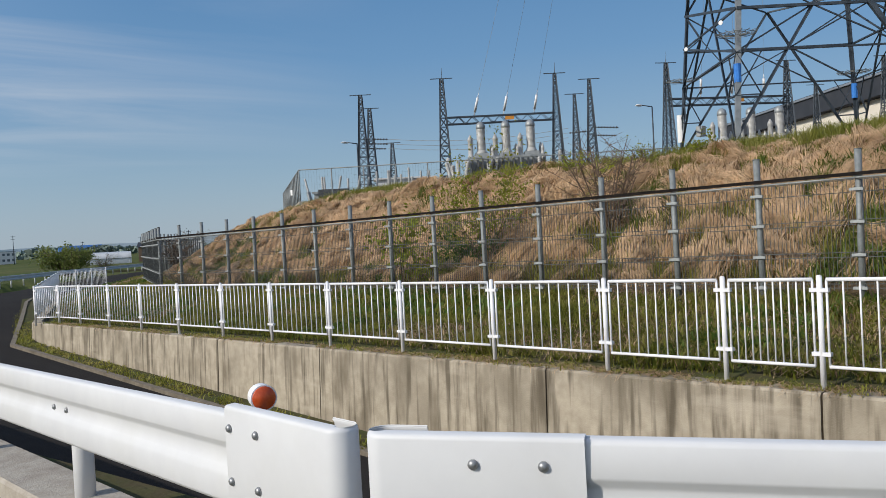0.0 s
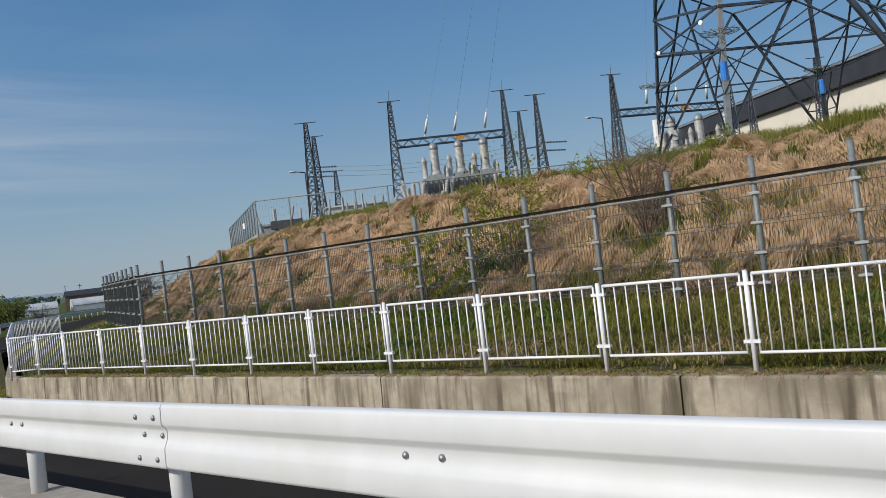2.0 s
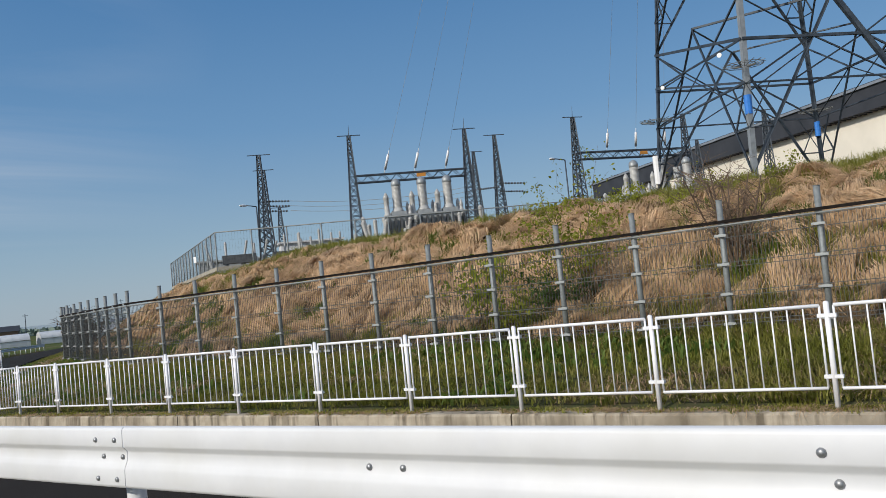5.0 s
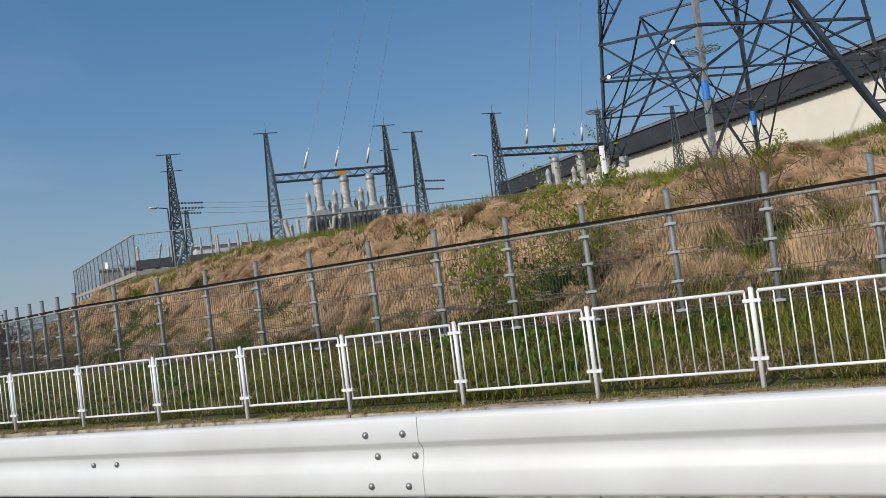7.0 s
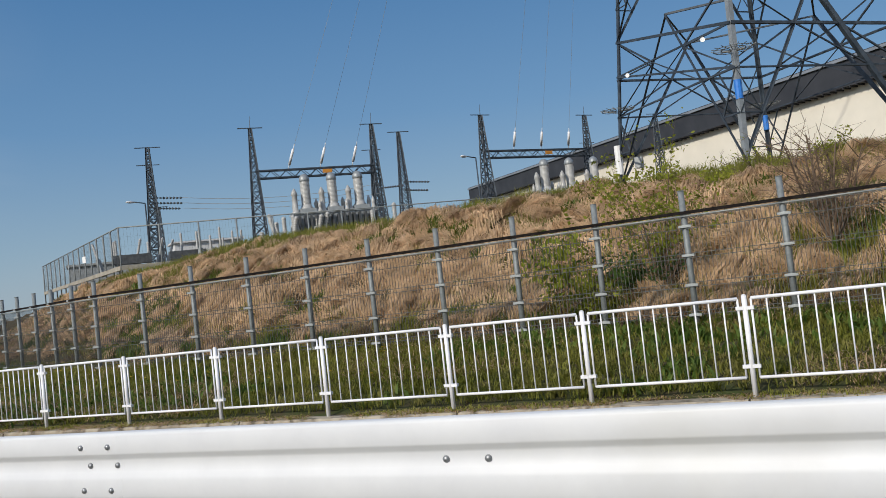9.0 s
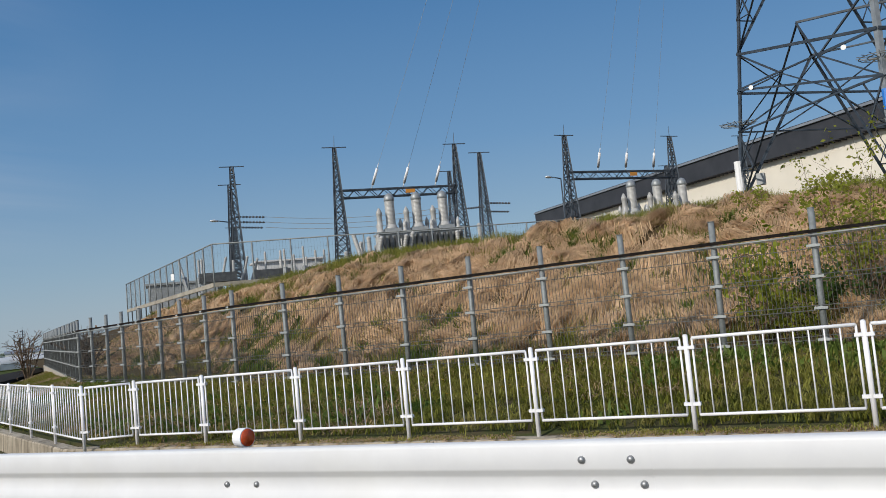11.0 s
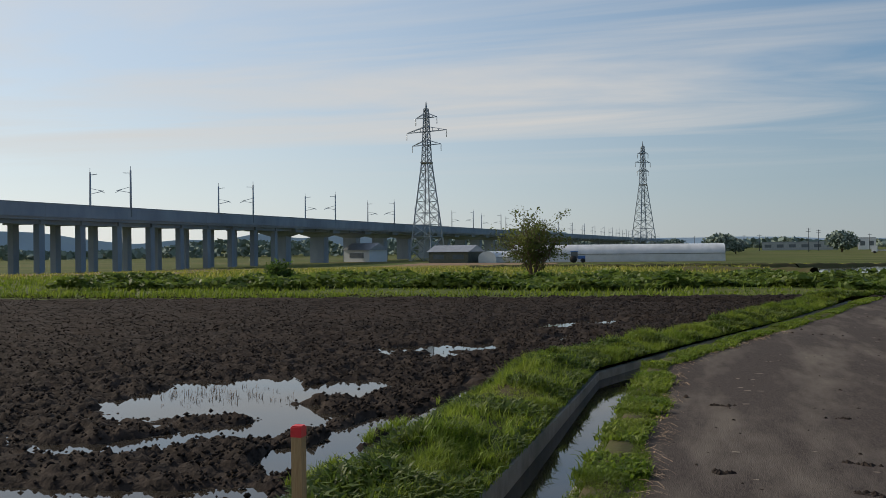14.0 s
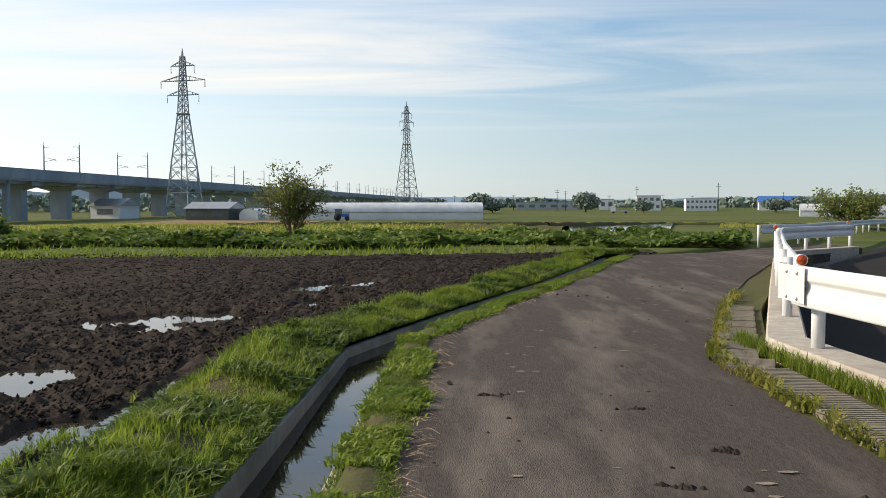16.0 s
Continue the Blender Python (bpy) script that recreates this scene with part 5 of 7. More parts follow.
# ditch, bank and field ------------------------------------------------------


def offset_line(d):
    """A line beside the path's left edge, d metres off to the left."""
    pts = [Vector((*p, 0)) for p in PATH_L[:9]]
    out = []
    for k, p in enumerate(pts):
        a, b = pts[max(0, k - 1)], pts[min(len(pts) - 1, k + 1)]
        t = (b - a).normalized()
        out.append((p.x - t.y * d, p.y + t.x * d))
    return out


def ditch_top(y):
    return lerp(y, (-15, 27, 42), (0.18, -0.47, -0.50))


def ditch():
    holder = thing("ditch", "narrow concrete irrigation ditch with dark wet sides", "ditch", kind="structure")
    for d0, d1, nm in ((0.26, 0.33, "side_wall"), (0.88, 0.95, "side_wall")):
        l, r = offset_line(d1), offset_line(d0)
        rows = []
        for (a, b), (c, d) in zip(zip(l, l[1:]), zip(r, r[1:])):
            n = max(1, int(math.dist(a, b) / 0.5))
            for k in range(n + 1):
                t = k / n
                x0, y0, x1, y1 = a[0] + (b[0] - a[0]) * t, a[1] + (b[1] - a[1]) * t, c[0] + (d[0] - c[0]) * t, c[1] + (d[1] - c[1]) * t
                z = ditch_top(y0) - (0.07 if d0 > 0.5 else 0.0)
                rows.append([(x0, y0, -1.7), (x0, y0, z - 0.01), (x0 + 0.01, y0, z), (x1 - 0.01, y1, z), (x1, y1, z - 0.01), (x1, y1, -1.7)])
        part(nm, Shape().sheet(rows), M_DITCH, holder)
    l, r = offset_line(0.89), offset_line(0.32)
    part("water", Shape().sheet([[(a[0], a[1], -1.06), (b[0], b[1], -1.06)] for a, b in zip(l, r)]), M_WATER, holder, "dark still ditch water")
    h = offset_line(0.85)
    s = Shape(smooth=True)
    pts = []
    for a, b in zip(h[1:], h[2:]):
        n = max(1, int(math.dist(a, b) / 0.5))
        for k in range(n):
            t = k / n
            y = a[1] + (b[1] - a[1]) * t
            pts.append((a[0] + (b[0] - a[0]) * t, y, -0.98 + 0.02 * math.sin(y * 1.7)))
    for p, q in zip(pts, pts[1:]):
        s.tube(p, q, 0.008, n=5, caps=False)
    part("cord", s, M_FWHITE, holder, "pale cord strung along the side")


ditch()


def field_edge(y):
    return path_left(y) - 2.15


WATER_Z = -0.650


# stretches of standing water: two ends, radius
WET = (((-7.3, 25.95), (-7.3, 26.6), 0.75), ((-6.9, 26.3), (-6.1, 27.1), 0.42), ((-6.7, 25.5), (-6.1, 25.6), 0.25),
       ((-6.6, 23.9), (-5.75, 24.95), 0.24), ((-6.0, 25.42), (-5.4, 25.4), 0.10),
       ((-4.5, 25.7), (-4.9, 25.35), 0.13), ((-4.9, 25.35), (-4.95, 24.6), 0.15), ((-4.95, 24.6), (-4.88, 23.4), 0.15), ((-5.2, 23.9), (-5.15, 23.6), 0.14),
       ((-4.46, 27.2), (-4.54, 24.2), 0.07), ((-4.54, 24.2), (-4.48, 21.0), 0.08), ((-7.3, 23.5), (-6.6, 23.65), 0.12), ((-6.4, 22.2), (-5.0, 22.6), 0.14), ((-7.5, 22.0), (-6.4, 22.2), 0.14),
       ((-6.7, 31.0), (-5.3, 31.8), 0.36), ((-5.9, 30.5), (-5.6, 30.6), 0.25), ((-4.8, 36.2), (-4.0, 37.0), 0.38), ((-5.2, 35.4), (-4.7, 35.6), 0.2), ((-3.9, 40.6), (-3.4, 41.0), 0.25), ((-4.5, 33.2), (-4.2, 33.6), 0.14))


def wetness(x, y):
    out = np.zeros(np.broadcast(x, y).shape)
    rag = 0.75 + 0.55 * lattice_noise(x, y, 0.35, 64)
    for (ax, ay), (bx, by), r in WET:
        k = (bx - ax) ** 2 + (by - ay) ** 2
        t = np.clip(((x - ax) * (bx - ax) + (y - ay) * (by - ay)) / k, 0, 1)
        d = np.hypot(x - ax - (bx - ax) * t, y - ay - (by - ay) * t)
        out = np.maximum(out, 1 - smooth(0.75, 1.25, d / (r * 1.25 + 0.06) / rag))
    return out


def soil_z(x, y):
    wet = wetness(x, y)
    z = -0.612 + 0.035 * (lattice_noise(x, y, 1.3, 1) - 0.5) + 0.02 * np.sin((x * 0.25 + y) * 2 * np.pi / 1.1)
    clod = np.abs(lattice_noise(x, y, 0.24, 2) - 0.5) * 2
    rough = 0.045 * (0.42 - clod) + 0.07 * (lattice_noise(x, y, 0.10, 3) - 0.5) + 0.08 * (lattice_noise(x, y, 0.043, 8) - 0.5)
    return (z + rough) * (1 - wet) + wet * (WATER_Z - 0.035 + 0.45 * rough)


def field():
    ys, y, st = [16.5], 16.5, 0.07
    while y < 47.5:
        st = 0.05 if y < 28 else st * 1.007
        y += st
        ys.append(y)
    ts, t, st = [0.0], 0.0, 0.055
    while t < 44:
        st = 0.05 if t < 5 else st * 1.014
        t += st
        ts.append(t)
    ys, ts = np.array(ys), np.array(ts)
    T, Y = np.meshgrid(ts, ys)
    X = field_edge(Y) + 0.1 - T
    far = 47.3 + (X + 0.3) * 0.205
    Y = 16.5 + (Y - 16.5) * (far - 16.5) / (47.5 - 16.5)
    Z = soil_z(X, Y)
    n = len(ts)
    v = np.stack([X.ravel(), Y.ravel(), Z.ravel()], 1)
    i = np.arange((len(ys) - 1) * n).reshape(len(ys) - 1, n)[:, :-1].ravel()
    f = np.stack([i, i + n, i + n + 1, i + 1], 1)
    ob = new("field", blades_mesh("field", v, f, M_SOIL))
    tagged(ob, "dark wet ploughed paddy soil in rough clods", "field", kind="structure")
    w = Shape()
    w.face([(-30, 17, WATER_Z), (-3.2, 17, WATER_Z), (0.3, 46, WATER_Z), (-2, 47, WATER_Z), (-30, 41, WATER_Z)])
    solid("puddle_water", w, M_WATER, "shallow standing water among the clods", "water", kind="structure")


field()


def clods():
    """Loose lumps of soil over the nearer field."""
    rs = np.random.RandomState(12)
    n = 90000
    y = 19.5 + 27 * rs.rand(n) ** 1.2
    x = field_edge(y) - 0.30 - 30 * rs.rand(n) ** 1.6
    z = soil_z(x, y)
    keep = z > WATER_Z + 0.005 - 0.05 * (rs.rand(n) < 0.03)
    x, y, z = x[keep], y[keep], z[keep]
    n = len(x)
    base = np.array([(1, 0, 0), (0, 1, 0), (-1, 0, 0), (0, -1, 0), (0, 0, 1), (0, 0, -1)], float)
    faces = np.array([(0, 1, 4), (1, 2, 4), (2, 3, 4), (3, 0, 4), (1, 0, 5), (2, 1, 5), (3, 2, 5), (0, 3, 5)])
    r = 0.011 + 0.019 * rs.rand(n) ** 2
    v = base[None] * r[:, None, None] * (0.55 + 0.9 * rs.rand(n, 6, 3))
    a = rs.rand(n) * 6.28
    c, s = np.cos(a)[:, None], np.sin(a)[:, None]
    v = np.stack([v[..., 0] * c - v[..., 1] * s, v[..., 0] * s + v[..., 1] * c, v[..., 2] * 0.8], -1) + np.stack([x, y, z + r * 0.3], 1)[:, None]
    f = (faces[None] + 6 * np.arange(n)[:, None, None]).reshape(-1, 3)
    tagged(new("soil_clods", blades_mesh("soil_clods", v.reshape(-1, 3), f, M_SOIL)), "loose dark soil clods on the ploughed field", "soil", kind="stuff")
    n = 80
    x, y = -7.3 + 0.45 * rs.randn(n), 26.2 + 0.30 * rs.randn(n)
    blades("stubble", np.repeat(x, 4) + 0.02 * rs.randn(4 * n), np.repeat(y, 4) + 0.02 * rs.randn(4 * n), np.full(4 * n, WATER_Z - 0.02), 0.04 + 0.07 * rs.rand(4 * n), 0.006, M_TWIG, "old rice stubble standing in the puddle", "stubble", 0.8, 65)



def bank_z(x, y):
    t = np.clip((path_left(y) - 0.89 - x) / 1.42, 0, 1)
    return -0.44 - 0.004 * (y - 22) * (y < 42) + 0.10 * np.sin(np.pi * np.clip(t * 1.1, 0, 1)) - 0.26 * smooth(0.45, 1.0, t) + 0.15 * (lattice_noise(x, y, 0.42, 63) - 0.5) * smooth(0.0, 0.25, t) * (1 - smooth(0.8, 1.0, t))


def banks():
    rows = []
    for y in np.arange(-13, 45.5, 0.2):
        l = float(path_left(y))
        rows.append([(l - 0.91 - 1.49 * k / 8, y, float(bank_z(np.array(l - 0.91 - 1.49 * k / 8), np.array(y))) - (0.25 if k == 8 else 0)) for k in range(9)])
    solid("bank", Shape(smooth=True).sheet(rows), M_EARTH, "grassy bank between ditch and ploughed field", "bank", kind="structure")
    rows = []
    for y in np.arange(-13, 43, 0.4):
        l = float(path_left(y))
        rows.append([(l - 0.27, y, path_height(l, y, 0) - 0.06), (l - 0.22, y, path_height(l, y, 0) + 0.03), (l - 0.1, y, path_height(l, y, 0) + 0.03), (l + 0.06, y, path_height(l, y, 0) - 0.01)])
    solid("path_edge", Shape(smooth=True).sheet(rows), M_EARTH, "earthy grass edge between path and ditch", "verge", kind="structure")


banks()

# plants ---------------------------------------------------------------------


def blades(name, x, y, z, h, w, mat, label, category, lean=0.5, seed=1, aim=None, droop=0.0, dz=None):
    """Many curved blades in one mesh; aim turns them all one way, droop lays them down."""
    rs = np.random.RandomState(seed)
    n = len(x)
    a = rs.rand(n) * 2 * np.pi if aim is None else aim
    l = lean * (0.3 + 0.9 * rs.rand(n))
    d = np.stack([np.cos(a), np.sin(a), np.zeros(n)], 1)
    side = np.stack([-np.sin(a + 0.6 * rs.randn(n)), np.cos(a), np.zeros(n)], 1)
    p0 = np.stack([x, y, z], 1)
    up = np.array([0, 0, 1.0])
    slope = np.zeros(n) if dz is None else dz
    s1 = p0 + d * (l * h * 0.35)[:, None] + up * (h * (0.55 - 0.5 * droop) + slope * l * h * 0.35)[:, None]
    s2 = p0 + d * (l * h)[:, None] + up * (h * (1.0 - 0.75 * l * 0.5 - 0.85 * droop) + slope * l * h)[:, None]
    ww = w * (0.6 + 0.8 * rs.rand(n))
    v = np.stack([p0 - side * ww[:, None] * 0.5, p0 + side * ww[:, None] * 0.5, s1 - side * ww[:, None] * 0.42, s1 + side * ww[:, None] * 0.42, s2 - side * ww[:, None] * 0.08, s2 + side * ww[:, None] * 0.08], 1)
    i = 6 * np.arange(n)[:, None]
    f = np.concatenate([i + np.array([[0, 1, 3, 2]]), i + np.array([[2, 3, 5, 4]])], 0)
    return tagged(new(name, blades_mesh(name, v.reshape(-1, 3), f, mat)), label, category, kind="stuff")


RS = np.random.RandomState(77)
clods()


def bunch(n, per, spread, fx):
    """Places of tufts, each of several blades close together."""
    cx, cy = fx(n)
    x = np.repeat(cx, per) + spread * RS.randn(n * per)
    y = np.repeat(cy, per) + spread * RS.randn(n * per)
    return x, y


def plant_bank():
    def place(n):
        y = 18 + 27 * RS.rand(n) ** 1.5
        return path_left(y) - 0.86 - 1.40 * RS.rand(n) ** 1.15, y
    x, y = bunch(24000, 8, 0.02, place)
    k = (x < path_left(y) - 0.845) & (lattice_noise(x, y, 0.22, 78) + 0.35 * RS.rand(len(x)) > 0.42)
    x, y = x[k], y[k]
    h = 0.02 + 0.13 * lattice_noise(x, y, 0.3, 5) ** 2.0 + 0.05 * RS.rand(len(x)) ** 3
    blades("bank_grass", x, y, bank_z(x, y) - 0.01, h, 0.0065, M_GRASS, "bright green grass covering the bank", "grass", 0.8, 2)
    x, y = bunch(9000, 9, 0.03, place)
    k = (x < path_left(y) - 0.87) & (lattice_noise(x, y, 0.5, 71) > 0.42)
    x, y = x[k], y[k]
    blades("bank_weeds", x, y, bank_z(x, y), 0.03 + 0.10 * RS.rand(len(x)), 0.026, M_BROAD, "broad-leaved weeds among the bank grass", "weeds", 1.1, 3)
    x, y = bunch(1500, 14, 0.035, place)
    k = (x < path_left(y) - 0.87) & (lattice_noise(x, y, 0.9, 72) > 0.55)
    x, y = x[k], y[k]
    blades("bank_tufts", x, y, bank_z(x, y), 0.06 + 0.12 * RS.rand(len(x)), 0.008, M_GRASS, "taller tufts along the bank", "grass", 0.6, 73)
    n = 2600
    y = 21.5 + 5 * RS.rand(n)
    x = -4.62 - 0.10 * RS.rand(n) + 0.05 * np.sin(3 * y)
    k = lattice_noise(x, y, 0.8, 77) > 0.45
    blades("furrow_grass", x[k], y[k], np.full(int(k.sum()), -0.64), 0.05 + 0.08 * RS.rand(int(k.sum())), 0.007, M_GRASS, "grass strip between the puddled furrows", "grass", 0.9, 74)

    def edge(n):
        y = 18 + 25 * RS.rand(n) ** 1.5
        return path_left(y) - 0.28 + (0.20 + 0.22 * lattice_noise(y, y * 0, 0.8, 75)) * RS.rand(n), y
    x, y = bunch(8500, 8, 0.02, edge)
    h = 0.02 + 0.08 * lattice_noise(x, y, 0.3, 6) ** 1.6 * smooth(0.0, 0.16, path_left(y) - x + 0.04)
    blades("path_edge_grass", x, y, path_height_array(y) + 0.005, h, 0.006, M_GRASS, "low green grass along the path edge", "grass", 1.0, 4)
    x, y = bunch(2600, 12, 0.03, edge)
    k = lattice_noise(x, y, 0.6, 76) > 0.48
    x, y = x[k], y[k]
    blades("path_edge_weeds", x, y, path_height_array(y) + 0.01, 0.025 + 0.06 * RS.rand(len(x)), 0.017, M_GRASS, "leafy weeds along the path edge", "weeds", 1.2, 5)
    n = 420
    y = 19 + 14 * RS.rand(n)
    x = path_left(y) + 0.02 + 0.12 * RS.rand(n)
    blades("dry_stalks", x, y, path_height_array(y) + 0.015, 0.08 + 0.12 * RS.rand(n), 0.005, M_STRAW, "dry stalks lying over the path edge", "stalks", 1.6, 6, aim=RS.randn(n) * 0.6, droop=0.9)


def path_height_array(y):
    return np.interp(y, (-15, 27, 42, 55), (0.23, -0.418, -0.43, -0.66))


plant_bank()


def plant_right_verge():
    def place(n):
        y = 12 + 16 * RS.rand(n)
        rx = np.interp(y, *RAIL)
        return rx - 0.17 - 0.10 * RS.rand(n) ** 2, y
    x, y = bunch(900, 8, 0.025, place)
    k = x < np.interp(y, *RAIL) - 0.155
    blades("kerb_grass", x[k], y[k], path_height_array(y[k]) + 0.01, 0.07 + 0.13 * RS.rand(int(k.sum())), 0.010, M_GRASS, "bright grass along the kerb foot", "grass", 0.6, 7)

    def place2(n):
        y = 20 + 13 * RS.rand(n)
        px = np.interp(y, [p[1] for p in PATH_R], [p[0] for p in PATH_R])
        return px + 0.02 + 0.10 * RS.rand(n), y
    x, y = bunch(260, 9, 0.03, place2)
    blades("verge_weeds", x, y, path_height_array(y) + 0.0, 0.04 + 0.11 * RS.rand(len(x)), 0.02, M_GRASS2, "small weeds along the path's kerb side", "weeds", 0.9, 8)


plant_right_verge()


def terrace_z(x, y):
    lx = np.interp(y, [p[1] for p in TERR_L], [p[0] for p in TERR_L])
    rx = np.interp(y, [p[1] for p in TERR_R], [p[0] for p in TERR_R])
    t = np.clip((x - lx) / (rx - lx), 0, 1)
    return (-0.41 - 0.0095 * np.clip(y, -12, 27.6)) * (1 - t) + 0.085 * t


def plant_terrace():
    def place(n):
        y = -6 + 66 * RS.rand(n)
        lx = np.interp(y, [p[1] for p in TERR_L], [p[0] for p in TERR_L])
        rx = np.interp(y, [p[1] for p in TERR_R], [p[0] for p in TERR_R])
        return lx + 0.25 + (rx - lx - 0.2) * RS.rand(n), y
    x, y = bunch(19000, 7, 0.06, place)
    t = lattice_noise(x, y, 1.6, 11)
    h = 0.08 + 0.20 * t ** 1.6 + 0.08 * RS.rand(len(x))
    blades("terrace_grass", x, y, terrace_z(x, y) - 0.03, h, 0.020, M_GRASS2, "rough green and straw-flecked grass on the terrace", "grass", 0.8, 9)
    k = lattice_noise(x, y, 2.3, 12) > 0.34
    x2, y2 = x[k][::2] + 0.05, y[k][::2]
    blades("terrace_straw", x2, y2, terrace_z(x2, y2), 0.15 + 0.18 * RS.rand(len(x2)), 0.012, M_STRAW, "pale dead stalks among the terrace grass", "stalks", 1.3, 10, droop=0.4)

    def leafy_patch(n):
        y = 5 + 40 * RS.rand(n)
        lx = np.interp(y, [p[1] for p in TERR_L], [p[0] for p in TERR_L])
        return lx + 0.4 + 4.0 * RS.rand(n), y
    x, y = bunch(1600, 9, 0.10, leafy_patch)
    k = lattice_noise(x, y, 2.0, 14) > 0.55
    x, y = x[k], y[k]
    blades("terrace_weeds", x, y, terrace_z(x, y), 0.10 + 0.16 * RS.rand(len(x)), 0.05, M_BROAD, "leafy weeds on the terrace", "weeds", 0.8, 11)

    def lip(n):
        y = -6 + 33.5 * RS.rand(n)
        return 8.97 - 0.0185 * y - 0.16 + 0.35 * RS.rand(n), y
    x, y = bunch(1900, 7, 0.04, lip)
    k = lattice_noise(x, y, 0.9, 15) > 0.25
    x, y = x[k], y[k]
    blades("wall_top_weeds", x, y, -0.41 - 0.0095 * y, 0.03 + 0.09 * RS.rand(len(x)) * lattice_noise(x, y, 0.5, 17), 0.012, M_GRASS2, "weeds and dead stalks along the wall top", "weeds", 1.1, 12)
    k = lattice_noise(x, y, 0.6, 16) > 0.3
    blades("wall_top_straw", x[k], y[k] + 0.03, -0.40 - 0.0095 * y[k], 0.08 + 0.12 * RS.rand(int(k.sum())), 0.008, M_STRAW, "dead stalks lying along the wall top", "stalks", 1.6, 13, droop=0.8)
    n = 900
    y = -4 + 44 * RS.rand(n)
    x = np.interp(y, [-12, 27.5, 40], [8.1, 7.75, 11.2]) + 0.5 * (RS.rand(n) - 0.5)
    blades("roadside_weeds", np.repeat(x, 6) + 0.05 * RS.randn(n * 6), np.repeat(y, 6) + 0.05 * RS.randn(n * 6), np.interp(np.repeat(y, 6), (-20, 10, 29, 50), (-2.30, -1.83, -1.17, -0.57)), 0.04 + 0.1 * RS.rand(n * 6), 0.02, M_GRASS2, "weeds along the foot of the wall", "weeds", 1.0, 14)
    n = 90
    y = 18 + 14 * RS.rand(n)
    x = 9.6 + 3.0 * RS.rand(n)
    s = Shape()
    for a, b in zip(x, y):
        c = (float(a), float(b), float(terrace_z(a, b)) + RS.uniform(0.22, 0.36))
        for k in range(3):
            q = 0.03
            t = RS.rand() * 3
            s.face([(c[0] + q * math.cos(t), c[1] + q * math.sin(t), c[2]), (c[0] - q * math.sin(t), c[1] + q * math.cos(t), c[2] + 0.01), (c[0] - q * math.cos(t), c[1] - q * math.sin(t), c[2]), (c[0] + q * math.sin(t), c[1] - q * math.cos(t), c[2] - 0.01)])
    solid("flowers", s, M_FLOWER, "scattered small yellow flowers in the grass", "flowers", kind="stuff")


plant_terrace()


def plant_hill():
    def start(y):
        return fence_x(y) + 1.0

    def grad(x, y):
        e = 0.3
        return (hill_z(x + e, y) - hill_z(x - e, y)) / (2 * e), (hill_z(x, y + e) - hill_z(x, y - e)) / (2 * e)
    # mounds of hair-like strands, each fanning downhill from its own crown
    n = 3700
    cy = -8 + 62 * RS.rand(n)
    cx = start(cy) + 0.7 + 9.4 * RS.rand(n) ** 0.9
    d = inside(cx, cy)
    k = (d < 7.0 - 1.5 * smooth(28, 42, cy) + 0.5 * RS.randn(n)) & (RS.rand(n) < 0.25 + 0.75 * smooth(-0.3, 2.6, d))
    cx, cy = cx[k], cy[k]
    n = len(cx)
    per = 135
    gx, gy = grad(cx, cy)
    swing = (lattice_noise(cx, cy, 1.5, 21) - 0.5) * 5.0 + 0.7 * RS.randn(n)
    big = 0.45 + 1.0 * RS.rand(n) ** 1.3
    off = RS.randn(n * per)
    x = np.repeat(cx, per) + 0.11 * RS.randn(n * per)
    y = np.repeat(cy, per) + 0.11 * RS.randn(n * per)
    down = np.repeat(np.arctan2(-gy, -gx) + swing, per)
    aim = down + 0.42 * off
    bow = -0.55 * off + 0.25 * RS.randn(len(x))
    lay = np.repeat(big, per) * np.exp(-0.35 * off ** 2)
    long = np.repeat(0.32 + 0.34 * big, per) * (0.55 + 0.6 * RS.rand(len(x)))
    pts = []
    for t, lift in ((0, 0.06), (0.3, 0.26), (0.65, 0.19), (1.0, -0.02)):
        u = aim + bow * t
        px, py = x + np.cos(u) * long * t, y + np.sin(u) * long * t
        pts.append(np.stack([px, py, hill_z(px, py) + 0.015 + lift * (0.25 + 0.95 * lay) + 0.05 * RS.rand(len(x)) * (t > 0)], 1))
    # each strand is a ribbon lying on the slope, facing outwards
    sx, sy = -np.sin(aim), np.cos(aim)
    side = np.stack([sx, sy, np.repeat(gx, per) * sx + np.repeat(gy, per) * sy], 1)
    side = side * (0.0058 * (0.7 + 0.8 * RS.rand(len(x))))[:, None]
    v = np.stack([q for p, w in zip(pts, (0.7, 1.0, 0.9, 0.25)) for q in (p - side * w, p + side * w)], 1)
    i = 8 * np.arange(len(x))[:, None]
    f = np.concatenate([i + np.array([[k, k + 1, k + 3, k + 2]]) for k in (0, 2, 4)], 0)
    tagged(new("dead_grass", blades_mesh("dead_grass", v.reshape(-1, 3), f, M_STRAW)), "long dead straw combed down over the embankment", "grass", kind="stuff")

    def green(n):
        y = -8 + 62 * RS.rand(n)
        return start(y) + 0.7 + 10.5 * RS.rand(n), y
    x, y = bunch(26000, 7, 0.08, green)
    d = inside(x, y)
    g = lattice_noise(x, y, 2.6, 23) + 0.62 * np.exp(-((d - 7.7 + 1.5 * smooth(28, 42, y)) / 1.0) ** 2) + 0.34 * np.exp(-(d / 2.6) ** 2) + 0.40 * (lattice_noise(x, y, 0.7, 24) - 0.5)
    k = g > 0.345
    x, y = x[k], y[k]
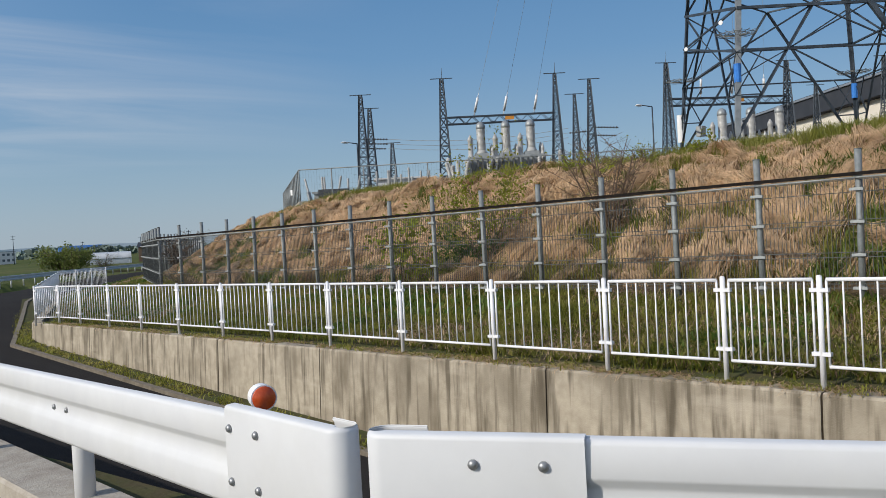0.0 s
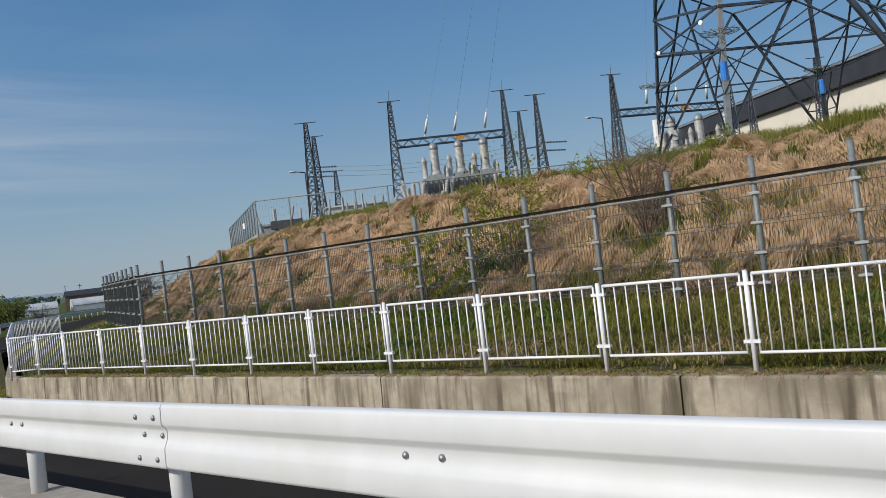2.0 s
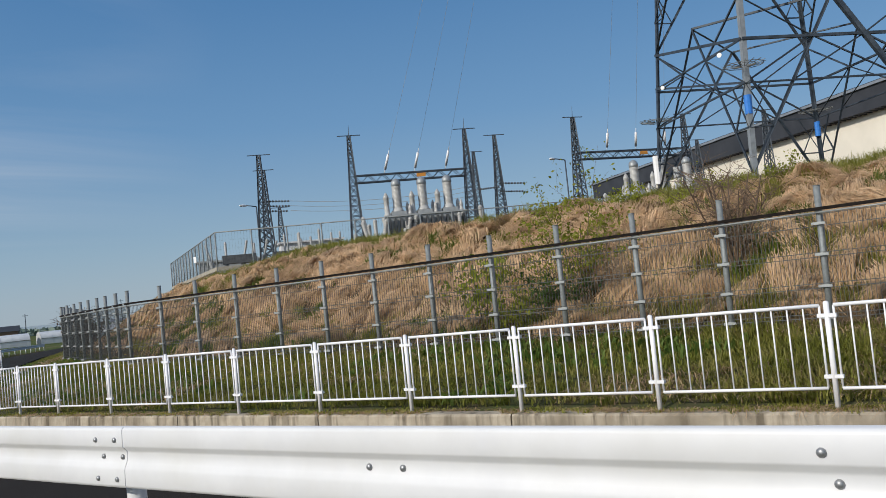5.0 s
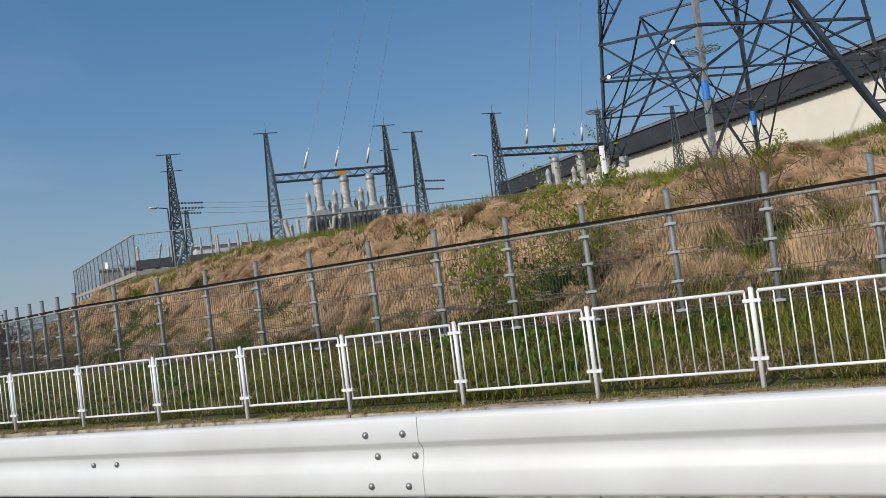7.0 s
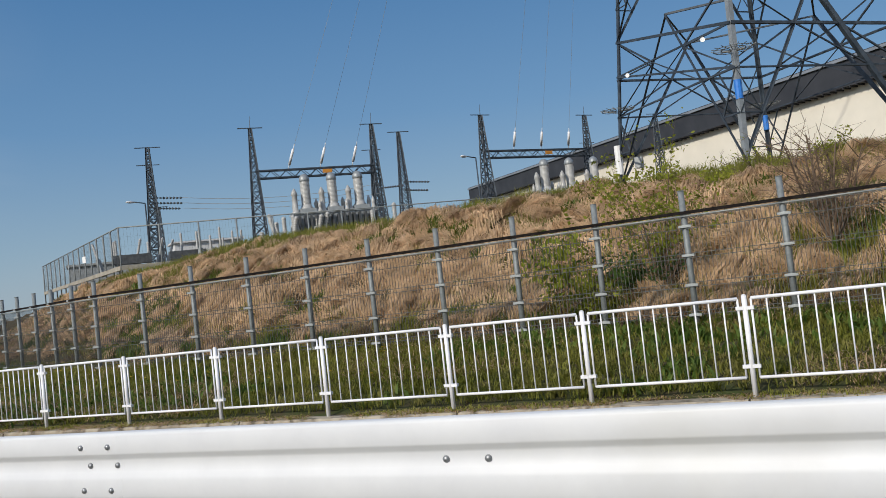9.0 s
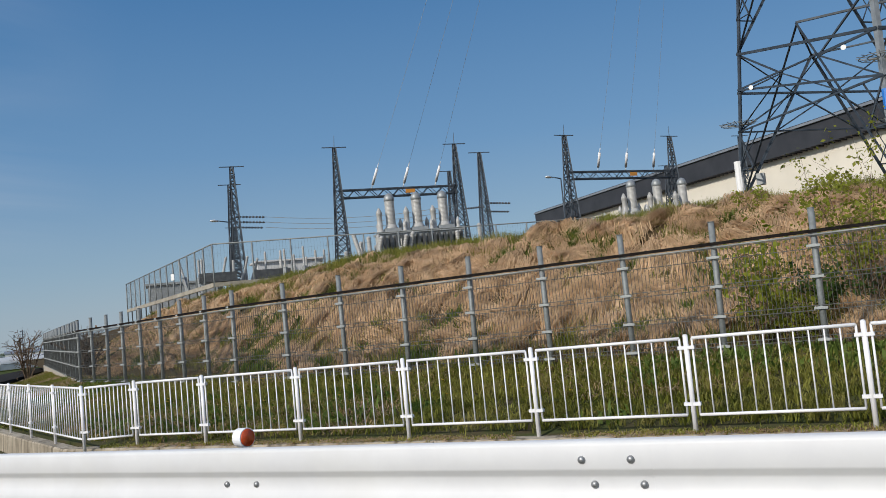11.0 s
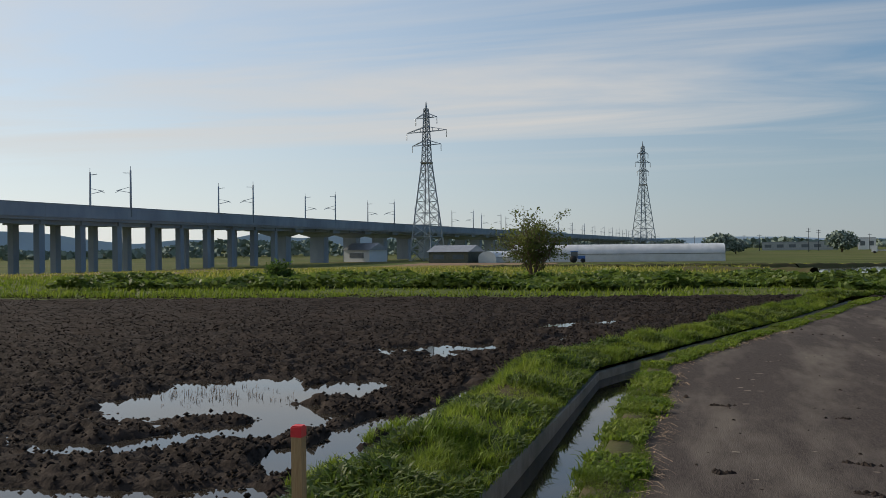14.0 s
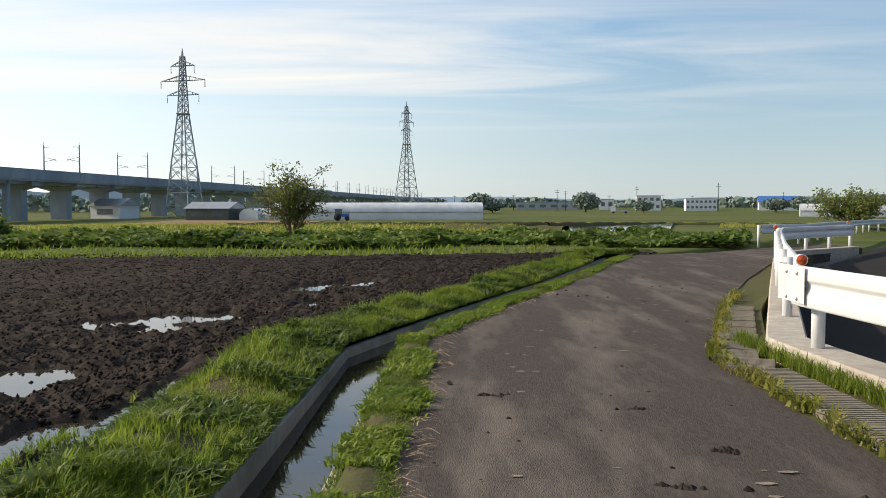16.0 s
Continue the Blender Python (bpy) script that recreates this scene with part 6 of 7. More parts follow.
    blades("hill_grass", x, y, hill_z(x, y) + 0.03, 0.18 + 0.26 * RS.rand(len(x)), 0.014, M_GRASS2, "fresh green tufts pushing through the dead straw", "grass", 0.7, 25)
    k = (lattice_noise(x, y, 1.5, 26) + 0.12 * np.exp(-((y - 15.5) / 2.5) ** 2) > 0.56) & (inside(x, y) < 6)
    blades("hill_weeds", x[k], y[k] + 0.05, hill_z(x[k], y[k]) + 0.05, 0.16 + 0.22 * RS.rand(int(k.sum())), 0.035, M_BROAD, "leafy weeds on the embankment", "weeds", 0.8, 27)


plant_hill()


def shrub(name, p, height, width, stems, leaves, leaf, mat, label, category, seed, bare=0.0, twigs=5, trunk=0.03):
    """Stems that fork twice, with leaves gathered along the outer twigs."""
    rr = random.Random(seed)
    holder = thing(name, label, category)
    base = Vector(p)
    s = Shape()
    tips = []
    for k in range(stems):
        a = 2 * math.pi * (k + rr.random()) / stems
        d = Vector((math.cos(a) * width * 0.5 * rr.uniform(0.15, 0.9), math.sin(a) * width * 0.5 * rr.uniform(0.15, 0.9), height * rr.uniform(0.45, 0.72)))
        m = base + d * 0.5 + Vector((rr.uniform(-1, 1), rr.uniform(-1, 1), 0)) * width * 0.04
        e = base + d
        s.tube(base + Vector((math.cos(a), math.sin(a), 0)) * trunk, m, trunk, trunk * 0.7, n=6, caps=False)
        s.tube(m, e, trunk * 0.7, trunk * 0.45, n=6, caps=False)
        for q in range(twigs):
            st = base + (e - base) * rr.uniform(0.25, 1)
            o = Vector((rr.gauss(0, 1), rr.gauss(0, 1), abs(rr.gauss(0.6, 0.6)))).normalized() * height * rr.uniform(0.14, 0.38)
            o.x += d.x * 0.25
            o.y += d.y * 0.25
            s.tube(st, st + o, trunk * 0.35, trunk * 0.15, n=4, caps=False)
            tips.append((st, o))
            for _ in range(2):
                b2 = st + o * rr.uniform(0.3, 0.9)
                o2 = Vector((rr.gauss(0, 1), rr.gauss(0, 1), rr.gauss(0.5, 0.7))).normalized() * height * rr.uniform(0.08, 0.2)
                s.tube(b2, b2 + o2, trunk * 0.2, trunk * 0.1, n=4, caps=False)
                tips.append((b2, o2))
    tagged(part("stem", s, M_TWIG, holder), kind="stuff")
    if leaves:
        rs = np.random.RandomState(seed)
        idx = rs.randint(0, len(tips), leaves)
        st = np.array([tuple(t[0]) for t in tips])[idx]
        o = np.array([tuple(t[1]) for t in tips])[idx]
        c = st + o * (0.25 + 0.85 * rs.rand(leaves))[:, None] + rs.randn(leaves, 3) * leaf * 0.9
        u = rs.randn(leaves, 3)
        u /= np.linalg.norm(u, axis=1)[:, None]
        w = np.cross(u, rs.randn(leaves, 3))
        w /= np.linalg.norm(w, axis=1)[:, None]
        sz = leaf * (0.5 + rs.rand(leaves))[:, None]
        v = np.stack([c - u * sz * 0.5, c + w * sz * 0.28, c + u * sz * 0.5, c - w * sz * 0.28], 1).reshape(-1, 3)
        f = np.arange(4 * leaves).reshape(-1, 4)
        cr = new("crown", blades_mesh("crown", v, f, mat))
        cr.parent = holder
        tagged(cr, kind="stuff")
    return holder


def on_hill(x, y):
    return (x, y, float(hill_z(np.array(x), np.array(y))) - 0.05)


shrub("shrub", on_hill(16.4, 12.4), 3.0, 2.8, 14, 60, 0.05, M_YELLOW, "bare brown branching shrub on the embankment", "shrub", 5, twigs=10, trunk=0.026)
shrub("shrub", on_hill(15.2, 15.4), 3.5, 2.6, 9, 2400, 0.08, M_YELLOW, "thin shrub with yellow-green young leaves", "shrub", 6, twigs=7, trunk=0.013)
shrub("sapling", on_hill(13.8, 17.0), 3.4, 0.9, 2, 480, 0.13, M_YELLOW, "young sapling with fresh green leaves", "sapling", 7, twigs=6, trunk=0.014)
shrub("sapling", on_hill(14.2, 16.6), 1.1, 1.3, 4, 330, 0.11, M_YELLOW, "low leafy sapling behind the mesh fence", "sapling", 8, twigs=4, trunk=0.012)
shrub("shrub", on_hill(15.2, 15.9), 1.1, 2.0, 8, 1100, 0.09, M_LEAF, "dark leafy shrub at the foot of the embankment", "shrub", 9, twigs=5, trunk=0.014)
shrub("shrub", on_hill(20.6, 14.2), 1.0, 2.2, 9, 320, 0.06, M_YELLOW, "bare twiggy shrub on the crest", "shrub", 10, twigs=6, trunk=0.012)
for q, (x, y) in enumerate(((19.8, 14.9), (20.2, 16.3), (19.5, 17.9), (20.6, 12.4))):
    shrub("shrub", on_hill(x, y), 0.9, 1.4, 5, 420, 0.07, M_YELLOW, "low leafy shrub along the crest", "shrub", 30 + q, twigs=4, trunk=0.010)


def at_plain(x, y, dz=-0.05):
    return (x, y, float(plain_z(np.array(x), np.array(y))) + dz)


shrub("tree", at_plain(-10.9, 64.5), 4.2, 3.8, 13, 6000, 0.13, M_BUSH, "many-stemmed willow bush with thin spring leaves", "bush", 15, twigs=9, trunk=0.055)
shrub("bush", at_plain(-21.0, 54.2), 1.25, 1.5, 12, 2600, 0.14, M_LEAF, "dark rounded bush beside the meadow", "bush", 16, twigs=9, trunk=0.03)
shrub("bush", at_plain(30.5, 92.0), 3.6, 6.0, 14, 5200, 0.22, M_BUSH, "wide yellow-green bush beside the road", "bush", 17, twigs=9, trunk=0.05)
shrub("bush", at_plain(34.5, 93.0), 2.8, 3.0, 9, 300, 0.10, M_BUSH, "bare twiggy bush beside the road", "bush", 18, twigs=8, trunk=0.04)
shrub("tree", on_hill(20.3, 44.1), 2.3, 2.0, 9, 200, 0.12, M_TWIG, "bare dark tree behind the mesh fence", "tree", 19, twigs=8, trunk=0.06)
shrub("tree", (31.2, 65.3, -0.6), 3.9, 2.8, 8, 250, 0.12, M_TWIG, "bare grey tree beside the road", "tree", 20, twigs=8, trunk=0.06)


def plant_meadow():
    """Rows of broad-leaved plants and grass beyond the ploughed field."""
    n = 48000
    y = 51.5 + 9.5 * RS.rand(n)
    x = -30 + 48 * RS.rand(n)
    y = y + 0.08 * x
    k = (lattice_noise(x, y, 5, 31) + 0.30 * np.exp(-((y - 56 - 0.08 * x) / 3.2) ** 2) > 0.55) & (x < path_left(np.minimum(y, 44)) + 0.35 * (y - 44) + 3) & ((x < 1.5) | (y < 58))
    x, y = x[k], y[k]
    z = plain_z(x, y)
    h = 0.08 + 0.62 * RS.rand(len(x)) ** 0.7 * lattice_noise(x, y, 1.6, 32)
    m = len(x)
    u = RS.randn(m, 3) * np.array([1, 1, 0.35]); u /= np.linalg.norm(u, axis=1)[:, None]
    w = np.cross(u, np.array([0, 0, 1.0]) + 0.6 * RS.randn(m, 3)); w /= np.linalg.norm(w, axis=1)[:, None]
    c = np.stack([x, y, z + h], 1)
    s = (0.07 + 0.10 * RS.rand(m))[:, None]
    v = np.stack([c - u * s, c - u * s * 0.4 + w * s * 0.8, c + u * s * 0.6 + w * s * 0.7, c + u * s, c + u * s * 0.6 - w * s * 0.7, c - u * s * 0.4 - w * s * 0.8], 1).reshape(-1, 3)
    f = np.arange(6 * m).reshape(-1, 6)
    tagged(new("broad_leaf_plants", blades_mesh("broad_leaf_plants", v, f, M_BROAD)), "dense band of dark broad-leaved meadow plants", "plants", kind="stuff")

    def place(n):
        y = 44 + 60 * RS.rand(n) ** 1.6
        x = -60 + 85 * RS.rand(n)
        return x, y
    x, y = bunch(15000, 5, 0.12, place)
    far = 47.6 + (x + 0.3) * 0.205
    k = (y > far) & (x < path_left(np.minimum(y, 44)) + 0.45 * np.maximum(y - 46, 0) - 0.6)
    x, y = x[k], y[k]
    k = (x < 2) | (y < 62)
    x, y = x[k], y[k]
    h = (0.10 + 0.30 * RS.rand(len(x))) * (0.35 + 0.7 * lattice_noise(x, y, 4, 33))
    blades("meadow_grass", x, y, plain_z(x, y) - 0.02, h, 0.05, M_GRASS, "bright green meadow grass beyond the ploughed field", "grass", 0.6, 34)
    n = 8000
    y = 64 + 110 * RS.rand(n); x = -60 + (60 + (y - 50) * 0.52) * RS.rand(n)
    x = np.repeat(x, 5) + 0.3 * RS.randn(5 * n); y = np.repeat(y, 5) + 0.3 * RS.randn(5 * n)
    k = (y > 117 + 0.1 * x) | (x < 2.5) | (x > 13 + (y - 70) * 0.3)
    x, y = x[k], y[k]
    blades("far_weeds", x, y, plain_z(x, y) - 0.02, 0.12 + 0.35 * RS.rand(len(x)) ** 2, 0.08, M_GRASS2, "rough weeds across the far meadow", "weeds", 0.6, 35)


plant_meadow()

# small things near the path -------------------------------------------------


def stake():
    holder = thing("stake", "weathered wooden stake with a red painted top", "stake")
    x, y = -3.76, 21.15
    part("shaft", Shape().box((x - 0.027, y - 0.027, -1.0), (x + 0.027, y + 0.027, 0.15)), M_STAKE, holder)
    part("tip", Shape().box((x - 0.0285, y - 0.0285, 0.15), (x + 0.0285, y + 0.0285, 0.198)).box((x - 0.024, y - 0.024, 0.198), (x + 0.024, y + 0.024, 0.204)), M_RED, holder, "red painted tip")


stake()


def gutter_covers():
    """Slotted concrete covers between the path and the kerb."""
    slab = Shape().box((-0.19, -0.245, -0.08), (0.19, 0.245, -0.012)).mesh("slab", M_GUTTER)
    slat = Shape().box((-0.185, 0, -0.012), (0.185, 0.030, 0.0)).mesh("slat", M_GUTTER)
    for k in range(34):
        y = 14.2 + 0.5 * k
        if y < 26.6:
            px = np.interp(y, [p[1] for p in PATH_R], [p[0] for p in PATH_R])
            x = px + 0.28 if rail_x(y) - px > 0.75 else (px + rail_x(y) - 0.16) / 2
            a = 0.02
        else:
            px = np.interp(y, [p[1] for p in PATH_R], [p[0] for p in PATH_R])
            x, a = px + 0.25, -0.36
        m = Matrix.Translation((x, y, path_height(x, y, 0) + 0.045 + 0.004 * math.sin(k * 2.3))) @ Matrix.Rotation(a + 0.02 * math.sin(k * 5.1), 4, "Z")
        holder = thing("gutter_cover", "slotted grey concrete gutter cover beside the path", "gutter cover", "gutter covers", at=m)
        new("slab", slab).parent = holder
        for j in range(9):
            ob = new("slat", slat)
            ob.parent = holder
            ob.location = (0, -0.235 + j * 0.0525, 0)


gutter_covers()


def path_litter():
    rr = random.Random(9)
    s = Shape()
    for k in range(230):
        y = 18 + 24 * rr.random() ** 1.4
        px, qx = float(path_left(y)), float(np.interp(y, [p[1] for p in PATH_R], [p[0] for p in PATH_R]))
        x = px + 0.1 + (qx - px - 0.2) * rr.random()
        r = 0.008 + 0.022 * rr.random() ** 3
        z = path_height(x, y, 0) + 0.014
        c = Vector((x, y, z))
        pts = [c + Vector((math.cos(t) * r * rr.uniform(0.6, 1.5), math.sin(t) * r * rr.uniform(0.6, 1.5), 0)) for t in np.linspace(0, 5.3, 6)]
        top = c + Vector((0, 0, r * rr.uniform(0.4, 0.9)))
        for a, b in zip(pts, pts[1:] + pts[:1]):
            s.face((a, b, top))
    solid("path_clods", s, M_SOIL, "small dry clods dropped on the path", "soil", kind="stuff")
    d = Shape()
    for k in range(130):
        y = 18.5 + 20 * rr.random() ** 1.5
        px, qx = float(path_left(y)), float(np.interp(y, [p[1] for p in PATH_R], [p[0] for p in PATH_R]))
        x = px + (qx - px) * (rr.choice((0.36, 0.68)) + rr.gauss(0, 0.07))
        r = 0.008 + 0.022 * rr.random() ** 2
        e = rr.uniform(0.8, 3.0)
        d.face([(x + math.cos(t) * r * e * rr.uniform(0.6, 1.3), y + math.sin(t) * r * rr.uniform(0.6, 1.3), path_height(x, y, 0) + 0.015) for t in np.linspace(0, 5.6, 9)])
    solid("dried_mud_marks", d, M_DUST, "pale dried mud marks along the wheel tracks", "mud", kind="stuff")
    for k, (x, y) in enumerate(((-1.73, 25.45), (-0.75, 25.0), (-0.9, 23.35), (-1.0, 22.6), (-1.75, 22.9), (-0.5, 24.0))):
        b = Shape()
        for j in range(16):
            c = Vector((x + rr.gauss(0, 0.05), y + rr.gauss(0, 0.025), path_height(x, y, 0) + 0.012))
            r = rr.uniform(0.012, 0.03)
            pts = [c + Vector((math.cos(t) * r * rr.uniform(0.6, 1.5), math.sin(t) * r * rr.uniform(0.6, 1.5), 0)) for t in np.linspace(0, 5.3, 6)]
            for p, q in zip(pts, pts[1:] + pts[:1]):
                b.face((p, q, c + Vector((0, 0, r * 0.8))))
        solid("mud_lump", b, M_SOIL, "crumbled mud lump dropped on the path", "soil", kind="stuff")


path_litter()

# far things -------------------------------------------------------------------
FAR = -2.45


def greenhouse(p, q, w, h, label):
    """A long vinyl tunnel with hoops."""
    holder = thing("greenhouse", label, "greenhouse", "greenhouses")
    p, q = Vector((*p, FAR)), Vector((*q, FAR))
    d = (q - p).normalized()
    n = Vector((-d.y, d.x, 0))
    arc = [(-w / 2, 0), (-w / 2, h * 0.45)] + [(-w / 2 * math.cos(t), h * 0.45 + h * 0.55 * math.sin(t)) for t in np.linspace(0.2, math.pi - 0.2, 9)] + [(w / 2, h * 0.45), (w / 2, 0)]
    s = Shape(smooth=True)
    L = (q - p).length
    s.sheet([[tuple(p + d * L * t + n * a + Vector((0, 0, b))) for a, b in arc] for t in (0, 0.5, 1)])
    s.face([tuple(p + n * a + Vector((0, 0, b))) for a, b in arc])
    s.face([tuple(q + n * a + Vector((0, 0, b))) for a, b in arc[::-1]])
    part("film", s, M_VINYL, holder)
    k = 0
    while k < L:
        hoop = Shape()
        pts = [p + d * k + n * a * 1.01 + Vector((0, 0, b * 1.01)) for a, b in arc]
        for u, v in zip(pts, pts[1:]):
            hoop.bar(u, v, 0.03)
        part("hoop", hoop, M_VINYL, holder)
        k += 3.0
    rail = Shape().bar(p - n * w * 0.505 + Vector((0, 0, h * 0.45)), q - n * w * 0.505 + Vector((0, 0, h * 0.45)), 0.1)
    part("side_rail", rail, M_HUT, holder)


greenhouse((-44.0, 213.0), (2.6, 216.0), 6.5, 3.9, "long pale vinyl greenhouse tunnel across the fields")
greenhouse((-48.5, 207.0), (-44.5, 222.0), 4.5, 2.6, "short pale vinyl greenhouse tunnel beside the hut")
for k in range(4):
    greenhouse((92.0 + 16 * k, 262.0 - 4 * k), (104.0 + 17 * k, 258.0 - 4 * k), 7.0, 3.6, "pale vinyl greenhouse in a row beside the road")


def house(p, size, h, roof_h, turn, wall_mat, roof_mat, label, cols=0, rows=1, name="house"):
    m = Matrix.Translation((*p, FAR)) @ Matrix.Rotation(turn, 4, "Z")
    holder = thing(name, label, "building", "far buildings", at=m)
    a, b = size[0] / 2, size[1] / 2
    part("wall", Shape().box((-a, -b, -0.3), (a, b, h)), wall_mat, holder)
    s = Shape()
    e = 0.4
    if roof_h:
        A, B, C, D, R0, R1 = (-a - e, -b - e, h), (a + e, -b - e, h), (a + e, b + e, h), (-a - e, b + e, h), (-a - e, 0, h + roof_h), (a + e, 0, h + roof_h)
        s.face((A, B, R1, R0)); s.face((C, D, R0, R1)); s.face((A, R0, D)); s.face((B, C, R1)); s.face((D, C, B, A))
    else:
        s.box((-a - 0.1, -b - 0.1, h), (a + 0.1, b + 0.1, h + 0.35))
    part("roof", s, roof_mat, holder)
    for r in range(rows):
        for c in range(cols):
            x = -a + 2 * a * (c + 0.5) / cols
            z = h * (r + 0.35) / rows
            part("window", Shape().box((x - a / cols * 0.55, -b - 0.06, z), (x + a / cols * 0.55, -b + 0.05, z + h / rows * 0.4)), M_GLASSD, holder)
    return holder


house((-57.0, 211.0), (10.5, 7.0), 2.6, 1.5, radians(-14), M_HUT, M_ROOFGREY, "dull green farm hut with a grey gable roof", 2)
house((-88.0, 232.0), (9.0, 7.0), 3.2, 1.8, radians(-20), M_WALLW, M_ROOFGREY, "pale farm shed behind the viaduct piers", 1)
for x, y, sx, h, mat, c, r in ((102, 505, 13, 8.0, M_WALLW, 4, 2), (135, 520, 17, 6.4, M_WALLW, 7, 2), (88, 560, 9, 6.5, M_WALLW, 2, 1), (52, 560, 40, 4.5, M_GEAR, 6, 1)):
    house((x, y), (sx, 10), h, 0, radians(-8), mat, M_ROOFGREY, "white flat-roofed building across the fields", c, r)
house((173, 500), (22, 10), 4.6, 3.4, radians(-15), M_WALLW, M_BLUEPAINT, "low house with a blue roof far off", 3)
house((190, 430), (18, 8), 4.0, 1.0, radians(-20), M_WALLW, M_ROOFGREY, "low white workshop far off", 4)
house((205, 460), (24, 9), 6.5, 1.2, radians(-20), M_HUT, M_ROOFGREY, "low brown workshop far off", 3)
house((118, 268), (13, 8), 4.6, 1.6, radians(-28), M_TWIG, M_DKROOF, "dark timber house with a shallow roof", 3)
house((262, 420), (26, 9), 5.0, 1.5, radians(-35), M_WALLW, M_ROOFGREY, "long pale building beyond the road", 5)
house((300, 420), (16, 9), 6.0, 2.0, radians(-35), M_HUT, M_ROOFGREY, "brown house beyond the road", 3)


def utility_pole(p, h, turn=0.3, arms=2):
    holder = thing("utility_pole", "grey utility pole with crossarms", "utility pole", "far utility poles")
    z0 = float(plain_z(np.array(p[0]), np.array(p[1]))) - 0.3
    part("pole", Shape(smooth=True).tube((*p, z0), (p[0], p[1], z0 + h), 0.2, 0.12, n=8), M_STEEL, holder)
    for k in range(arms):
        z = z0 + h - 0.5 - 1.1 * k
        s = Shape().bar((p[0] - 1.1 * math.cos(turn), p[1] - 1.1 * math.sin(turn), z), (p[0] + 1.1 * math.cos(turn), p[1] + 1.1 * math.sin(turn), z), 0.14)
        part("crossarm", s, M_STEEL, holder)


for a, d, h in ((16.38, 420, 13.5), (6.25, 420, 11.0), (6.8, 470, 11.0), (11.36, 430, 12.5), (2.5, 500, 9.0), (3.4, 480, 9.0), (13.0, 520, 9.5), (20.2, 480, 10.0), (9.6, 520, 9.0), (25.0, 330, 9.0), (27.4, 300, 10.0), (31.0, 330, 10.0), (33.0, 300, 12.0), (-0.5, 520, 9.0), (14.8, 560, 9.0), (23.9, 400, 10.0)):
    utility_pole((-1.9 + d * math.sin(radians(a)), 19.3 + d * math.cos(radians(a))), h, arms=2 if h > 10 else 1)


def tractor():
    m = Matrix.Translation((-27.6, 201.0, -2.38)) @ Matrix.Rotation(radians(10), 4, "Z")
    holder = thing("tractor", "small blue farm tractor with a cab", "tractor", at=m)
    part("bonnet", Shape().box((0.3, -0.5, 0.8), (1.9, 0.5, 1.5)), M_BLUEPAINT, holder)
    part("cab", Shape().box((-1.1, -0.75, 0.9), (0.3, 0.75, 2.3)), M_GLASSD, holder)
    part("cab_roof", Shape().box((-1.2, -0.85, 2.3), (0.4, 0.85, 2.5)), M_BLUEPAINT, holder)
    for x, r, w in ((-0.6, 0.75, 0.4), (1.4, 0.48, 0.3)):
        for y in (-0.95, 0.95):
            part("wheel", Shape(smooth=True).tube((x, y - w / 2, r), (x, y + w / 2, r), r, n=16), M_TYRE, holder)


tractor()


def truck():
    m = Matrix.Translation((57.0, 344.0, -2.45)) @ Matrix.Rotation(radians(165), 4, "Z")
    holder = thing("truck", "small white flatbed truck parked in the fields", "truck", at=m)
    part("cab", Shape().box((1.5, -1.0, 0.6), (3.2, 1.0, 2.6)), M_WALLW, holder)
    part("windscreen", Shape().box((3.18, -0.85, 1.6), (3.24, 0.85, 2.4)), M_GLASSD, holder)
    part("bed", Shape().box((-3.4, -1.05, 0.8), (1.3, 1.05, 1.3)), M_GEAR, holder)
    for x in (-2.2, 2.3):
        for y in (-0.95, 0.95):
            part("wheel", Shape(smooth=True).tube((x, y - 0.15, 0.45), (x, y + 0.15, 0.45), 0.45, n=14), M_TYRE, holder)


truck()

# dry tilled plots beyond the meadow
for k, q in enumerate((((-78, 96), (-20, 108), (-22, 150), (-86, 150)), ((-84, 60), (-40, 74), (-46, 92), (-88, 86)), ((-60, 160), (-28, 158), (-30, 196), (-62, 200)))):
    rows = []
    for t in np.linspace(0, 1, 14):
        a = (q[0][0] + (q[3][0] - q[0][0]) * t, q[0][1] + (q[3][1] - q[0][1]) * t)
        b = (q[1][0] + (q[2][0] - q[1][0]) * t, q[1][1] + (q[2][1] - q[1][1]) * t)
        rows.append([(a[0] + (b[0] - a[0]) * u, a[1] + (b[1] - a[1]) * u, float(plain_z(np.array(a[0] + (b[0] - a[0]) * u), np.array(a[1] + (b[1] - a[1]) * u))) + 0.13) for u in np.linspace(0, 1, 14)])
    solid("tilled_plot", Shape(smooth=True).sheet(rows), M_TILLED, "dry reddish tilled plot beyond the meadow", "field", kind="structure")

# flooded paddies and the low earth banks between them
for k, q in enumerate((((4.6, 70.5), (10.2, 70.2), (21.5, 115.5), (5.9, 99.5)), ((-16, 100), (4, 101), (4, 112), (-16, 112)), ((20, 130), (46, 130), (46, 150), (20, 150)))):
    rows = []
    for t in np.linspace(0, 1, 9):
        a, b = [(q[i][0] + (q[j][0] - q[i][0]) * t, q[i][1] + (q[j][1] - q[i][1]) * t) for i, j in ((0, 3), (1, 2))]
        z = float(plain_z(np.array((a[0] + b[0]) / 2), np.array((a[1] + b[1]) / 2))) + 0.07
        rows.append([(a[0], a[1], z), (b[0], b[1], z)])
    solid("paddy_water", Shape().sheet(rows), M_WATER, "still water of a flooded paddy field", "water", kind="structure")
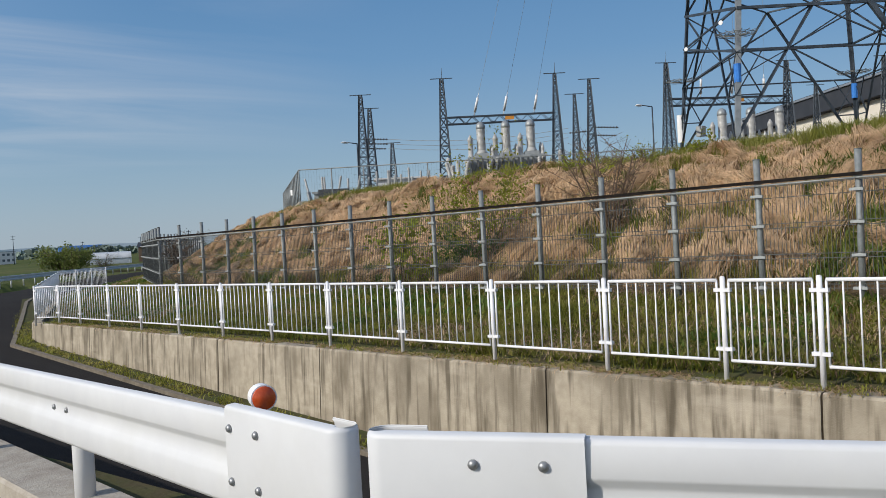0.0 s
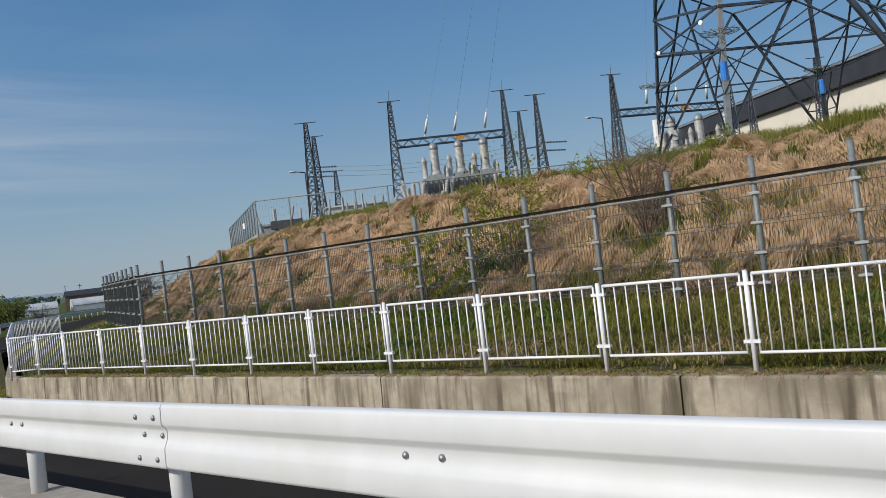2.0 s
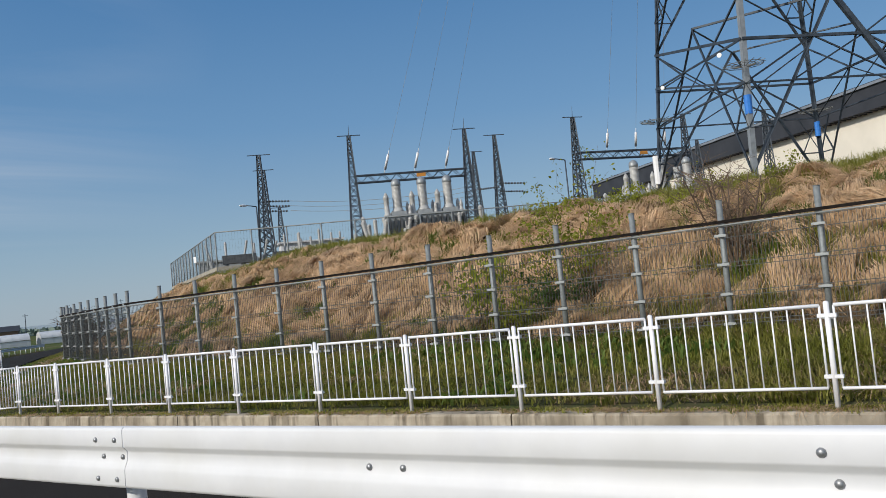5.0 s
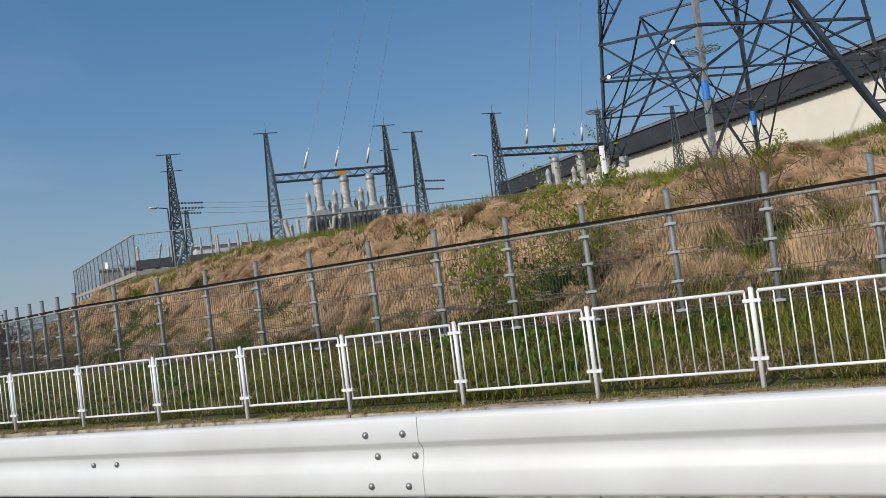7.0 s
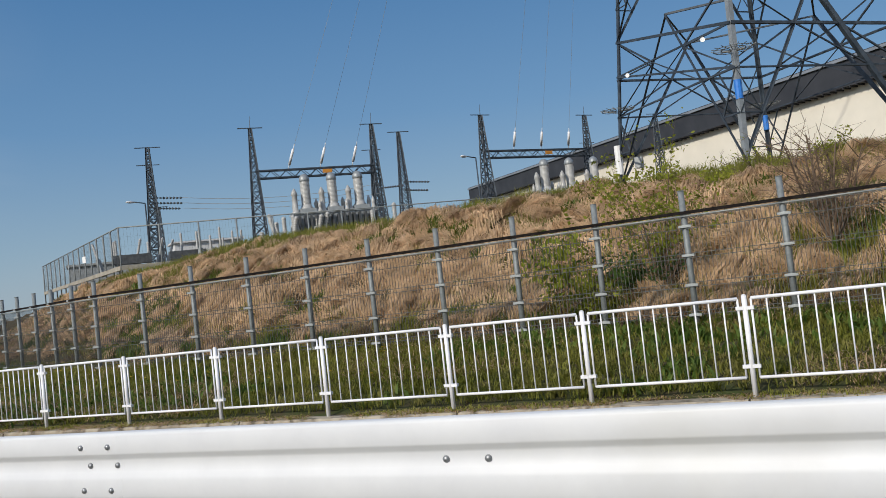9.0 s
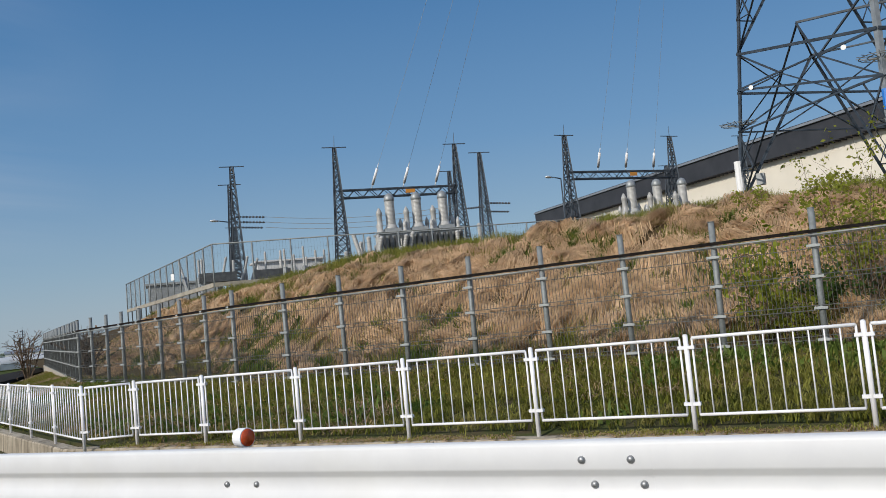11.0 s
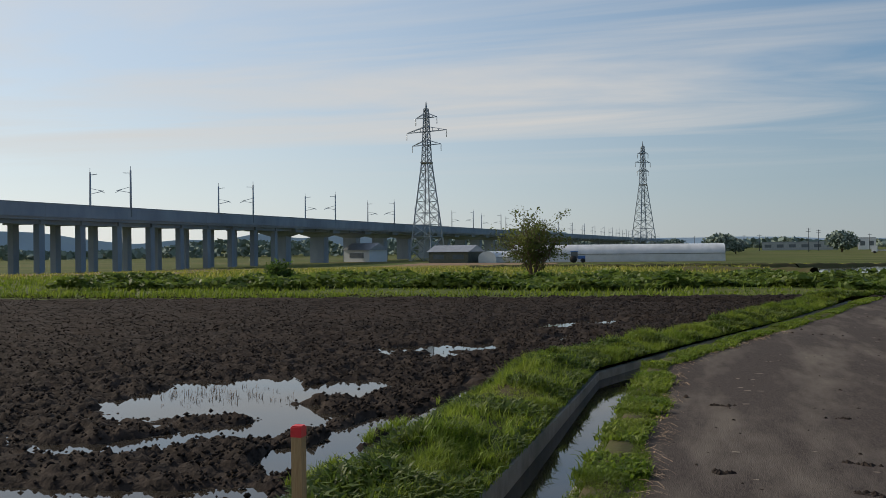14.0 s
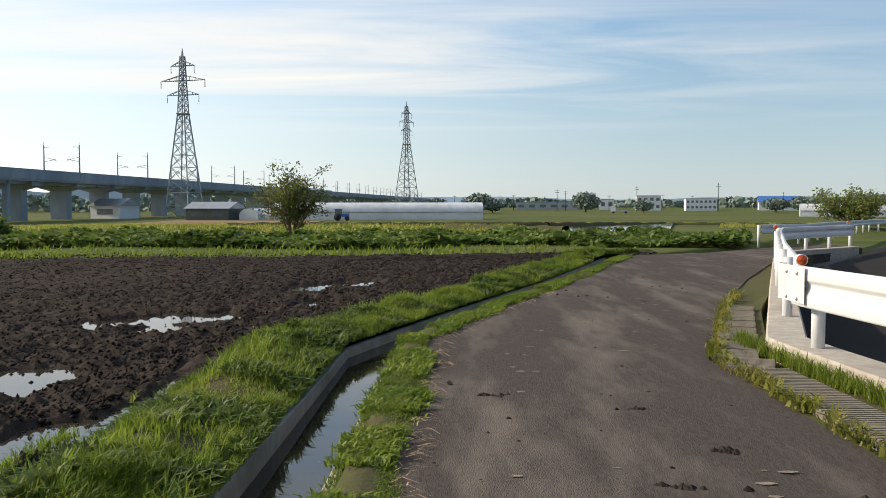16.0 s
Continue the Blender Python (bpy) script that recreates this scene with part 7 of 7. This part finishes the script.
for a, b in (((-9, 93.5), (6, 101)), ((6, 101), (22, 117.5)), ((-16, 119), (4, 124)), ((-10, 106), (5, 113)), ((-24, 100), (-9, 104)), ((22, 117.5), (60, 122)), ((-3, 78), (4.3, 71.5))):
    rows = []
    n = int(math.dist(a, b) / 0.8)
    u = (Vector(b) - Vector(a)).normalized()
    for k in range(n + 1):
        x, y = a[0] + (b[0] - a[0]) * k / n, a[1] + (b[1] - a[1]) * k / n
        z = float(plain_z(np.array(x), np.array(y)))
        h = 0.34 + 0.06 * math.sin(2.1 * k) + 0.04 * math.sin(5.3 * k)
        rows.append([(x + u.y * o, y - u.x * o, z + q * h) for o, q in ((-0.65, -0.3), (-0.3, 0.9), (0.0, 1.0), (0.3, 0.85), (0.65, -0.3))])
    solid("paddy_bund", Shape(smooth=True).sheet(rows), M_EARTH, "low grassy earth bank between paddies", "bank", "banks between the paddies", kind="structure")


def crowns(name, label, spots, seed, mat=None):
    """Far trees: each crown a heap of leaf clumps with gaps."""
    rs = np.random.RandomState(seed)
    for x, y, h, w in spots:
        z0 = float(plain_z(np.array(x), np.array(y)))
        holder = thing("tree", label, "tree", name)
        part("trunk", Shape(smooth=True).tube((x, y, z0 - 0.3), (x, y, z0 + h * 0.5), 0.05 * h, 0.02 * h, n=6), M_TWIG, holder)
        n = 1100
        d = rs.randn(n, 3)
        d /= np.linalg.norm(d, axis=1)[:, None]
        c = np.array([x, y, z0 + h * 0.58]) + d * np.array([w / 2, w / 2, h * 0.42]) * (0.5 + 0.6 * rs.rand(n))[:, None]
        u, t = rs.randn(n, 3), rs.randn(n, 3)
        u /= np.linalg.norm(u, axis=1)[:, None]
        t = np.cross(u, t)
        t /= np.linalg.norm(t, axis=1)[:, None]
        s = (0.042 * w * (0.5 + rs.rand(n)))[:, None]
        v = np.stack([c - u * s, c + t * s, c + u * s, c - t * s], 1).reshape(-1, 3)
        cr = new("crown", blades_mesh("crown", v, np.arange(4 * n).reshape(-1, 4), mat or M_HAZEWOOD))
        cr.parent = holder
        tagged(cr, kind="stuff")


def by_angle(a, d):
    return -1.9 + d * math.sin(radians(a)), 19.3 + d * math.cos(radians(a))


crowns("field trees", "rounded tree standing far across the fields", [(*by_angle(a, d), h, w) for a, d, h, w in ((8.1, 380, 8.5, 12), (1.1, 330, 7.5, 12), (2.0, 345, 5.5, 8), (11.8, 370, 5.0, 8), (-1.8, 430, 6.5, 11), (-3.0, 430, 5.5, 9), (-4.6, 420, 5.5, 9), (19.8, 420, 6, 12), (21.5, 380, 6.5, 12), (-7.5, 420, 6, 10))], 41)


def far_woods():
    """The dark line of woods under the viaduct and along the horizon."""
    rs = np.random.RandomState(51)
    n = 26000
    a = np.concatenate([rs.uniform(-75, -12, n // 2), rs.uniform(-12, 60, n - n // 2)])
    d = np.where(a < -12, rs.uniform(420, 560, n), rs.uniform(900, 1200, n))
    prof = lattice_noise(a * 1.0, a * 0 + 3.0, 2.5, 52)
    top = np.where(a < -12, 2 + 8 * prof, 2 + 8 * prof)
    x, y = -1.9 + d * np.sin(np.radians(a)), 19.3 + d * np.cos(np.radians(a))
    z = FAR + top * rs.rand(n) ** 0.6
    c = np.stack([x, y, z], 1)
    u, t = rs.randn(n, 3), rs.randn(n, 3)
    u /= np.linalg.norm(u, axis=1)[:, None]
    t = np.cross(u, t)
    t /= np.linalg.norm(t, axis=1)[:, None]
    s = (0.8 + 1.1 * rs.rand(n))[:, None] * np.where(a < -12, 1.0, 2.2)[:, None]
    v = np.stack([c - u * s, c + t * s, c + u * s, c - t * s], 1).reshape(-1, 3)
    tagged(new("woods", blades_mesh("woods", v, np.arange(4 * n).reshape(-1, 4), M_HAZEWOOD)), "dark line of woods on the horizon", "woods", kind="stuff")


far_woods()


def mountains():
    """A hazy range far behind everything."""
    rows = [[], []]
    for k in range(261):
        a = -80 + k * 0.6
        h = 14 + 58 * float(lattice_noise(np.array(a), np.array(1.0), 9.0, 61)) * (0.85 if a < -8 else 0.25) + (26 if a < -8 else 8) * float(lattice_noise(np.array(a), np.array(2.0), 2.6, 62))
        x, y = by_angle(a, 3300)
        rows[0].append((x, y, -30))
        rows[1].append((x, y, h))
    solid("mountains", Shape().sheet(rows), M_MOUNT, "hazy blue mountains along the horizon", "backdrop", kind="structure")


mountains()
